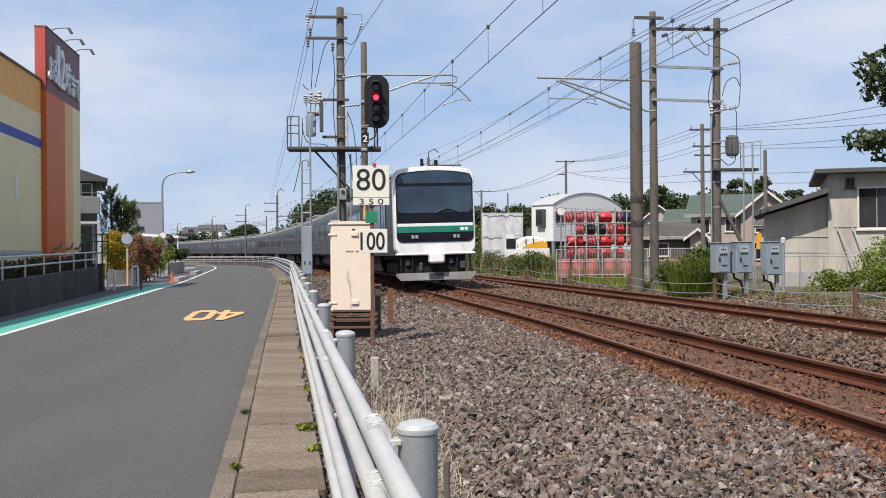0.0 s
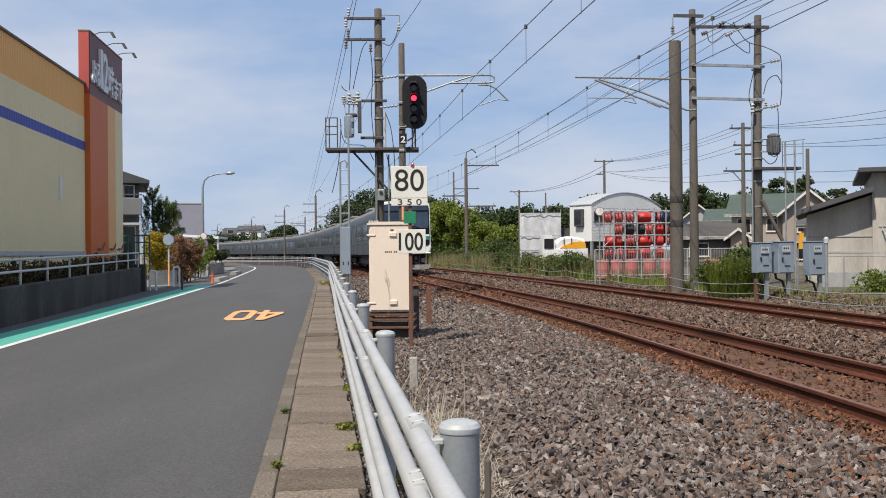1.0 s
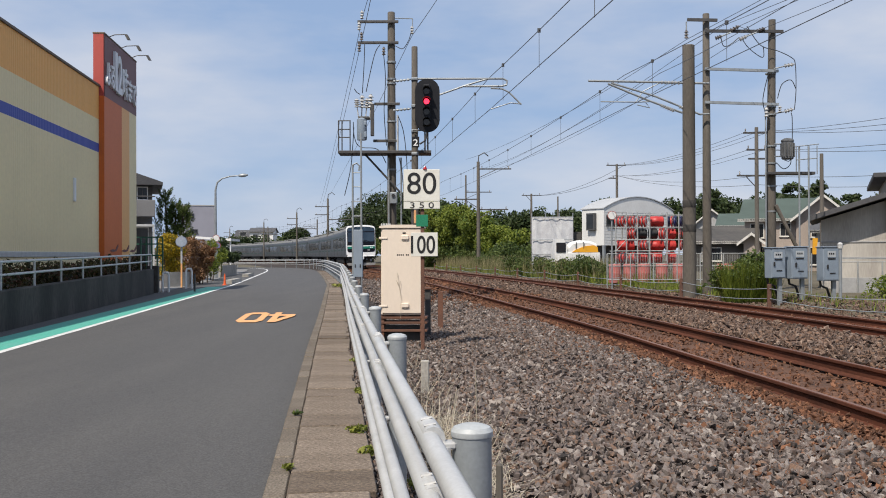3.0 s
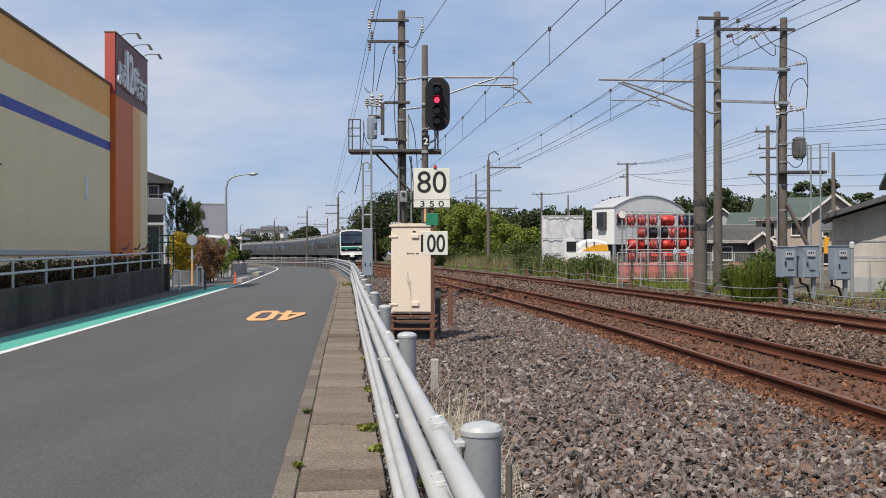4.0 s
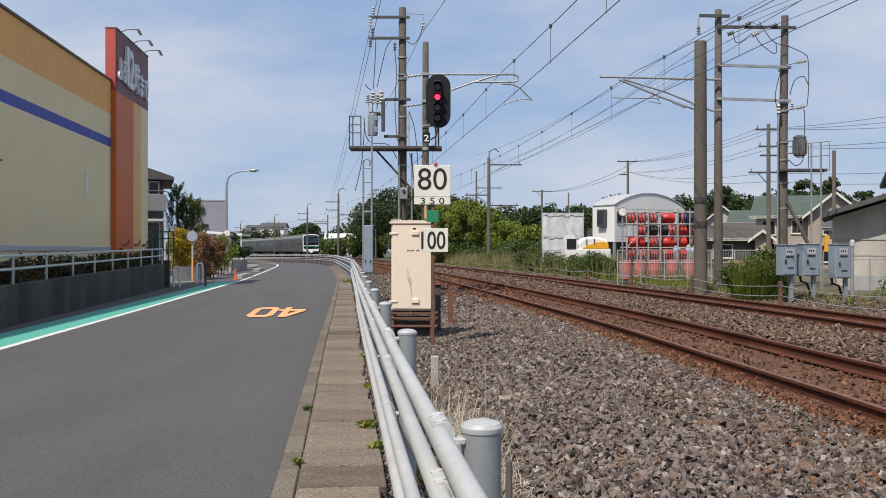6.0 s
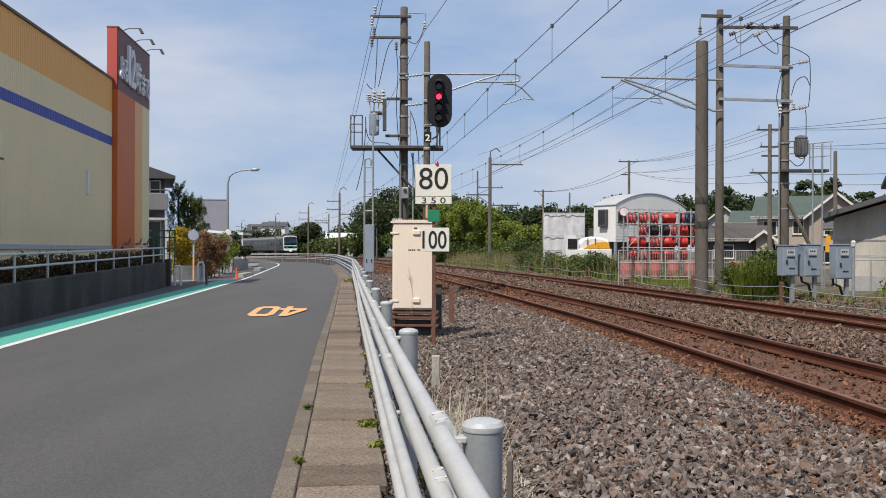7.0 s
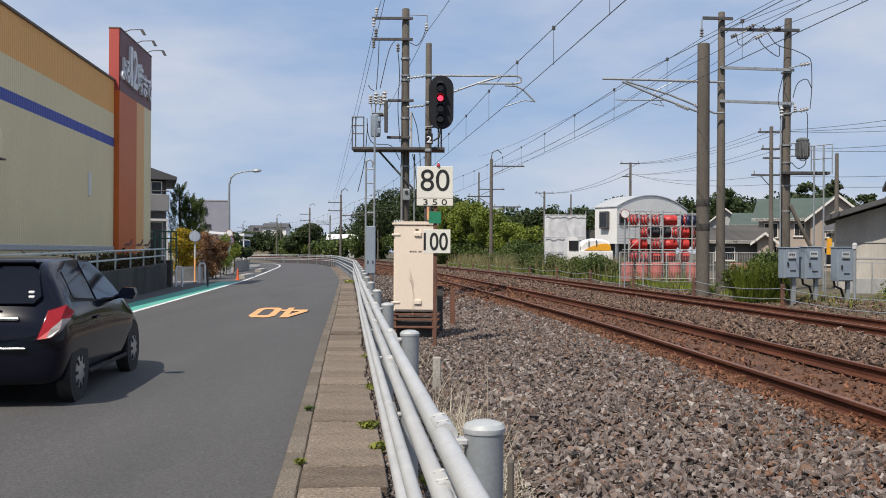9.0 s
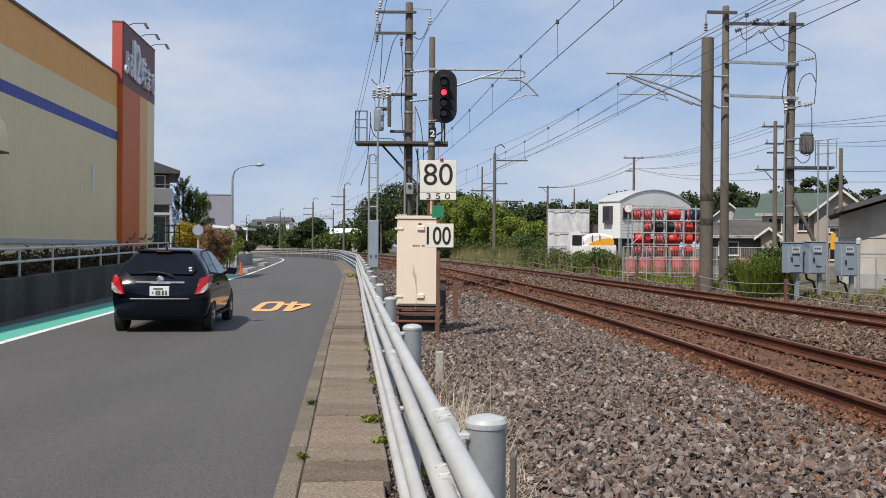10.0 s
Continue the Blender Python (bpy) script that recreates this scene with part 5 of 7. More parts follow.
for pts in ([(-2.252, 32.7, 8.772), (-2.271, 32.6, 7.995), (-2.329, 32.6, 7.064)], [(-1.62, 32.7, 8.5), (-1.55, 32.7, 7.6), (-1.6, 32.7, 6.5), (-1.52, 32.7, 5.3)], [(-1.12, 32.75, 6.3), (-0.95, 32.7, 5.8), (-0.85, 32.7, 5.0), (-0.8, 32.7, 3.9)], [(-1.1, 32.75, 4.9), (-1.0, 32.7, 4.4), (-0.95, 32.7, 3.6), (-1.1, 32.7, 3.3)], [(-2.62, 32.6, 5.9), (-2.72, 32.6, 4.6), (-2.95, 32.7, 3.6)], [(-1.204, 32.7, 8.694), (-0.951, 32.6, 8.578), (-0.757, 32.6, 8.849), (-0.66, 32.6, 9.16)], [(-1.728, 32.7, 8.733), (-1.922, 32.7, 8.384), (-2.213, 32.7, 7.122)], [(-2.601, 32.6, 7.219), (-2.524, 32.6, 7.102), (-2.407, 32.6, 7.025)], [(-2.64, 32.6, 6.093), (-2.601, 32.6, 5.569), (-2.407, 32.6, 5.239), (-1.825, 32.6, 5.161), (-1.534, 32.7, 4.695)]):
    Form().path(eased(pts), 0.014, 5).ob("cable", CABLE, pa)
Form().tube((-1.223, 32.8, 9.665), (-0.621, 32.8, 9.645), 0.018, n=5).tube((-0.621, 32.8, 9.645), (-0.621, 32.8, 9.354), 0.015, n=5).ob("bracket_arm", GALV, pa)
insulator(Form(), (-0.641, 32.8, 9.121), (-0.641, 32.8, 9.393), 0.07, 3).ob("insulator", INSUL, pa)
Form().tube((-1.145, 32.8, 5.045), (-1.145, 32.8, 6.345), 0.035, n=8).ob("white_pipe", PIPE, pa)
cam_box = Form().box(-1.417, 32.6, 3.317, -1.165, 32.85, 3.705, 0.02).ob("speaker_box", GALV, pa)
Form().tube((-1.291, 32.56, 3.589), (-1.291, 32.62, 3.589), 0.06, n=12).ob("round_lens", CABLE, cam_box)
for xx in (-1.029, -1.456):
    Form().path([(xx, 32.75, 4.889), (xx, 32.75, 2.366)], 0.03, 6).ob("conduit", GALV, pa)

# ladder and cable cover by the pole
lad = thing("pole_ladder", "thin grey steel access ladder standing beside the pole", "ladder")
for x, top in ((-2.453, 4.394), (-2.188, 5.382)):
    Form().tube((x, 30, -0.1), (x, 30, top), 0.03, n=8).ob("ladder_rail", GALV, lad)
Form().path([(-2.453, 30, 4.235), (-2.435, 30, 4.394), (-2.329, 30, 4.446), (-2.241, 30, 4.358), (-2.259, 30, 4.199)], 0.028, 6).ob("ladder_hoop", GALV, lad)
for py in (4.146, 3.705, 3.246, 2.788):
    Form().tube((-2.453, 30, py), (-2.188, 30, py), 0.018, n=5).ob("rung", GALV, lad)
cov = thing("cable_cover", "tall pale blue-grey steel cable cover panel", "cover panel", pose(-2.218, 29, 0))
Form().box(-0.14, 0, 0.905, 0.14, 0.14, 2.338, 0.015).ob("panel", GREYBOX, cov)
for x in (-0.1, 0.05):
    Form().box(x, -0.012, 1.195, x + 0.035, 0.005, 1.297, 0.003).ob("slot", CABLE, cov)
for x in (-0.09, 0.06):
    Form().box(x, 0.03, -0.1, x + 0.03, 0.07, 0.939).ob("leg", DARKSTEEL, cov)

# signal on its catenary mast
sm = thing("signal_mast", "railway colour light signal showing red on a concrete mast", "railway signal")
shaft(Form(), -0.546, 32, -0.1, 8.516, 0.125, 0.10).ob("mast", POLE_CONC, sm)


def oval(cx, cz, w, h, n=10):
    out = []
    for a in range(n + 1):
        t = math.pi * a / n
        out.append((cx + w * math.cos(t), cz + (h - w) + w * math.sin(t)))
    for a in range(n + 1):
        t = math.pi + math.pi * a / n
        out.append((cx + w * math.cos(t), cz - (h - w) + w * math.sin(t)))
    return out


SIGBLACK = mat("matt black signal", (0.006, 0.007, 0.011), (0.009, 0.01, 0.014), rough=0.6, scale=3, spec=0.3)
bp = Form().prism(oval(-0.121, 6.477, 0.405, 0.885), "y", 31.5, 31.54).ob("back_plate", SIGBLACK, sm, "black oval back plate")
Form().box(-0.278, 31.35, 5.813, -0.019, 31.52, 7.147, 0.03).ob("lamp_case", SIGBLACK, sm)
LENS_OFF = mat("dark signal lens", (0.03, 0.025, 0.02), rough=0.12, scale=9)
LENS_RED = glow("lit red signal lens", (1.0, 0.025, 0.06), 3.2)
for i, py in enumerate((6.926, 6.585, 6.252, 5.911)):
    x = -0.148
    Form().tube((x, 31.33, py), (x, 31.36, py), 0.105 if i != 1 else 0.092, n=16).ob("lens", LENS_RED if i == 1 else LENS_OFF, sm, "lit red lens" if i == 1 else "")
    hood = [(x + 0.125 * math.cos(t), py + 0.125 * math.sin(t)) for t in np.linspace(-0.3, math.pi + 0.3, 12)]
    Form().loft([[(a, 31.08 + 0.12 * (b < py), b) for a, b in hood], [(a, 31.36, b) for a, b in hood]], closed=False).ob("hood", SIGBLACK, sm)
nb = Form().box(-0.634, 31.6, 5.113, -0.392, 31.62, 5.467, 0.004).ob("number_board", SIGBLACK, sm, "black plate with white 2")
lettered("2", 0.30, -0.513, 5.169, 31.595, nb, SIGN_WHITE, 1.15, 0.004)
for p, q in (((-0.602, 31.8, 5.692), (-0.245, 31.7, 5.692)), ((-0.207, 31.6, 5.692), (-0.207, 31.6, 4.939)), ((-0.113, 31.6, 5.692), (-0.113, 31.6, 4.939))):
    Form().tube(p, q, 0.03, n=6).ob("bracket", DARKSTEEL, sm)
Form().path([(-0.132, 31.5, 5.617), (-0.188, 31.45, 5.316), (-0.376, 31.45, 5.203)], 0.03, 6).ob("signal_cable", CABLE, sm)
# cantilever over the near track
Form().path([(-0.508, 32, 7.443), (1.054, 32, 7.443), (2.409, 32, 7.443), (2.541, 32, 7.368), (2.522, 32, 7.236), (2.334, 32, 7.189), (1.092, 32, 7.189)], 0.035, 8).ob("top_tube", GALV, sm)
Form().path([(-0.508, 32, 6.746), (0.301, 32, 6.916), (1.092, 32, 7.198), (1.901, 32, 7.443)], 0.032, 8).ob("stay_tube", GALV, sm)
Form().path([(1.995, 32, 7.123), (2.372, 32, 7.104), (2.598, 32, 6.991), (3.012, 32, 6.577)], 0.03, 6).ob("drop_tube", GALV, sm)
Form().path([(3.012, 32, 6.596), (2.654, 32, 6.634), (1.995, 32, 6.426)], 0.02, 6).ob("steady_arm", GALV, sm)
for a, b, z in ((-1.28, -0.678, 7.424), (-1.28, -0.678, 6.445)):
    insulator(Form(), (a, 32.4, z + 0.1 * (z < 6)), (b, 32, z), 0.05, 5).ob("insulator", GALV, sm)
for z in (7.424, 6.521, 5.692, 4.939):
    Form().box(-0.659, 31.86, z - 0.05, -0.433, 32.14, z + 0.05, 0.02).ob("clamp", GALV, sm)

# catenary mast of the far track and the two-pole feeder frame
cm = thing("catenary_mast", "thick grey concrete catenary mast with a steel cantilever", "catenary mast")
shaft(Form(), 8.881, 33, 0.0, 8.772, 0.23, 0.205, 18).ob("mast", POLE_CONC, cm)
for z in (3.298, 2.463):
    Form().lathe(8.881, 33, [(0.228, z - 0.12), (0.232, z - 0.11), (0.232, z + 0.11), (0.228, z + 0.12)], 18).ob("collar", CONCRETE_OLD, cm)
Form().path([(5.416, 33, 7.549), (7.299, 33, 7.51), (9.589, 33, 7.452)], 0.04, 8).ob("top_tube", GALV, cm)
Form().path([(6.095, 33, 7.452), (7.493, 33, 6.869), (8.658, 33, 6.442)], 0.038, 8).ob("stay_tube", GALV, cm)
Form().path([(6.212, 33, 7.471), (7.687, 33, 7.025), (9.279, 33, 6.384), (9.589, 33, 6.404)], 0.035, 8).ob("stay_tube", GALV, cm)
Form().path([(5.843, 33, 6.831), (7.105, 33, 6.811), (7.59, 33, 6.831)], 0.022, 6).ob("steady_tube", GALV, cm)
Form().path([(7.066, 33, 6.831), (7.299, 33, 7.18), (7.881, 33, 7.471)], 0.02, 6).ob("brace", GALV, cm)
Form().path([(7.396, 33, 6.792), (7.532, 33, 6.617), (7.105, 33, 6.714)], 0.018, 6).ob("steady_arm", GALV, cm)
for p, q in (((7.92, 33, 7.491), (8.619, 33, 7.471)), ((7.92, 33, 6.695), (8.386, 33, 6.501)), ((8.561, 33, 6.656), (8.988, 33, 6.481))):
    insulator(Form(), p, q, 0.075, 6).ob("insulator", INSUL, cm)

ff = thing("feeder_frame", "pair of tall concrete poles joined by steel crossbeams", "utility pole")
shaft(Form(), 9.579, 33.3, 0.0, 9.934, 0.165, 0.115).ob("shaft", POLE_CONC, ff)
f = Form().path([(11.792, 33.3, 0.0), (11.831, 33.3, 5.311), (11.89, 33.3, 9.719)], [0.19, 0.15, 0.12], 14).ob("shaft", POLE_CONC, ff)
for a, za, b, zb, r in ((9.481, 9.288, 12.203, 9.268, 0.05), (9.481, 7.975, 12.027, 7.897, 0.045), (9.481, 6.82, 12.027, 6.741, 0.045), (8.873, 9.68, 9.912, 9.66, 0.05)):
    Form().loft([[(x, 33.1 + dy, z + dz) for dy, dz in ((-0.04, -r), (0.04, -r), (0.04, r), (-0.04, r))] for x, z in ((a, za), (b, zb))]).ob("crossbeam", GALV if r < 0.05 else DARKSTEEL, ff)
for p, q in (((9.822, 33, 9.005), (10.036, 33, 9.082)), ((10.657, 33, 8.966), (10.909, 33, 9.082)), ((10.346, 33, 9.276), (10.638, 33, 9.432)), ((11.259, 33, 9.257), (11.531, 33, 9.354)), ((8.813, 33, 9.005), (8.813, 33, 9.296)), ((12.21, 33, 8.054), (12.54, 33, 8.112)), ((12.21, 33, 6.481), (12.501, 33, 6.559)), ((11.569, 33, 6.287), (11.569, 33, 6.636)), ((12.035, 33, 6.442), (12.035, 33, 6.675))):
    insulator(Form(), p, q, 0.078, 3).ob("insulator", INSUL_DARK if p[2] > 9 else INSUL, ff)
for p, q in (((8.813, 33, 9.296), (8.813, 33, 9.587)), ((11.841, 33, 7.956), (12.229, 33, 8.054)), ((11.841, 33, 6.404), (12.229, 33, 6.481)), ((11.841, 33, 5.355), (12.074, 33, 5.355)), ((11.841, 33, 4.928), (12.074, 33, 4.928)), ((10.036, 33, 9.082), (10.366, 33, 9.218)), ((10.909, 33, 9.082), (11.259, 33, 9.218))):
    Form().tube(p, q, 0.025, n=6).ob("bracket", GALV, ff)
for pts in (((10.016, 33, 9.005), (10.075, 33, 8.772), (10.211, 33, 8.733), (10.405, 33, 8.849), (10.638, 33, 9.044)), ((10.909, 33, 9.432), (11.375, 33, 8.772), (11.958, 33, 8.578), (12.443, 33, 8.345), (12.579, 33, 8.112), (12.598, 33, 7.219), (12.54, 33, 6.539)), ((11.958, 33, 6.928), (12.113, 33, 7.413), (12.424, 33, 7.568), (12.598, 33, 7.258)), ((11.472, 33, 8.733), (11.453, 33, 8.345), (10.987, 33, 8.655), (10.754, 33, 8.966)), ((11.531, 33, 6.442), (11.453, 33, 6.928), (11.647, 33, 7.801)), ((12.424, 33, 6.442), (12.462, 33, 6.151), (12.424, 33, 4.889), (12.191, 33, 4.792)), ((11.919, 33, 4.695), (12.152, 33, 4.501), (12.385, 33, 4.656), (12.424, 33, 5.045))):
    Form().path(eased(pts), 0.015, 5).ob("cable", CABLE, ff)
tx = Form().lathe(12.2, 32.75, [(0.17, 4.80), (0.2, 4.83), (0.2, 5.40), (0.215, 5.41), (0.215, 5.46), (0.12, 5.52)], 16).ob("transformer", TXGREY, ff, "small dark grey pole transformer")
for k in range(9):
    a = math.pi * (0.95 + 1.1 * k / 8)
    Form().box(12.2 + 0.22 * math.cos(a) - 0.012, 32.75 + 0.22 * math.sin(a) - 0.03, 4.88, 12.2 + 0.22 * math.cos(a) + 0.012, 32.75 + 0.22 * math.sin(a) + 0.03, 5.35).ob("cooling_fin", TXGREY, tx)
Form().box(11.569, 32.8, 4.288, 13.181, 33.2, 4.385, 0.01).ob("work_platform", DARKSTEEL, ff)
for px in (12.54, 12.656, 12.948, 13.258):
    Form().tube((px, 32.85, 4.307), (px, 32.85, 5.278), 0.018, n=5).ob("platform_post", GALV, ff)
Form().tube((12.443, 32.85, 5.239), (13.316, 32.85, 5.336), 0.018, n=5).tube((12.54, 32.85, 4.792), (13.258, 32.85, 4.851), 0.018, n=5).ob("platform_rail", GALV, ff)
for px in (12.503, 12.828):
    Form().tube((px, 32.5, 0.1), (px, 32.5, 5.221), 0.03, n=6).ob("conduit", GALV, ff)
Form().tube((11.557, 33.05, 0.2), (11.557, 33.05, 6.487), 0.025, n=6).ob("conduit", GALV, ff)
Form().tube((11.91, 33.1, 3.255), (12.615, 33.1, 1.825), 0.07, n=8).ob("raking_stay", POLE_CONC, ff)
for z in (7.84, 6.675, 6.404, 5.316, 4.715, 3.919, 3.045):
    Form().lathe(11.831, 33.3, [(0.178, z - 0.025), (0.183, z - 0.025), (0.183, z + 0.025), (0.178, z + 0.025)], 14).ob("band", GALV, ff)


def line_pole(x, y, top, r, label, arms=(), z0=0.0, hook=False):
    t = thing("line_pole", label, "utility pole", pose(x, y, 0), group="poles along the line")
    shaft(Form(), 0, 0, z0 - 0.3, top, r, r * 0.75, 10).ob("shaft", POLE_CONC, t)
    for a, b, z in arms:
        arm = Form().box(a, -0.05, z - 0.05, b, 0.05, z + 0.05).ob("crossarm", DARKSTEEL, t)
        if b - a > 1.9:
            e = b if abs(b) > abs(a) else a
            Form().tube((0, -0.03, z - 0.75), (e * 0.55, -0.03, z - 0.04), 0.03, n=5).ob("arm_stay", DARKSTEEL, t)
        for u in (0.08, 0.92) if b - a > 1.0 else (0.5,):
            x2 = a + (b - a) * u
            insulator(Form(), (x2, 0, z + 0.04), (x2, 0, z + 0.26), 0.06, 2).ob("insulator", INSUL_DARK, arm)
    if hook:
        Form().path([(0, 0, top), (0.05, 0, top + 0.5), (0.5, 0, top + 0.75), (0.85, 0, top + 0.45)], 0.05, 6).ob("hook", DARKSTEEL, t)
    return t


line_pole(3.906, 80, 9.335, 0.17, "concrete catenary mast with crossarms beside the far track", ((0.1, 2.75, 8.723), (-2.0, 0.1, 6.2), (0.1, 2.5, 5.335)), hook=True)
for qx, qy, hh in ((-12.81, 119, 8.6), (-21.98, 157, 8.6), (-35.52, 204, 8.6), (-52.772, 252, 8.6)):
    line_pole(qx, qy, hh, 0.16, "concrete catenary mast along the curve", ((-1.6, 0.2, hh - 1.0), (-1.6, 0.2, hh - 2.0), (0.1, 3.2, hh - 2.6)), hook=True)
for s_, hh in ((150, 9.0), (196, 9.0), (244, 9.0)):
    q = TRACK.at(TRACK.where(s_), F + 3.0)
    line_pole(q.x, q.y, hh, 0.16, "concrete catenary mast outside the curve", ((-3.0, 0.2, hh - 1.4),))
line_pole(19.72, 58, 9.246, 0.15, "street utility pole with crossarms and transformers", ((-0.8, 0.8, 8.905), (-0.6, 0.6, 7.882), (-0.5, 0.5, 7.336), (-1.2, 0.9, 6.312)))
line_pole(19.595, 48, 6.596, 0.12, "thin concrete utility pole among the houses")
line_pole(17.805, 92, 10.229, 0.15, "concrete utility pole with crossarms behind the yard", ((-1.0, 0.9, 10.121), (-0.8, 0.1, 8.876)))
line_pole(12.494, 120, 9.194, 0.16, "concrete utility pole with crossarms by the wood", ((-1.2, 1.2, 8.982),))
line_pole(15.812, 120, 8.841, 0.12, "slim pole behind the scaffold sheeting")
line_pole(4.019, 112, 10.859, 0.12, "slim catenary mast by the wood", ((0.0, 3, 8.883),))


def wire(points, sag=0.0, r=0.0095, name="wire", label="thin dark overhead wire", parent=None):
    """A hanging wire through the points, sagging between them."""
    pts = []
    for a, b in zip(points, points[1:]):
        a, b = Vector(a), Vector(b)
        k = 14
        for i in range(k):
            u = i / k
            pts.append(a.lerp(b, u) - Vector((0, 0, 4 * sag * u * (1 - u))))
    pts.append(Vector(points[-1]))
    o = Form().path(pts, r, 5).ob(name, WIREM, parent)
    if parent is None:
        tagged(o, label, "overhead wire", group="overhead wires")
    return o


def catenary(label, offs, depths, zc, zm, sag):
    t = thing("catenary", label, "overhead wire", group="overhead wires")
    sup = [TRACK.at(TRACK.where(y), o) for y, o in zip(depths, offs)]
    for a, b, in zip(sup, sup[1:]):
        n = max(4, int((b - a).length / 5.3) + 1)
        c = lambda u, z: Vector((a.x + (b.x - a.x) * u, a.y + (b.y - a.y) * u, z))
        sg = sag * ((b - a).length / 50) ** 2
        mz = lambda u: zm - 4 * sg * u * (1 - u)
        Form().path([c(i / 16, zc - 0.15 * (1 - abs(2 * i / 16 - 1))) for i in range(17)], 0.011, 5).ob("contact_wire", WIREM, t)
        Form().path([c(i / 16, mz(i / 16)) for i in range(17)], 0.0115, 5).ob("messenger_wire", WIREM, t)
        for i in range(1, n):
            u = (i - 0.5) / (n - 1)
            Form().tube(c(u, zc - 0.1), c(u, mz(u)), 0.007, n=4).ob("dropper", WIREM, t)
            Form().box(*(c(u, mz(u)) - Vector((0.04, 0.04, 0.05))), *(c(u, mz(u)) + Vector((0.04, 0.04, 0.05)))).ob("clamp", WIREM, t)


catenary("contact and messenger wires over the near track", (2.7, 0.02, 0.5, -0.1, 0.1, -0.1, 0.1), (-20, 32.8, 78, 119, 157, 204, 252), 6.52, 7.62, 0.4)
catenary("contact and messenger wires over the far track", (F + 3.3, F + 0.48, F + 1.4, F + 0.2, F, F), (-18, 33, 80, 150, 196, 244), 6.7, 7.86, 0.4)
A2 = Vector((-13.16, 119, 0))
wire([(3.2, 8, 9.3), (-0.637, 32.8, 9.075), (A2.x, A2.y, 8.2)], 0.35)
wire([(1.2, 6, 9.8), (-2.335, 32.8, 9.693), (A2.x - 0.6, A2.y, 8.0)], 0.35)
wire([(0.7, 6, 9.0), (-2.431, 32.8, 8.612), (A2.x - 0.6, A2.y, 7.0)], 0.35)
wire([(8.813, 33, 8.966), (2.871, 80, 9.523)], 0.5)
wire([(10.036, 33, 9.43), (4.988, 80, 8.817)], 0.5)
wire([(10.909, 33, 9.121), (5.694, 80, 8.817)], 0.5)
# towards the viewer the feeders dip to the middle of their span
for a, b, c in (((8.813, 33, 8.966), (11.6, 6, 8.21), (14.0, -18, 8.9)), ((10.036, 33, 9.43), (12.8, 6, 7.39), (15.0, -18, 8.2)), ((10.909, 33, 9.121), (13.7, 6, 7.63), (16.0, -18, 8.4)), ((10.638, 33, 9.432), (13.4, 6, 8.05), (15.6, -18, 8.8))):
    wire([a, b, c], 0.0)
wire([(10.638, 33, 9.432), (11.531, 33, 9.354)], 0.1)
wire([(9.6, 4, 8.1), (7.881, 33, 7.801), (3.953, 80, 8.676)], 0.45)
STREET = (19.72, 58)
for dx, py0, pts in ((-0.7, 8.939, (24, 30, 7.852)), (0.0, 8.939, (25, 30, 7.411)), (0.7, 8.939, (26, 30, 6.882)), (-0.5, 7.882, (25, 30, 6.529)), (0.5, 7.882, (26, 30, 5.911)), (0.0, 6.312, (25, 30, 5.205)), (0.1, 5.766, (25, 30, 4.676))):
    wire([(17.805 + dx, 92, 10.121 - (0.0 if py0 > 8.5 else 1.0)), (STREET[0] + dx, 58, py0), pts], 0.5, 0.013)
wire([(12.494, 120, 8.982), (17.805, 92, 9.201)], 0.6, 0.02)
wire([(12.494 + 1, 120, 8.982), (17.805 + 0.7, 92, 10.121)], 0.6, 0.02)

# ================= houses, yards and woods beyond the tracks =================
WALL_WHITE = mat("white sheet wall", (0.72, 0.72, 0.71), (0.64, 0.64, 0.63), rough=0.6, scale=0.8, fine=0.06, stretch=(1, 1, 0.3))
WALL_PINK = mat("pinkish render wall", (0.37, 0.31, 0.27), (0.31, 0.26, 0.225), rough=0.85, scale=0.8, fine=0.1)
WALL_DIM = mat("dull grey render", (0.19, 0.19, 0.195), (0.15, 0.15, 0.155), rough=0.85, scale=0.8, fine=0.1)
# lowered base gives the block's sunlit face the tone of a shaded one
WALL_LILAC = mat("lilac-grey render, shade in base", (0.27, 0.27, 0.315), (0.24, 0.24, 0.28), rough=0.85, scale=0.8, fine=0.06)
WALL_GREY = mat("grey render wall", (0.36, 0.36, 0.36), (0.30, 0.30, 0.30), rough=0.85, scale=0.8, fine=0.1)
WALL_BEIGE = mat("streaked pale fibre-cement wall", (0.48, 0.455, 0.415), (0.33, 0.305, 0.275), rough=0.85, scale=0.9, fine=0.12, stretch=(1.6, 1.6, 0.3))
WALL_BROWN = mat("weathered grey-brown boards", (0.084, 0.078, 0.072), (0.054, 0.051, 0.048), rough=0.9, scale=1, fine=0.25, stretch=(0.3, 0.3, 3))
ROOF_GREEN = mat("faded green roof", (0.07, 0.098, 0.084), (0.052, 0.074, 0.064), rough=0.8, scale=0.7, fine=0.1)
ROOF_GREY = mat("grey tile roof", (0.085, 0.085, 0.09), (0.06, 0.06, 0.065), rough=0.8, scale=0.7, fine=0.15)
ROOF_PALE = mat("pale metal roof", (0.42, 0.43, 0.44), (0.36, 0.37, 0.38), rough=0.5, scale=0.8, fine=0.06)
ROOF_DARK = mat("dark roof", (0.05, 0.05, 0.055), (0.07, 0.07, 0.075), rough=0.7, scale=0.8)
TRIM = mat("pale trim", (0.62, 0.60, 0.56), (0.54, 0.52, 0.48), rough=0.6, scale=2)
PANE = mat("dark house pane", (0.012, 0.014, 0.017), (0.03, 0.032, 0.036), rough=0.08, scale=1, fine=0.05, spec=0.35)
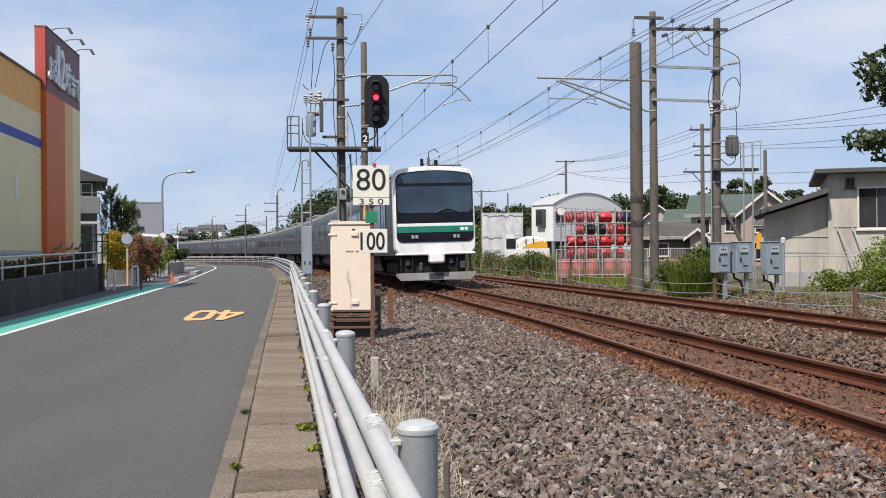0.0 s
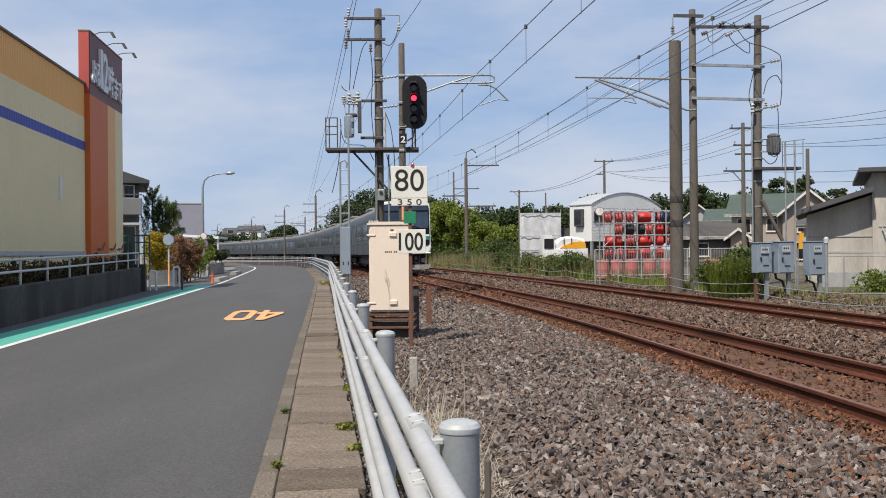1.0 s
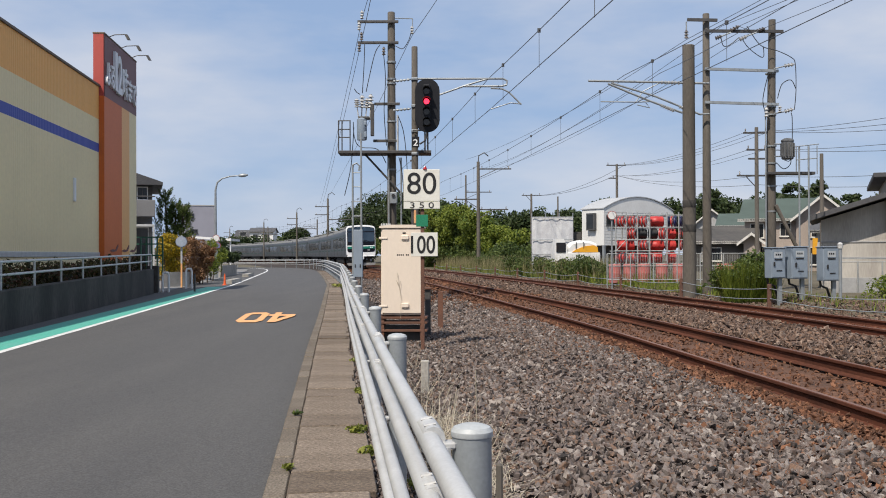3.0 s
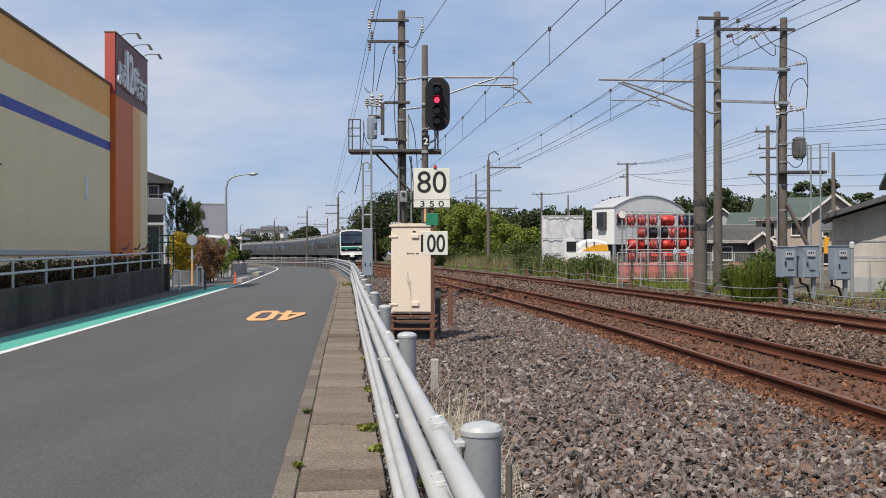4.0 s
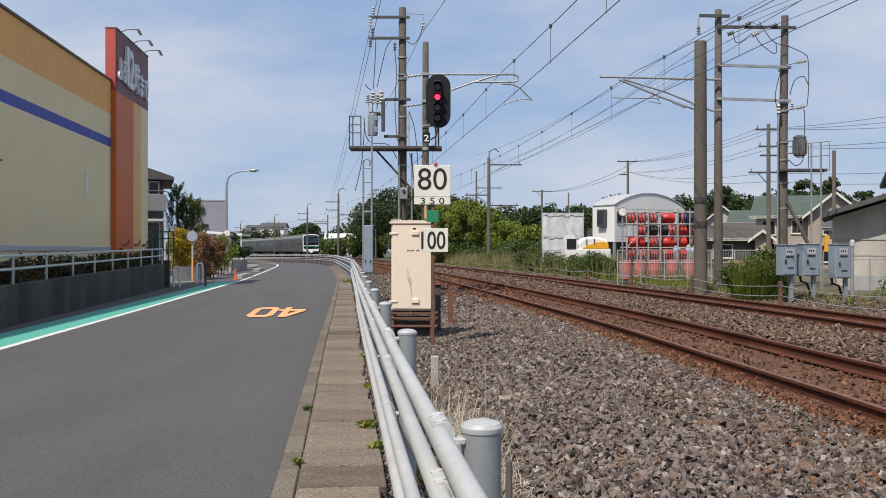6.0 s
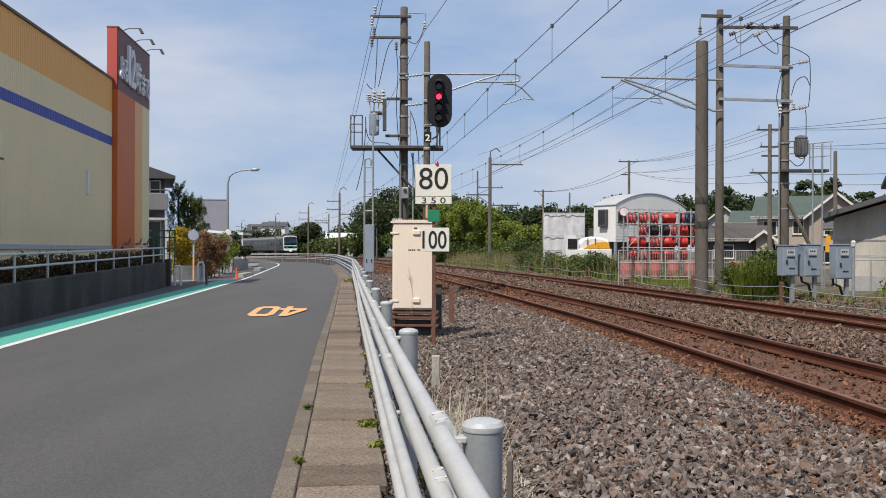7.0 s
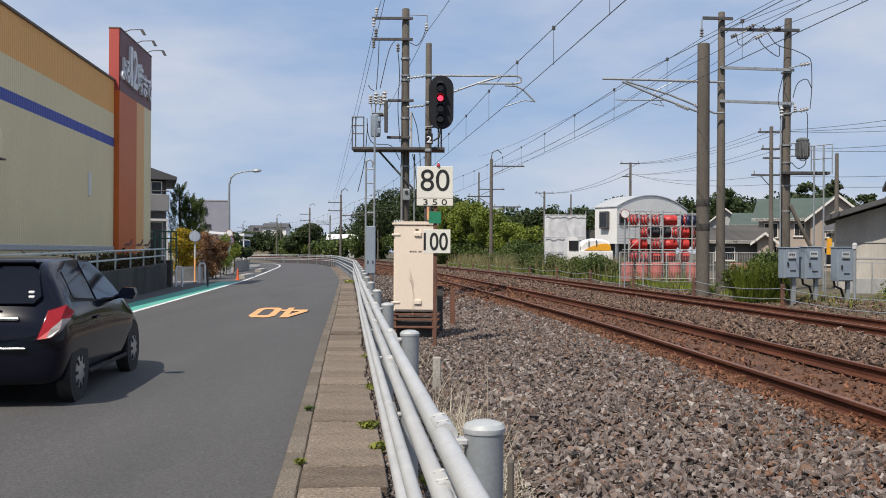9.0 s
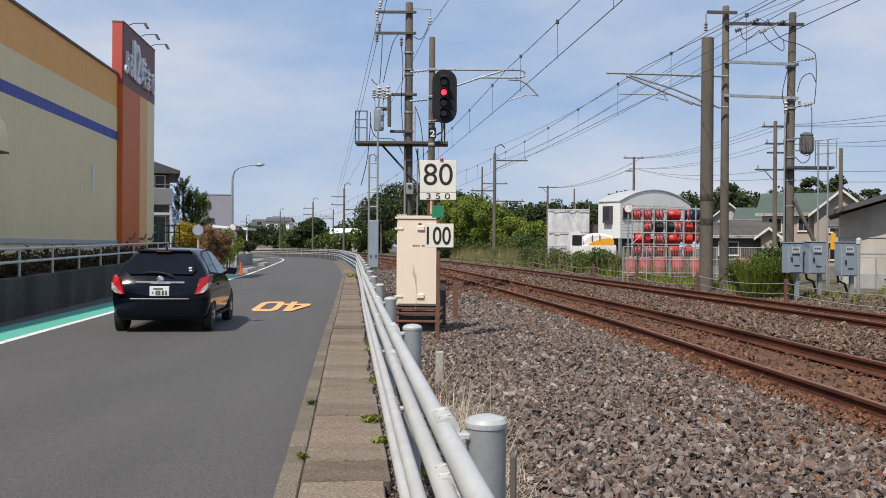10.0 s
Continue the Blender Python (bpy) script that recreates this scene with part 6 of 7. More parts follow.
BUOY_RED = mat("red plastic", (0.50, 0.035, 0.03), (0.42, 0.03, 0.026), rough=0.45, scale=2, fine=0.08)
# the pale veil of mesh and sunlit dust is mixed into this red
BUOY_VEILED = mat("red plastic paled behind mesh", (0.42, 0.09, 0.08), (0.36, 0.16, 0.14), rough=0.6, scale=1.2, fine=0.1)
BUOY_BLACK = mat("black plastic", (0.02, 0.02, 0.022), rough=0.5, scale=2)
BUOY_BLUE = mat("navy plastic", (0.02, 0.03, 0.12), rough=0.5, scale=2)
FENCE = mat("pale fence steel", (0.360, 0.374, 0.374), (0.302, 0.317, 0.317), rough=0.6, metal=0.2, scale=3)
YELLOW = mat("yellow sheet", (0.75, 0.36, 0.02), (0.68, 0.32, 0.02), rough=0.5, scale=2, fine=0.08)
SCAFF = mat("pale scaffold sheeting", (0.60, 0.61, 0.62), (0.42, 0.42, 0.44), rough=0.8, scale=2.2, fine=0.2)


def window(parent, x0, z0, x1, z1, y, m=None, frame_mat=None):
    """A window in a wall facing -y: frame proud, pane set back in it, sill."""
    fm = frame_mat or TRIM
    w = Form().box(x0, y - 0.05, z0, x1, y + 0.04, z0 + 0.06).box(x0, y - 0.05, z1 - 0.06, x1, y + 0.04, z1).box(x0, y - 0.05, z0 + 0.06, x0 + 0.06, y + 0.04, z1 - 0.06).box(x1 - 0.06, y - 0.05, z0 + 0.06, x1, y + 0.04, z1 - 0.06).ob("window_frame", fm, parent)
    xm = (x0 + x1) / 2
    for a, b in ((x0 + 0.06, xm - 0.015), (xm + 0.015, x1 - 0.06)):
        Form().box(a, y - 0.03, z0 + 0.06, b, y - 0.01, z1 - 0.06).ob("pane", PANE, w)
    Form().box(x0 - 0.05, y - 0.1, z0 - 0.05, x1 + 0.05, y + 0.02, z0).ob("sill", fm, w)


def gable_house(name, label, x, y, turn, wx, wy, wall_h, rise, wall_m, roof_m, wins=(), over=0.45, ridge="x", base=0.25):
    """A house with a saddle roof; wins: x0, z0, x1, z1 on the wall that faces the tracks."""
    h = thing(name, label, "house", pose(x, y, base, 0, 0, turn))
    if ridge == "x":
        out = [(0, 0), (wy, 0), (wy, wall_h), (wy / 2, wall_h + rise), (0, wall_h)]
        Form().prism(out, "x", 0, wx).ob("wall", wall_m, h)
        s = rise / (wy / 2)
        for sgn in (0, 1):
            a = (-over, wall_h - over * s) if sgn == 0 else (wy + over, wall_h - over * s)
            b = (wy / 2, wall_h + rise)
            Form().prism([a, b, (b[0], b[1] + 0.16), (a[0], a[1] + 0.16)], "x", -over, wx + over).ob("roof", roof_m, h)
            Form().prism([(a[0], a[1] - 0.02), (a[0] + (0.06 if sgn == 0 else -0.06), a[1] - 0.02), (a[0] + (0.06 if sgn == 0 else -0.06), a[1] + 0.18), (a[0], a[1] + 0.18)], "x", -over - 0.01, wx + over + 0.01).ob("eaves_board", TRIM, h)
    else:
        out = [(0, 0), (wx, 0), (wx, wall_h), (wx / 2, wall_h + rise), (0, wall_h)]
        Form().prism(out, "y", 0, wy).ob("wall", wall_m, h)
        s = rise / (wx / 2)
        for sgn in (0, 1):
            a = (-over, wall_h - over * s) if sgn == 0 else (wx + over, wall_h - over * s)
            b = (wx / 2, wall_h + rise)
            Form().prism([a, b, (b[0], b[1] + 0.16), (a[0], a[1] + 0.16)], "y", -over, wy + over).ob("roof", roof_m, h)
            Form().prism([(a[0], a[1] - 0.03), (b[0], b[1] - 0.03), (b[0], b[1] + 0.17), (a[0], a[1] + 0.17)], "y", -over - 0.06, -over).ob("barge_board", TRIM, h)
    for i, (x0, z0, x1, z1) in enumerate(wins):
        window(h, x0, z0, x1, z1, 0.0)
    return h


gable_house("house", "pinkish two-storey house with a faded green roof", 23.548, 72, -24, 5.6, 7, 3.95, 1.5, WALL_PINK, ROOF_GREEN, ((0.4, 2.5, 1.4, 3.6), (2.5, 2.6, 3.3, 3.6), (0.7, 0.6, 1.9, 1.9), (3.2, 0.6, 4.6, 1.9)))
gable_house("house", "pinkish house wing with a pale gable", 26.682, 70, -16, 3.6, 7, 4.0, 1.5, WALL_PINK, ROOF_GREEN, ((1.0, 2.5, 2.3, 3.6), (0.9, 0.5, 2.4, 1.8)), ridge="y")
gable_house("porch", "small gabled porch with pale barge boards", 22.16, 68, -20, 1.1, 3, 2.25, 0.42, WALL_PINK, ROOF_GREY, (), ridge="y")
gable_house("house", "old house with a faded green roof", 28.612, 95, -22, 3.2, 7, 4.1, 1.2, WALL_GREY, ROOF_GREEN, ((1.0, 2.2, 2.2, 3.3),))
gable_house("shed", "weathered grey-brown low boarded shed", 18.9, 70, -18, 4.4, 6, 2.2, 0.9, WALL_BROWN, WALL_BROWN, ((0.8, 0.8, 2.2, 1.8),))
gable_house("house", "grey-roofed house behind the crossing yard", 29.829, 110, -18, 4.6, 7, 4.4, 1.9, WALL_GREY, ROOF_GREY, (), ridge="y")
gable_house("house", "low house clad in weathered brown boards", 23.576, 80, -20, 3.6, 6, 2.4, 1.2, WALL_BROWN, WALL_BROWN, ((0.6, 0.9, 2.6, 1.9),))
gable_house("house", "house with a long grey tile roof", 26.555, 66, -26, 7, 7, 2.9, 1.1, WALL_GREY, ROOF_GREY, ((1, 2.4, 2.4, 3.6),))
gable_house("house", "grey house with a pale gable", 31.368, 75, -24, 5, 7, 4.0, 1.4, WALL_PINK, ROOF_GREY, (), ridge="y")

# white hall with a shallow curved roof, its corner towards the tracks
hall = thing("white_hall", "white sheet-clad hall with a shallow curved roof on stilts", "building", pose(12.94, 72, 0, 0, 0, 36))
HW, HL = 7.9, 2.3
roof_arc = [(HW * u, 4.98 + 0.98 * (1 - (2 * u - 1) ** 2)) for u in np.linspace(1, 0, 15)]
Form().prism([(0, 2.25), (HW, 2.25)] + roof_arc, "y", 0, HL).ob("wall", WALL_WHITE, hall)
Form().loft([[(x + 0.07 * (2 * x / HW - 1), y, z + 0.02) for x, z in roof_arc] + [(x + 0.07 * (2 * x / HW - 1), y, z + 0.09) for x, z in reversed(roof_arc)] for y in (-0.06, HL + 0.1)]).ob("roof", ROOF_PALE, hall, "pale grey curved metal roof")
for k in range(12):
    Form().box(0.02, -0.012, 2.45 + 0.21 * k, HW - 0.02, 0.0, 2.455 + 0.21 * k + 0.012).ob("siding_lap", TRIM, hall)
window(hall, 0.25, 3.75, 1.15, 4.5, 0.0, frame_mat=ROOF_DARK)
side = Form().box(-0.32, 0.75, 3.4, 0.0, 1.55, 4.7, 0.02).ob("bay_window", ROOF_DARK, hall, "dark boxed bay window")
Form().box(-0.335, 0.82, 3.55, -0.325, 1.48, 4.6).ob("pane", PANE, side)
for x, y in ((0.1, 0.1), (0.1, HL - 0.1), (2.6, 0.1), (5.2, 0.1), (HW - 0.1, 0.1), (HW - 0.1, HL - 0.1)):
    Form().box(x - 0.09, y - 0.09, 0, x + 0.09, y + 0.09, 2.25).ob("stilt", GALV, hall)
# solid dark block standing in for the shaded void between the stilts
Form().box(0.6, 0.9, 0, HW - 0.3, HL - 0.1, 2.25).ob("dark_base", ROOF_DARK, hall)

# sheeted scaffold
sc = thing("scaffold_sheeting", "pale weathered scaffold sheeting on a pipe frame", "scaffold", pose(6.282, 60, 0.3))
sw = 8.859-6.282
n = 16
Form().loft([[(sw * i / n, 0.03 * math.sin(i * 1.9 + z * 0.7) + 0.02 * math.sin(i * 5.1), z) for i in range(n + 1)] for z in np.linspace(0.0, 3.935-0.3, 9)], closed=False, caps=False).ob("sheet", SCAFF, sc)
for i in range(4):
    Form().tube((sw * i / 3, 0.12, -0.3), (sw * i / 3, 0.12, 4.076-0.2), 0.03, n=6).ob("pipe", GALV, sc)
for z in (0.4, 1.3, 2.2, 3.899-0.32):
    Form().tube((0, -0.1, z), (sw, -0.1, z), 0.025, n=6).ob("ledger", GALV, sc)
Form().box(sw + 0.02, 0.5, -0.3, sw + 0.62, 3, 2.7).ob("dark_hut", WALL_BROWN, sc)

# truck with a sheeted load
tk = thing("flatbed_truck", "white flatbed truck with a yellow sheeted load", "truck", pose(7.181, 56, 0.35) @ Matrix.Diagonal((1, 1, 1.42, 1)))
tw = 9.849-7.181
Form().loft([[(x, y, z) for x, z in ((0.0, 0.35), (0.75, 0.35), (0.75, 1.2), (0.55, 1.5), (0.12, 1.5), (0.0, 1.0))] for y in (0.05, 0.25, 1.5, 1.7)]).ob("cab", WALL_WHITE, tk)
Form().box(0.1, 0.0, 0.95, 0.65, 0.06, 1.35, 0.01).ob("cab_window", PANE, tk)
Form().box(0.7, 0.0, 0.3, tw, 1.7, 0.94, 0.03).ob("bed", WALL_WHITE, tk)
Form().loft([[(0.78 + (tw - 0.85) * u, y, z - 0.1 * (y < 0.1 or y > 1.6)) for u, z in ((0, 0.95), (0.03, 1.2), (0.15, 1.38), (0.4, 1.45), (0.7, 1.42), (0.93, 1.33), (1, 0.95))] for y in (0.06, 0.3, 1.4, 1.64)]).ob("load_sheet", WALL_WHITE, tk, "white sheet over the load")
Form().loft([[(0.8 + (tw - 0.9) * u, y, z) for u, z in ((0.12, 0.95), (0.28, 1.08), (0.55, 1.2), (0.85, 1.24), (0.97, 1.16), (0.99, 0.95))] for y in (0.0, 0.07)]).ob("yellow_sheet", YELLOW, tk, "yellow sheet over the load")
for a in (0.25, 0.5):
    Form().box(0.8 + (tw - 0.9) * a, -0.012, 1.1, 0.84 + (tw - 0.9) * a, 0.06, 1.38).ob("strap", ROOF_DARK, tk)
for x in (0.4, tw - 0.6):
    w = Form().lathe(0, 0, [(0.2, -0.1), (0.34, -0.09), (0.34, 0.09), (0.2, 0.1)], 16).ob("wheel", TYRE, tk)
    w.matrix_basis = pose(x, 0.12, 0.04 + 0.3, 90, 0, 0)

# rack of red drums
RD = 44
rack = thing("drum_rack", "galvanised pipe rack stacked with red plastic drums", "rack", pose(8.256, RD, 0.3))
cols = (0.2, 0.69, 1.2, 1.76, 2.56, 3.1, 3.75)
levels = (0.3, 1.42, 1.94, 2.5, 3.06)
for x in cols:
    for y in (0, 1.0):
        Form().tube((x, y, -0.2), (x, y, levels[-1] + 0.15), 0.032, n=6).ob("upright", FENCE, rack)
for z in levels[1:]:
    for y in (0, 1.0):
        Form().tube((cols[0] - 0.1, y, z), (cols[-1] + 0.1, y, z), 0.026, n=6).ob("beam", FENCE, rack)
    for x in cols:
        Form().tube((x, 0, z), (x, 1.0, z), 0.02, n=6).ob("tie", FENCE, rack)
Form().tube((cols[0], -0.02, levels[1]), (cols[1], -0.02, levels[2]), 0.018, n=5).ob("brace", FENCE, rack)


def drum(x0, x1, z, r, m, y=0.45):
    """A drum lying along the rack, with a pale end, two hoops and a bung."""
    d = thing("drum", "red plastic drum lying on the rack" if m is BUOY_RED else "dark plastic drum lying on the rack", "drum", pose(8.256, RD, 0.3), group="drums on the rack")
    w = x1 - x0
    sh = Form().path([(x0, y, z), (x0 + 0.03, y, z), (x0 + w * 0.33, y, z), (x0 + w * 0.36, y, z), (x0 + w * 0.64, y, z), (x0 + w * 0.67, y, z), (x1 - 0.03, y, z), (x1, y, z)], [r * 0.9, r, r, r * 1.04, r * 1.04, r, r, r * 0.9], 16).ob("shell", m, d)
    Form().tube((x0 - 0.012, y, z), (x0 + 0.01, y, z), r * 0.72, n=14).ob("end_disc", WALL_WHITE if m is BUOY_RED else m, sh)


def disc_drum(x, z, r, m, y=0.2):
    """A flat drum standing on its rim, turned a little towards the tracks: hoop, pale web, hub."""
    d = thing("drum", "red plastic reel standing on the rack" if m is BUOY_RED else "dark plastic reel standing on the rack", "drum", pose(8.256 + x, RD + y, 0.3 + z, 0, 0, -28), group="reels on the rack")
    Form().path([(-0.035, 0, 0), (-0.03, 0, 0), (0.03, 0, 0), (0.035, 0, 0)], [r * 0.95, r, r, r * 0.95], 16).ob("rim", m, d)
    Form().tube((-0.042, 0, 0), (0.042, 0, 0), r * 0.8, n=14).ob("web", WALL_WHITE if m is BUOY_RED else m, d)
    Form().tube((-0.06, 0, 0), (0.06, 0, 0), r * 0.42, n=10).ob("hub", m, d)


# from the top shelf down: reels (position, colour), then lying drums (from, to, colour)
SHELVES = ((3, ((0.27, 0), (0.42, 0), (0.57, 0), (0.77, 0), (0.92, 0), (1.07, 0), (1.28, 0), (1.44, 0), (1.6, 0), (2.68, 2), (2.84, 0), (3.0, 2), (3.25, 2), (3.45, 0)), ((1.84, 2.48, 0),)),
           (2, ((0.8, 0), (0.94, 0), (1.08, 0), (2.3, 0), (2.45, 0), (3.2, 0), (3.4, 0)), ((1.26, 1.7, 1), (1.82, 2.2, 1), (2.63, 3.05, 0))),
           (1, ((1.32, 0), (1.47, 0), (1.62, 0), (3.25, 0), (3.42, 0)), ((0.32, 1.12, 0), (1.84, 2.5, 0), (2.63, 3.05, 0))),
           (0, ((0.3, 0), (0.46, 0), (0.62, 0), (0.8, 0), (0.95, 0), (1.1, 0)), ((1.26, 1.72, 0), (1.84, 2.4, 0), (2.62, 3.06, 0))))
TONES = (BUOY_RED, BUOY_BLACK, BUOY_BLUE)
for li, reels, lying in SHELVES:
    zb = levels[li] + 0.03
    r = min(0.25, (levels[li + 1] - levels[li]) * 0.44)
    if li == 0:
        zb = levels[1] - 2 * r - 0.06
        Form().tube((cols[0], 0.2, zb - 0.02), (cols[-1], 0.2, zb - 0.02), 0.02, n=5).tube((cols[0], 0.7, zb - 0.02), (cols[-1], 0.7, zb - 0.02), 0.02, n=5).ob("beam", FENCE, rack)
    for x, k in reels:
        disc_drum(x, zb + r, r, TONES[k])
    for a, b, k in lying:
        drum(a, b, zb + r, r, TONES[k])
for px in (8.2, 8.85, 9.511, 10.3, 11.1, 13.052, 13.7):
    d = thing("drum", "red plastic drum standing in the yard behind the fence", "drum", pose(px, 43.2 + 0.3 * math.sin(px * 9), 0.28), group="drums in the yard")
    Form().lathe(0, 0, [(0.26, 0), (0.28, 0.03), (0.28, 0.42), (0.285, 0.44), (0.28, 0.46), (0.28, 0.82), (0.25, 0.86), (0.2, 0.86)], 14).ob("shell", BUOY_VEILED, d)

# mesh fence of the yard
yf = thing("yard_fence", "pale steel mesh fence along the yard", "fence")
x0, x1 = 7.501, 14.326
x = x0
while x < x1:
    Form().tube((x, 41, 0.1), (x, 41, 1.594), 0.028, n=6).ob("fence_post", FENCE, yf)
    x += 1.0
for z in (1.594, 1.064, 0.485):
    Form().tube((x0, 41, z), (x1, 41, z), 0.022, n=6).ob("fence_rail", FENCE, yf)
mesh = Form()
for i in range(95):
    xx = x0 + (x1 - x0) * i / 95
    mesh.tube((xx, 41.02, 0.461), (xx, 41.02, 1.594), 0.006, n=3)
tagged(mesh.ob("fence_mesh", FENCE, yf), kind="stuff")
fs = thing("grey_fence", "grey steel sheet fence panels before the house", "fence", kind="")
for i in range(7):
    a = 13.002 + i * 0.8
    Form().box(a, 31, 0.1, a + 0.78, 31.05, 0.786, 0.006).ob("panel", WALL_GREY, fs)
    Form().tube((a, 30.97, 0.1), (a, 30.97, 1.315), 0.022, n=6).ob("post", FENCE, fs)
for z in (1.406, 1.296):
    Form().tube((13.002, 30.97, z), (13.002 + 5.6, 30.97, z), 0.015, n=5).ob("rail", FENCE, fs)

# line-side stakes with a rope
rope = thing("line_fence", "rusty stakes with slack wires beside the far track", "fence")
prev = None
for s_ in np.arange(12, 90, 6.2):
    q = TRACK.at(TRACK.where(s_), F + 1.55)
    Form().box(q.x - 0.05, q.y - 0.04, 0.0, q.x + 0.05, q.y + 0.04, 0.78, 0.012).ob("stake", RUST, rope)
    if prev is not None:
        for z, m in ((0.66, GALV), (0.4, GALV)):
            a, b = Vector((prev.x, prev.y, z)), Vector((q.x, q.y, z))
            Form().path([a.lerp(b, i / 6) - Vector((0, 0, 0.1 * (1 - (i / 3 - 1) ** 2))) for i in range(7)], 0.011, 4).ob("line_wire", m, rope)
    prev = q

# three grey-blue equipment cabinets on stands
LABELM = mat("pale label", (0.42, 0.45, 0.47), (0.38, 0.4, 0.42), rough=0.5, scale=5)


def kiosk(x, y, z0, z1, w):
    c = thing("equipment_cabinet", "pale blue-grey steel equipment cabinet on legs", "cabinet", pose(x, y, 0, 0, 0, 14), group="cabinets beside the track")
    Form().box(-w / 2, 0, z0, w / 2, 0.32, z1, 0.012).ob("body", GREYBOX, c)
    Form().box(-w / 2 - 0.02, -0.03, z1, w / 2 + 0.02, 0.35, z1 + 0.03, 0.01).ob("lid", GREYBOX, c)
    Form().box(-w / 2 + 0.03, -0.015, z0 + 0.03, w / 2 - 0.03, 0.0, z1 - 0.03, 0.005).ob("door", GREYBOX, c)
    lb = Form().box(-0.14, -0.022, z1 - 0.27, 0.12, -0.013, z1 - 0.1).ob("label_plate", LABELM, c)
    for k in range(3):
        Form().box(-0.1 + 0.065 * k, -0.026, z1 - 0.2, -0.06 + 0.065 * k, -0.02, z1 - 0.15).ob("letter_bar", INK, lb)
    Form().box(-0.13, -0.03, z1 - 0.33, 0.11, -0.014, z1 - 0.295).ob("vent_slot", CABLE, c)
    Form().box(-0.17, -0.05, z0 + 0.34, -0.12, -0.012, z0 + 0.46, 0.012).ob("handle", CABLE, c)
    Form().box(-0.07, -0.026, z0 + 0.2, 0.11, -0.013, z0 + 0.23).ob("strip", CABLE, c)
    for px in (w / 2 - 0.09,):
        Form().box(px - 0.055, 0.12, 0.0, px + 0.055, 0.2, z0).ob("leg", GALV, c)
    Form().path([(-0.2, 0.25, z0), (-0.15, 0.28, z0 - 0.15), (0.05, 0.28, z0 - 0.22), (0.15, 0.28, z0 - 0.5), (0.16, 0.28, 0.0)], 0.035, 6).ob("cable", CABLE, c)
    return c


kiosk(9.78, 27, 0.88, 1.72, 0.47)
kiosk(10.43, 27.1, 0.86, 1.75, 0.53)
kiosk(11.29, 27, 0.80, 1.74, 0.53)
kp = thing("capped_post", "white-capped steel post beside the cabinets", "post")
Form().tube((11.45, 26.8, 0), (11.45, 26.8, 1.838), 0.045, n=10).ob("post_body", GALV, kp)
Form().lathe(11.45, 26.8, [(0.07, 1.712), (0.075, 1.838), (0.03, 1.885)], 10).ob("post_cap", INSUL, kp)
yb = thing("yellow_sign", "yellow guy-wire cover leaning among the cabinets", "sign")
Form().tube((11.912, 30.03, 0.1), (11.929, 30.03, 1.588), 0.02, n=6).ob("stake", GALV, yb)
Form().prism([(11.95, 1.55), (12.07, 1.55), (12.12, 2.06), (11.97, 2.06)], "y", 30, 30.05).ob("plate", YELLOW, yb)

# pale house at the lineside: low wing with a lean-to roof and a taller flat-roofed block
ph = thing("lineside_house", "pale streaked house with a flat-roofed block and a low wing", "house", pose(14.736, 34.6, 0, 0, 0, -23))
a2, a3 = 15.78-14.2, 19.52-14.2
Form().prism([(-0.6, 0), (a2, 0), (a2, 3.46), (-0.6, 2.78)], "y", 0.05, 4.3).ob("wing_wall", WALL_BEIGE, ph)
Form().prism([(-1.0, 2.73), (a2 + 0.02, 3.55), (a2 + 0.02, 3.73), (-1.0, 2.91)], "y", -0.8, 4.5).ob("wing_roof", ROOF_GREY, ph, "grey lean-to roof")
Form().box(a2, -0.1, 0, a3, 7, 4.23).ob("block_wall", WALL_BEIGE, ph)
Form().box(a2 - 0.45, -0.75, 4.23, a3 + 0.4, 7.4, 4.40, 0.02).ob("flat_roof", ROOF_DARK, ph, "overhanging flat roof slab")
window(ph, 16.76-14.2, 2.23, 18.04-14.2, 3.75, -0.1)
window(ph, 16.38-14.2, 3.73, 16.68-14.2, 4.09, -0.1, frame_mat=ROOF_DARK)
for z in (1.99, 1.43):
    Form().box(-0.6, 0.02, z - 0.02, a2, 0.05, z + 0.02).ob("wall_batten", WALL_GREY, ph)
Form().box(a2 + 0.2, -0.13, 2.33 - 0.02, a2 + 0.95, -0.1, 2.33 + 0.02).ob("wall_batten", WALL_GREY, ph)
for dx in (0.0, 0.5):
    Form().tube((a2 + 0.3 + dx, -0.2, 2.29), (a2 + 1.2 + dx, -0.9, 0.2), 0.025, n=5).ob("prop", GALV, ph)

# ================= planting beyond the tracks =================
tree("broadleaf_tree", "broad-leaved tree reaching over from beside the house", 12.8, 21, 0.1, 3.6, 0.16, [(-1.3, 0.2, 3.85, 0.85, 0.8, 0.42), (-1.2, 0, 5.25, 1.0, 1.0, 0.6), (0.3, 0, 4.6, 1.3, 1.2, 0.9), (0.4, 0.3, 6.2, 1.2, 1.2, 0.8), (-0.2, 0, 5.8, 1.1, 1.0, 0.8)], 5200, 0.095, LEAF_DARK, 21)


def shrub(name, label, blobs, n, size, m, seed, category="shrub"):
    t = thing(name, label, category)
    for b in blobs[:: max(1, len(blobs) // 8)]:
        Form().path([(b[0], b[1], 0.0), (b[0] + 0.05, b[1], b[2] * 0.6), (b[0], b[1], b[2])], [0.04, 0.03, 0.012], 5).ob("stem", BARK, t)
    leaves("foliage", blobs, n, size, m, seed, t)
    return t


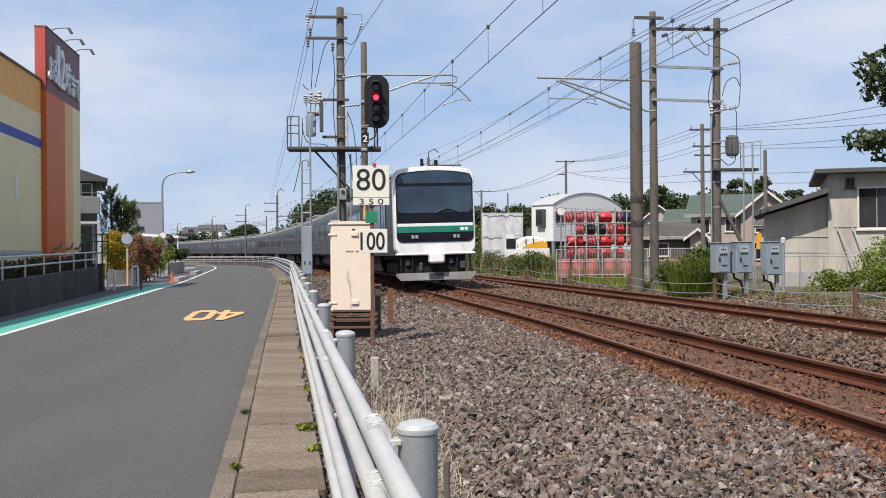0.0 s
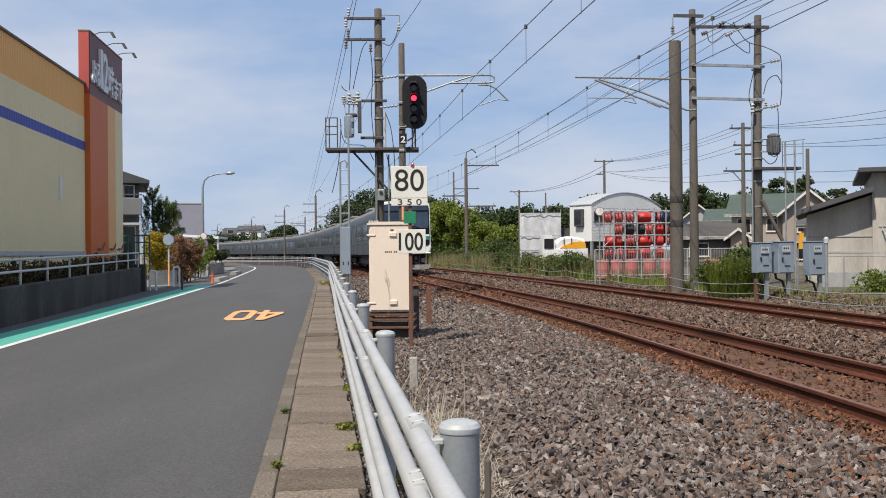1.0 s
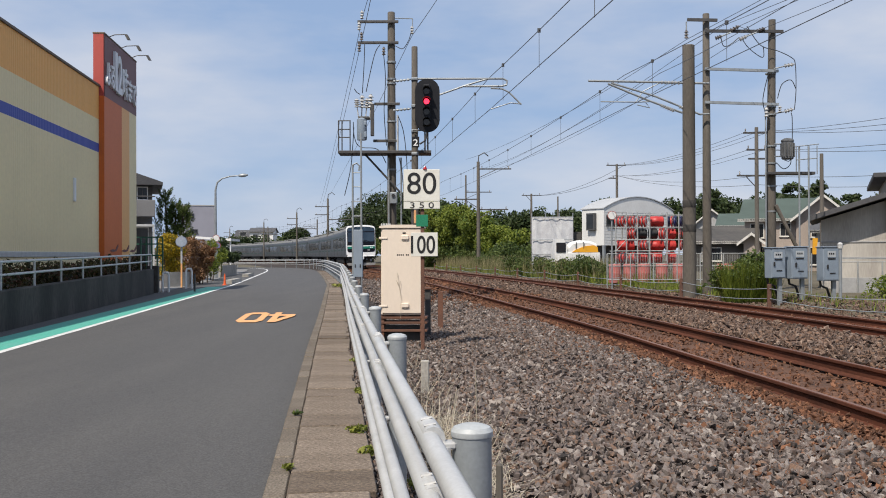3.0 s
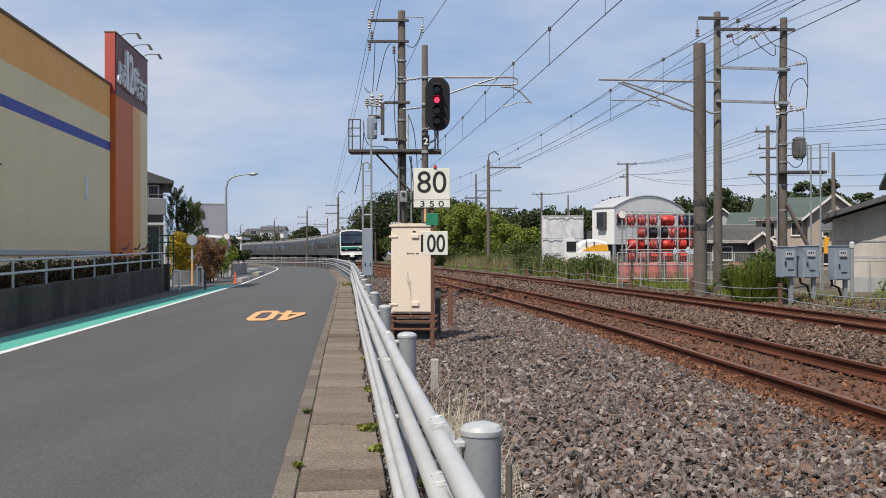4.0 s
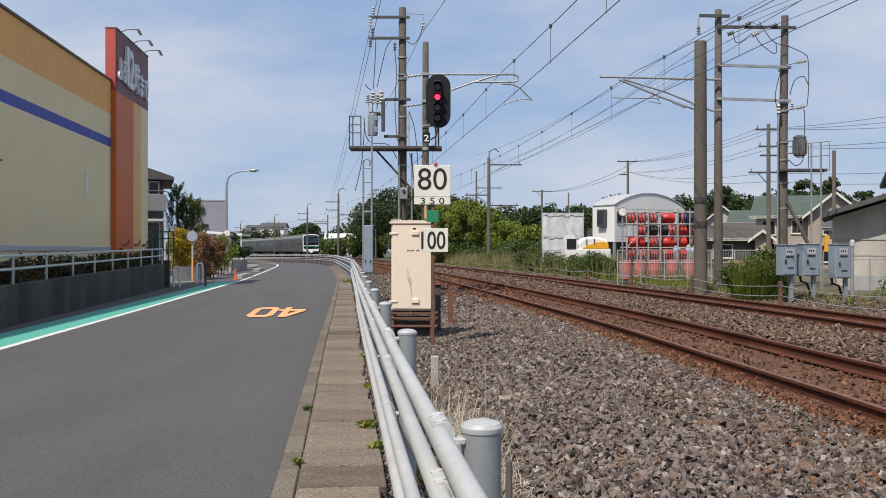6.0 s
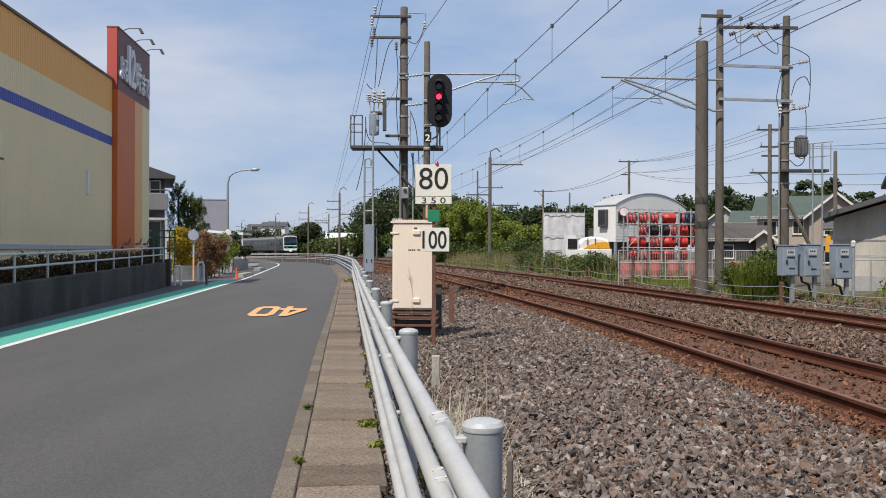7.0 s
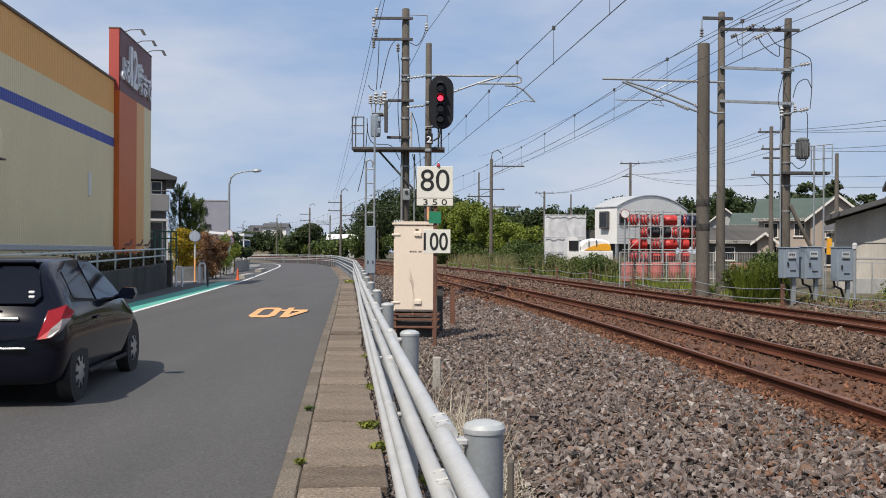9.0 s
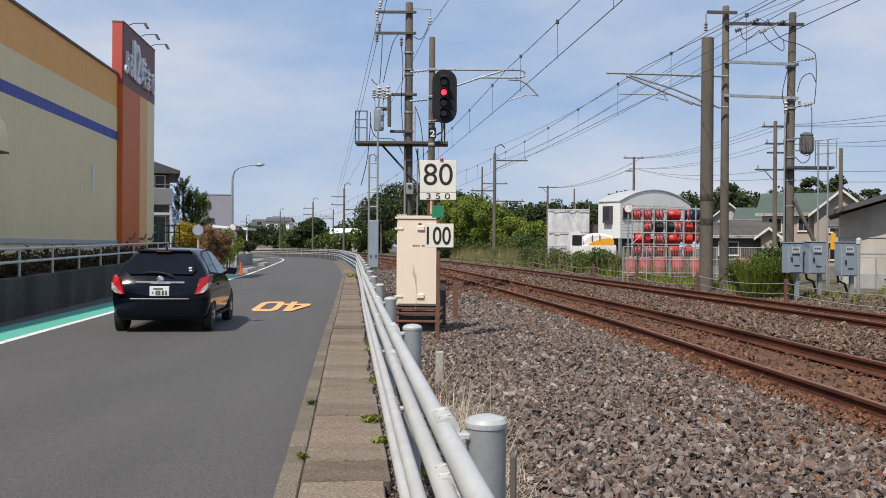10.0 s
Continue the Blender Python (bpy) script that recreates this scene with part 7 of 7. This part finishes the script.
shrub("shrub", "wild green shrub beside the cabinets", blobs_line([(9.007, 29, 0.819), (9.57, 29, 1.075), (9.911, 29, 0.905)], 12, 0.5, 0.15, 31), 8000, 0.05, LEAF_MID, 32)
shrub("shrub", "overgrown weeds and shrubs before the pale house", blobs_line([(13.2, 27.5, 0.4), (15.5, 27, 0.8), (18.5, 26, 1.0)], 16, 0.55, 0.15, 33) + [(15.3, 29, 1.1, 0.5, 0.5, 0.5), (15.7, 29.2, 1.6, 0.5, 0.5, 0.45), (16.2, 29, 1.3, 0.6, 0.5, 0.6)], 13000, 0.045, LEAF_LIGHT, 34)


def feet_strip(o0, o1, y0, y1, zf):
    def place(rng, n):
        s = rng.uniform(TRACK.where(y0), TRACK.where(y1), n)
        o = rng.uniform(o0, o1, n)
        p = np.array([TRACK.at(a, b) for a, b in zip(s, o)])
        p[:, 2] = zf
        return p
    return place


for nm, lb, n, o0, o1, y0, y1, h0, h1, wd, m, sd in (
        ("reeds", "tall dry reeds and grass along the far track", 11000, F + 3.0, F + 6.5, 44, 95, 0.5, 1.55, 0.011, GRASS_DRY, 41),
        ("weeds", "green weeds along the far track", 8000, F + 2.9, F + 6.0, 40, 95, 0.2, 0.8, 0.016, LEAF_LIGHT, 42),
        ("weeds", "short yellowish weeds at the yard fence", 4500, F + 2.9, F + 4.6, 30, 46, 0.1, 0.4, 0.012, LEAF_LIGHT, 43),
        ("weeds", "short weeds under the cabinets", 1800, F + 3.2, F + 5.5, 16, 30, 0.08, 0.35, 0.014, LEAF_LIGHT, 44)):
    tagged(blades(nm, n, feet_strip(o0, o1, y0, y1, 0.1), h0, h1, wd, 0.5, m, sd), lb, "weeds", kind="stuff")
tagged(leaves("bramble", blobs_line([(3.9, 84, 0.8), (4.6, 78, 0.85), (5.6, 68, 0.85), (6.5, 61, 0.8), (7.4, 54, 0.75), (8.2, 48, 0.7), (8.6, 45.5, 0.45)], 70, 0.6, 0.2, 45), 42000, 0.06, LEAF_MID, 46), "tangled green brambles along the far track", "shrubs", kind="stuff")

tagged(leaves("undergrowth", blobs_line([(-3.5, 118, 1.3), (0.8, 101, 1.3), (4.6, 92, 1.2), (7.2, 85, 1.2), (9.0, 80, 1.1)], 44, 1.1, 0.4, 47), 26000, 0.11, LEAF_MID, 48), "dense undergrowth at the foot of the wood", "shrubs", kind="stuff")

tagged(blades("tall_grass", 2200, lambda rg, k: np.c_[rg.uniform(8.8, 10.2, k), rg.uniform(28.3, 29.3, k), np.full(k, 0.1)], 0.5, 1.35, 0.012, 0.7, LEAF_LIGHT, 49), "tall yellow-green grass in the shrub beside the cabinets", "grass", kind="stuff")

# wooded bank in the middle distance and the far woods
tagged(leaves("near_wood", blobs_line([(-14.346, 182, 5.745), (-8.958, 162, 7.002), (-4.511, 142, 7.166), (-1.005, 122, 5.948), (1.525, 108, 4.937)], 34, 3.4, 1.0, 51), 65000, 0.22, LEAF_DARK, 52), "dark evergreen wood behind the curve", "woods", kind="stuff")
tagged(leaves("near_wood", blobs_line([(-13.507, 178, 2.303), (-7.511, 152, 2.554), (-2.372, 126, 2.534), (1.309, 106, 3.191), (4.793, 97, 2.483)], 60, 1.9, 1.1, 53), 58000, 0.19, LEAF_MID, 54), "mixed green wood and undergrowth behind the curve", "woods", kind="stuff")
tagged(leaves("bright_shrubs", blobs_line([(-0.125, 106, 4.126), (1.98, 99, 4.715), (3.8, 95, 4.141), (5.674, 91, 2.694), (7.472, 87, 2.389)], 62, 1.05, 0.95, 55), 70000, 0.105, LEAF_LIGHT, 56), "fresh yellow-green shrubs and bamboo at the wood's edge", "woods", kind="stuff")
tagged(leaves("far_wood", blobs_line([(9.882, 175, 4.967), (17.6, 170, 6.07), (24.847, 165, 6.326), (29.741, 160, 6.935), (40.376, 165, 6.52), (47.624, 160, 7.123), (53.965, 165, 5.938)], 96, 3.3, 0.8, 57), 70000, 0.35, LEAF_DARK, 58), "dark far woods behind the houses", "woods", kind="stuff")
tagged(leaves("far_wood", blobs_line([(52.588, 150, 5.894), (61.412, 150, 5.894), (67.2, 140, 5.935), (71.576, 130, 5.929)], 34, 3.6, 0.9, 59), 34000, 0.26, LEAF_DARK, 60), "dark far woods behind the houses", "woods", kind="stuff")
for x, y, h, sd in ((39.406, 105, 9.414, 61), (40.471, 100, 9.276, 62), (35.365, 120, 9.688, 63), (46.076, 105, 8.302, 67), (23.553, 130, 9.3, 68)):
    tree("pine_tree", "dark pine tree with layered branches behind the houses", x, y, 0, h * 0.85, 0.22, [(0, 0, h - 0.7, 1.0, 1.0, 0.6), (-0.8, 0.3, h - 1.7, 1.5, 1.4, 0.6), (0.8, 0, h - 2.2, 1.6, 1.5, 0.6), (0, 0, h - 3.4, 2.0, 1.8, 0.7), (0.2, 0, h - 4.8, 2.0, 1.8, 0.8)], 2600, 0.26, LEAF_DARK, sd)

# ================= beyond the bend on the road's side =================
lamp = thing("street_lamp", "tall grey street lamp with a curved arm", "street lamp")
Form().path([(-14.792, 66, 0), (-14.792, 66, 4), (-14.792, 66, 6.074), (-14.675, 66, 6.578), (-14.365, 66, 6.85), (-13.821, 66, 7.005), (-13.161, 66, 7.064)], [0.11, 0.09, 0.07, 0.06, 0.055, 0.05, 0.045], 10).ob("pole", GALV, lamp)
Form().path([(-13.239, 66, 7.044), (-13.084, 66, 7.064), (-12.812, 66, 7.083), (-12.579, 66, 7.102)], [0.05, 0.12, 0.13, 0.05], 10).ob("lamp_head", GALV, lamp)
SIGNRED = mat("faded traffic sign red", (0.34, 0.10, 0.09), rough=0.5, scale=3)
SIGNBLUE = mat("faded traffic sign blue", (0.16, 0.17, 0.30), rough=0.5, scale=3)


def round_sign(x, y, z, r, face, rim, label, pole_m=GALV, pole=True):
    t = thing("traffic_sign", label, "traffic sign", pose(x, y, 0), group="traffic signs")
    Form().tube((0, -0.02, z), (0, 0.0, z), r, n=24).ob("disc", rim, t)
    Form().tube((0, -0.03, z), (0, -0.021, z), r * 0.86, n=24).ob("disc_face", face, t)
    if pole:
        Form().tube((0, 0.035, -0.1), (0, 0.035, z + r), 0.03, n=8).ob("pole", pole_m, t)
    return t


round_sign(-14.708, 65.8, 2.77, 0.24, WALL_WHITE, SIGNRED, "round red-rimmed sign on the lamp post")
round_sign(-14.631, 65.8, 2.267, 0.24, SIGNBLUE, SIGNRED, "round blue no-parking sign under it")
round_sign(7.529, 40, 3.194, 0.19, WALL_WHITE, SIGNRED, "round speed sign on a post by the yard")
MIRROR = mat("convex mirror face", (0.55, 0.57, 0.6), (0.5, 0.52, 0.55), rough=0.12, metal=0.9, scale=3, fine=0.03)
cmir = thing("traffic_mirror", "round convex traffic mirror on an orange and white post", "traffic mirror", pose(-12.192, 47, 0, 0, 0, 12))
Form().tube((0, -0.05, 2.261), (0, 0.05, 2.261), 0.28, n=24).ob("rim", GALV, cmir)
Form().tube((0, -0.07, 2.261), (0, -0.051, 2.261), 0.25, n=24).ob("mirror_face", MIRROR, cmir)
Form().tube((0, 0.09, -0.1), (0, 0.09, 1.2), 0.045, n=8).ob("post_foot", PAINT_ORANGE, cmir)
Form().tube((0, 0.09, 1.2), (0, 0.09, 2.565), 0.045, n=8).ob("post_top", PIPE, cmir)
for px, d, hgt in ((-11.477, 41.6, 0.85), (-11.581, 46, 0.95)):
    t = thing("hoop_bollard", "white-painted steel hoop barrier on the pavement", "bollard", pose(px, d, 0, 0, 0, 20), group="hoop bollards")
    Form().path([(-0.13, 0, -0.1), (-0.13, 0, hgt - 0.12), (-0.09, 0, hgt), (0.09, 0, hgt), (0.13, 0, hgt - 0.12), (0.13, 0, -0.1)], 0.05, 8).ob("hoop", WALL_WHITE, t)
t = thing("pole_stub", "dark short post at the pavement corner", "post", pose(-10.327, 42, 0))
Form().tube((0, 0, -0.1), (0, 0, 0.78), 0.045, n=8).ob("post_body", DARKSTEEL, t)
CONE = mat("orange cone plastic", (0.75, 0.12, 0.03), rough=0.5, scale=3)
t = thing("traffic_cone", "orange road cone post on the kerb", "traffic cone", pose(-10.95, 51, 0))
Form().lathe(0, 0, [(0.15, 0.0), (0.15, 0.04), (0.07, 0.05), (0.05, 0.3), (0.035, 0.6), (0.02, 0.62)], 12).ob("cone_body", CONE, t)
for i, (px0, d0, px1, d1) in enumerate(((-11.224, 53, -11.668, 58), (-13.547, 70, -14.261, 76))):
    t = thing("kerb_block", "raised concrete kerb block at the pavement edge", "kerb")
    v = Vector((px1 - px0, d1 - d0, 0)).normalized()
    nrm = Vector((-v.y, v.x, 0)) * 0.25
    a, b = Vector((px0, d0, 0)), Vector((px1, d1, 0))
    Form().loft([[a - nrm, b - nrm, b + nrm, a + nrm], [p + Vector((0, 0, 0.22)) for p in (a - nrm * .8, b - nrm * .8, b + nrm * .8, a + nrm * .8)]]).ob("block", CONCRETE, t)

hs = thing("balcony_house", "two-storey grey house with a balcony and dark roof", "house", pose(-18.56, 58, 0, 0, 0, 17))
Form().box(-6, 0, 0, 1.7, 8, 5.766).ob("wall", WALL_DIM, hs)
Form().prism([(-6.5, 5.835), (2.3, 5.835), (2.3, 6.005), (0.0, 6.79), (-6.5, 6.79)], "y", -0.8, 8.5).ob("roof", ROOF_DARK, hs)
Form().box(-4, -1.1, 3.924, 1.85, 0.0, 4.914, 0.03).ob("balcony", WALL_DIM, hs, "grey balcony parapet")
Form().tube((-4, -1.05, 5.118), (1.85, -1.05, 5.118), 0.04, n=6).ob("balcony_rail", DARKSTEEL, hs)
# no recess is modelled: its shade is a dark panel on the wall
Form().box(-4, -0.02, 4.914, 1.68, 0.01, 5.766).ob("upper_storey", WALL_BROWN, hs, "dark brown panel standing for the shaded upper-storey recess")
for x in (0.3, 1.0):
    window(hs, x - 0.2, 4.948, x + 0.45, 5.766, 0.0, frame_mat=WALL_WHITE)
window(hs, -0.2, 0.5, 1.5, 3.31, 0.0, frame_mat=PIPE)
Form().box(-1.2, -1.4, 3.31, 1.8, 0.0, 3.446, 0.01).ob("porch_roof", PIPE, hs)
for x in (0.0, 1.75):
    Form().box(x - 0.05, -1.4, 0, x + 0.05, -1.3, 3.378).ob("porch_post", PIPE, hs)
GREENMESH = mat("green fence enamel", (0.02, 0.10, 0.06), (0.015, 0.08, 0.05), rough=0.6, scale=3)
gf = thing("green_fence", "green mesh fence beside the store", "fence")
for i in range(6):
    xx = -13.695 + i * 0.25
    Form().box(xx - 0.03, 44.6, 0, xx + 0.03, 44.66, 2.436).ob("fence_post", GREENMESH, gf)
for z in (2.436, 2.121, 1.596):
    Form().box(-13.695, 44.62, z - 0.03, -13.695 + 1.25, 44.66, z + 0.03).ob("fence_rail", GREENMESH, gf)

gb = thing("grey_block", "plain pale grey apartment block", "building", pose(-28.9, 111.5, 0, 0, 0, 14))
bw = 3.75
Form().prism([(0, 0), (bw, 0), (bw, 7.368), (0, 7.368)], "y", 0, 6).ob("wall", WALL_LILAC, gb)
Form().box(-0.05, -0.05, 7.368, bw + 0.05, 6.05, 7.368 + 0.12).ob("roof_edge", WALL_GREY, gb)
for x0, py0, py1 in ((0.5, 5.9, 6.5), (0.9, 4.2, 4.65)):
    window(gb, x0, py0, x0 + 0.9, py1, 0.0, frame_mat=ROOF_DARK)
cp = thing("canopy", "long white flat canopy on slim posts", "canopy", pose(-21.1, 85, 0))
Form().prism([(0, 3.32), (-17.7--21.1, 3.07), (-17.7--21.1, 2.87), (0, 3.12)], "y", 0, 4).ob("canopy_roof", WALL_WHITE, cp)
for x in (0.2, -17.8--21.1):
    Form().tube((x, 0.3, 0), (x, 0.3, 3.12), 0.06, n=8).ob("canopy_post", WALL_WHITE, cp)

def conifer(label, x, y, lobes, n, seed):
    """An upright conifer: feathery rising shoots set with needles; lobes: x, y, foot z, top z, radius."""
    t = thing("pine_tree", label, "tree", pose(x, y, 0))
    rg = np.random.default_rng(seed)
    f = Form()
    cs, aa, bb = [], [], []
    for lx, ly, z0, z1, r in lobes:
        f.path([(0, 0, -0.2), (lx * 0.6, ly * 0.6, z0 * 0.8), (lx, ly, z1 - 0.4)], [0.14, 0.1, 0.03], 7)
        for k in range(n):
            u = rg.random() ** 0.8
            an = rg.uniform(0, 2 * math.pi)
            rr = r * (1 - u * 0.75) * rg.uniform(0.35, 1.0)
            foot = np.array((lx + 0.55 * rr * math.cos(an), ly + 0.55 * rr * math.sin(an), z0 + (z1 - z0) * u * 0.82))
            ln = rg.uniform(0.45, 0.95) * (1 - 0.3 * u)
            d = np.array((math.cos(an) * 0.6, math.sin(an) * 0.6, 1.0))
            d /= np.linalg.norm(d)
            m = 46
            w = rg.random((m, 1))
            side = rg.normal(size=(m, 3))
            side -= (side @ d)[:, None] * d
            side /= np.linalg.norm(side, axis=1)[:, None]
            nd = side * 0.75 + d * 0.65
            half = 0.085 * (1.15 - 0.6 * w) * rg.uniform(0.7, 1.2, (m, 1))
            cs.append(foot + d * ln * w + nd * half)
            bb.append(nd * half)
            aa.append(np.cross(nd, rg.normal(size=(m, 3))) * 0.012)
    f.ob("trunk", BARK, t)
    quads("crown", np.concatenate(cs), np.concatenate(aa), np.concatenate(bb), LEAF_MID, t)
    return t


conifer("dark green upright pine tree with rising feathery shoots", -16.3, 60, [(-0.25, 0, 2.2, 6.1, 1.25), (0.35, 0.3, 2.0, 5.3, 1.1), (0.9, 0, 2.0, 4.95, 1.1)], 135, 71)
shrub("shrub", "shrub covered in yellow blossom over a low wall", [(-13.588, 50, 2.3, 0.6, 0.55, 0.55), (-13.605, 49, 1.8, 0.5, 0.5, 0.6), (-13.265, 50, 1.9, 0.5, 0.5, 0.6), (-13.5, 50, 1.4, 0.7, 0.6, 0.6), (-13.511, 49.5, 0.8, 0.7, 0.5, 0.5)], 9500, 0.05, LEAF_YELLOW, 72)
LEAF_BRONZE = leaf_mat("bronze leaves", (0.10, 0.045, 0.022), (0.34, 0.19, 0.09), 2)
shrub("shrub", "reddish-brown bush over a low wall", [(-13.219, 53, 2.1, 0.65, 0.6, 0.6), (-12.992, 54, 1.9, 0.65, 0.6, 0.6), (-13.214, 52, 1.5, 0.6, 0.6, 0.6), (-12.833, 54, 1.3, 0.6, 0.6, 0.5), (-13.045, 56, 1.7, 0.5, 0.5, 0.5), (-13.281, 53, 0.8, 0.7, 0.6, 0.6), (-13.024, 54, 0.7, 0.7, 0.6, 0.6), (-12.9, 52.5, 0.45, 0.6, 0.5, 0.45)], 16000, 0.05, LEAF_BRONZE, 73)
shrub("shrub", "green and yellow bush beside the lamp post", [(-14.224, 62, 2.1, 0.55, 0.5, 0.6), (-13.624, 60, 1.0, 0.5, 0.5, 0.5), (-14.442, 66, 1.5, 0.6, 0.5, 0.6), (-13.994, 61, 0.7, 0.5, 0.5, 0.5)], 3600, 0.06, LEAF_LIGHT, 74)
shrub("shrub", "dark palm-like shrub in a low walled bed", [(-15.755, 72, 2.0, 0.7, 0.6, 0.8), (-16.094, 76, 1.5, 0.8, 0.6, 0.5), (-16.059, 78, 1.4, 0.7, 0.6, 0.5)], 2000, 0.12, LEAF_DARK, 75)
lw = thing("garden_wall", "low pale stone garden wall along the pavement", "wall", kind="structure")
Form().loft([[(-13.384, 48, z), (-12.452, 49, z), (-12.452 + 0.1, 49.2, z), (-13.384, 48.25, z)] for z in (-0.1, 0.75)]).ob("wall_piece", CONCRETE, lw)
Form().loft([[(-15.276, 70, z), (-16.188, 80, z), (-16.188 - 0.2, 80.3, z), (-15.276 - 0.25, 70.3, z)] for z in (-0.1, 0.85)]).ob("wall_piece", CONCRETE, lw)

# far side of the curve: trees, low houses on a rise
rise = Form().loft([[(-75, 270, -0.2), (-40, 275, -0.2), (-40, 320, -0.2), (-75, 320, -0.2)], [(-70, 283, 4.6), (-45, 283, 3.6), (-45, 315, 3.6), (-70, 315, 4.6)]]).ob("low_rise", SOIL)
tagged(rise, "low grassy rise under the far houses", "ground", kind="structure")
tagged(leaves("far_shrubs", blobs_line([(-55.328, 262, 4.036), (-50.705, 262, 4.19), (-45.311, 262, 3.265), (-41.584, 258, 2.329)], 16, 2.8, 0.6, 86), 7000, 0.4, LEAF_DARK, 87), "dark trees below the far houses", "woods", kind="stuff")
tree("broadleaf_tree", "round dark evergreen tree beyond the curve", -30.859, 215, 0, 5.5, 0.35, [(0, 0, 5.0, 3.6, 3.0, 2.6), (-3.0, 0, 3.6, 2.6, 2.4, 2.0), (3.0, 0, 3.4, 2.7, 2.3, 2.0), (0.3, 0, 6.6, 1.8, 1.8, 1.0)], 11000, 0.3, LEAF_DARK, 81)
tagged(leaves("far_shrubs", blobs_line([(-42, 285, 2.0), (-40.929, 245, 1.714), (-30.859, 215, 1.949), (-21.112, 185, 2.332), (-13.976, 165, 2.638)], 34, 2.2, 0.5, 82), 12000, 0.32, LEAF_MID, 83), "green shrubs beyond the curve of the track", "shrubs", kind="stuff")
tagged(leaves("far_wood", blobs_line([(-78.424, 330, 4.094), (-66.776, 330, 4.676), (-56.8, 340, 3.77), (-34.635, 320, 3.641), (-18.965, 260, 4.017)], 30, 5.0, 0.8, 84), 12000, 0.6, LEAF_DARK, 85), "far dark woods at the horizon", "woods", kind="stuff")
gable_house("house", "far house with a dark hipped roof", -60.706, 300, 0, 9, 8, 3.2, 1.8, WALL_WHITE, ROOF_DARK, ((1, 2.5, 3, 4.5),), over=0.8, base=4.5)
gable_house("house", "far white house with a flat gable", -54.759, 290, 0, 7, 8, 5.2, 1.2, WALL_WHITE, ROOF_GREY, ((1, 2.5, 2.5, 4.5), (4, 2.5, 6, 4.5)), base=3.5)
gable_house("shed", "low white-roofed shed beyond the curve", -24.235, 200, 0, 6, 8, 3.6, 1.2, WALL_GREY, WALL_WHITE, (), over=0.5)

# ================= dry grass and weeds by the guard rail =================
WEED = leaf_mat("yellow-green weed leaves", (0.10, 0.13, 0.02), (0.32, 0.33, 0.07), 4)


def tuft(name, label, x, y, z, n, h0, h1, spread, width, lean, m, seed):
    t = thing(name, label, "weed", pose(x, y, z), group="weeds by the guard rail")

    def place(rng, k):
        return np.c_[rng.normal(size=k) * spread, rng.normal(size=k) * spread, np.zeros(k)]
    blades("blade", n, place, h0, h1, width, lean, m, seed, t)
    return t


for i, (x, y, n, h0, h1, sp) in enumerate(((0.131, 7.2, 60, 0.2, 0.62, 0.10), (0.027, 7.6, 50, 0.2, 0.55, 0.12), (0.224, 6.8, 40, 0.2, 0.5, 0.10), (-0.074, 9.0, 45, 0.2, 0.6, 0.14), (-0.21, 10.5, 40, 0.2, 0.5, 0.15), (0.369, 3.9, 45, 0.05, 0.25, 0.12), (0.327, 4.6, 40, 0.08, 0.3, 0.14), (-0.375, 13, 40, 0.2, 0.5, 0.2))):
    tuft("dry_weeds", "bundle of dead straw-coloured weed stalks in the ballast", x, y, -0.03, int(n * 1.1), h0, h1, sp * 1.3, 0.0026, 1.7, STRAW, 100 + i)


def litter(rng, k):
    y = rng.uniform(3.0, 9.0, k)
    return np.c_[0.62 - 0.075 * y + np.abs(rng.normal(size=k)) * 0.2 - 0.05, y, np.full(k, 0.03)]


tagged(blades("straw_litter", 3600, litter, 0.02, 0.1, 0.003, 5.0, STRAW, 140), "dead straw strewn at the foot of the ballast", "weed", kind="stuff")
for k, (x, y, h) in enumerate(((0.326, 6.6, 0.78), (0.156, 7.0, 0.6), (0.071, 7.5, 0.55))):
    f = Form().path([(x - 0.05, y, -0.05), (x - 0.02, y, h * 0.5), (x + 0.05 * (k - 0.5), y, h)], 0.0035, 4)
    tagged(f.ob("dry_stalk", STRAW), "tall thin dead stalk in the ballast", "weed", group="weeds by the guard rail")
for i, (x, y, n, s_, m) in enumerate(((-0.63, 8.3, 150, 0.075, WEED), (-0.797, 10.7, 90, 0.06, WEED), (-0.091, 6.4, 120, 0.08, WEED), (-4.492, 46, 260, 0.25, WEED), (-1.016, 6.85, 70, 0.03, WEED), (-1.286, 9.2, 60, 0.03, LEAF_MID), (-0.491, 7.4, 120, 0.06, WEED), (-1.08, 13.8, 110, 0.08, WEED))):
    t = thing("green_weed", "small green weed growing from a joint of the slabs", "weed", group="weeds by the guard rail")
    leaves("foliage", [(x, y, 0.07, s_ * 1.3, s_, s_ * 0.55)], n, 0.022 if s_ < 0.15 else 0.04, m, 120 + i, t)



# ================= what moves =================
def motions():
    for i, c in enumerate(TRAIN):
        walk(c, [(t, car_pose(TRACK.where(d) + 20.0 * i)) for t, d in RUN])
    walk(CAR, [(t, car_at(t)) for t in (0, 2, 4, 6, 7, 8, 8.5, 9, 9.5, 10)])


motions()
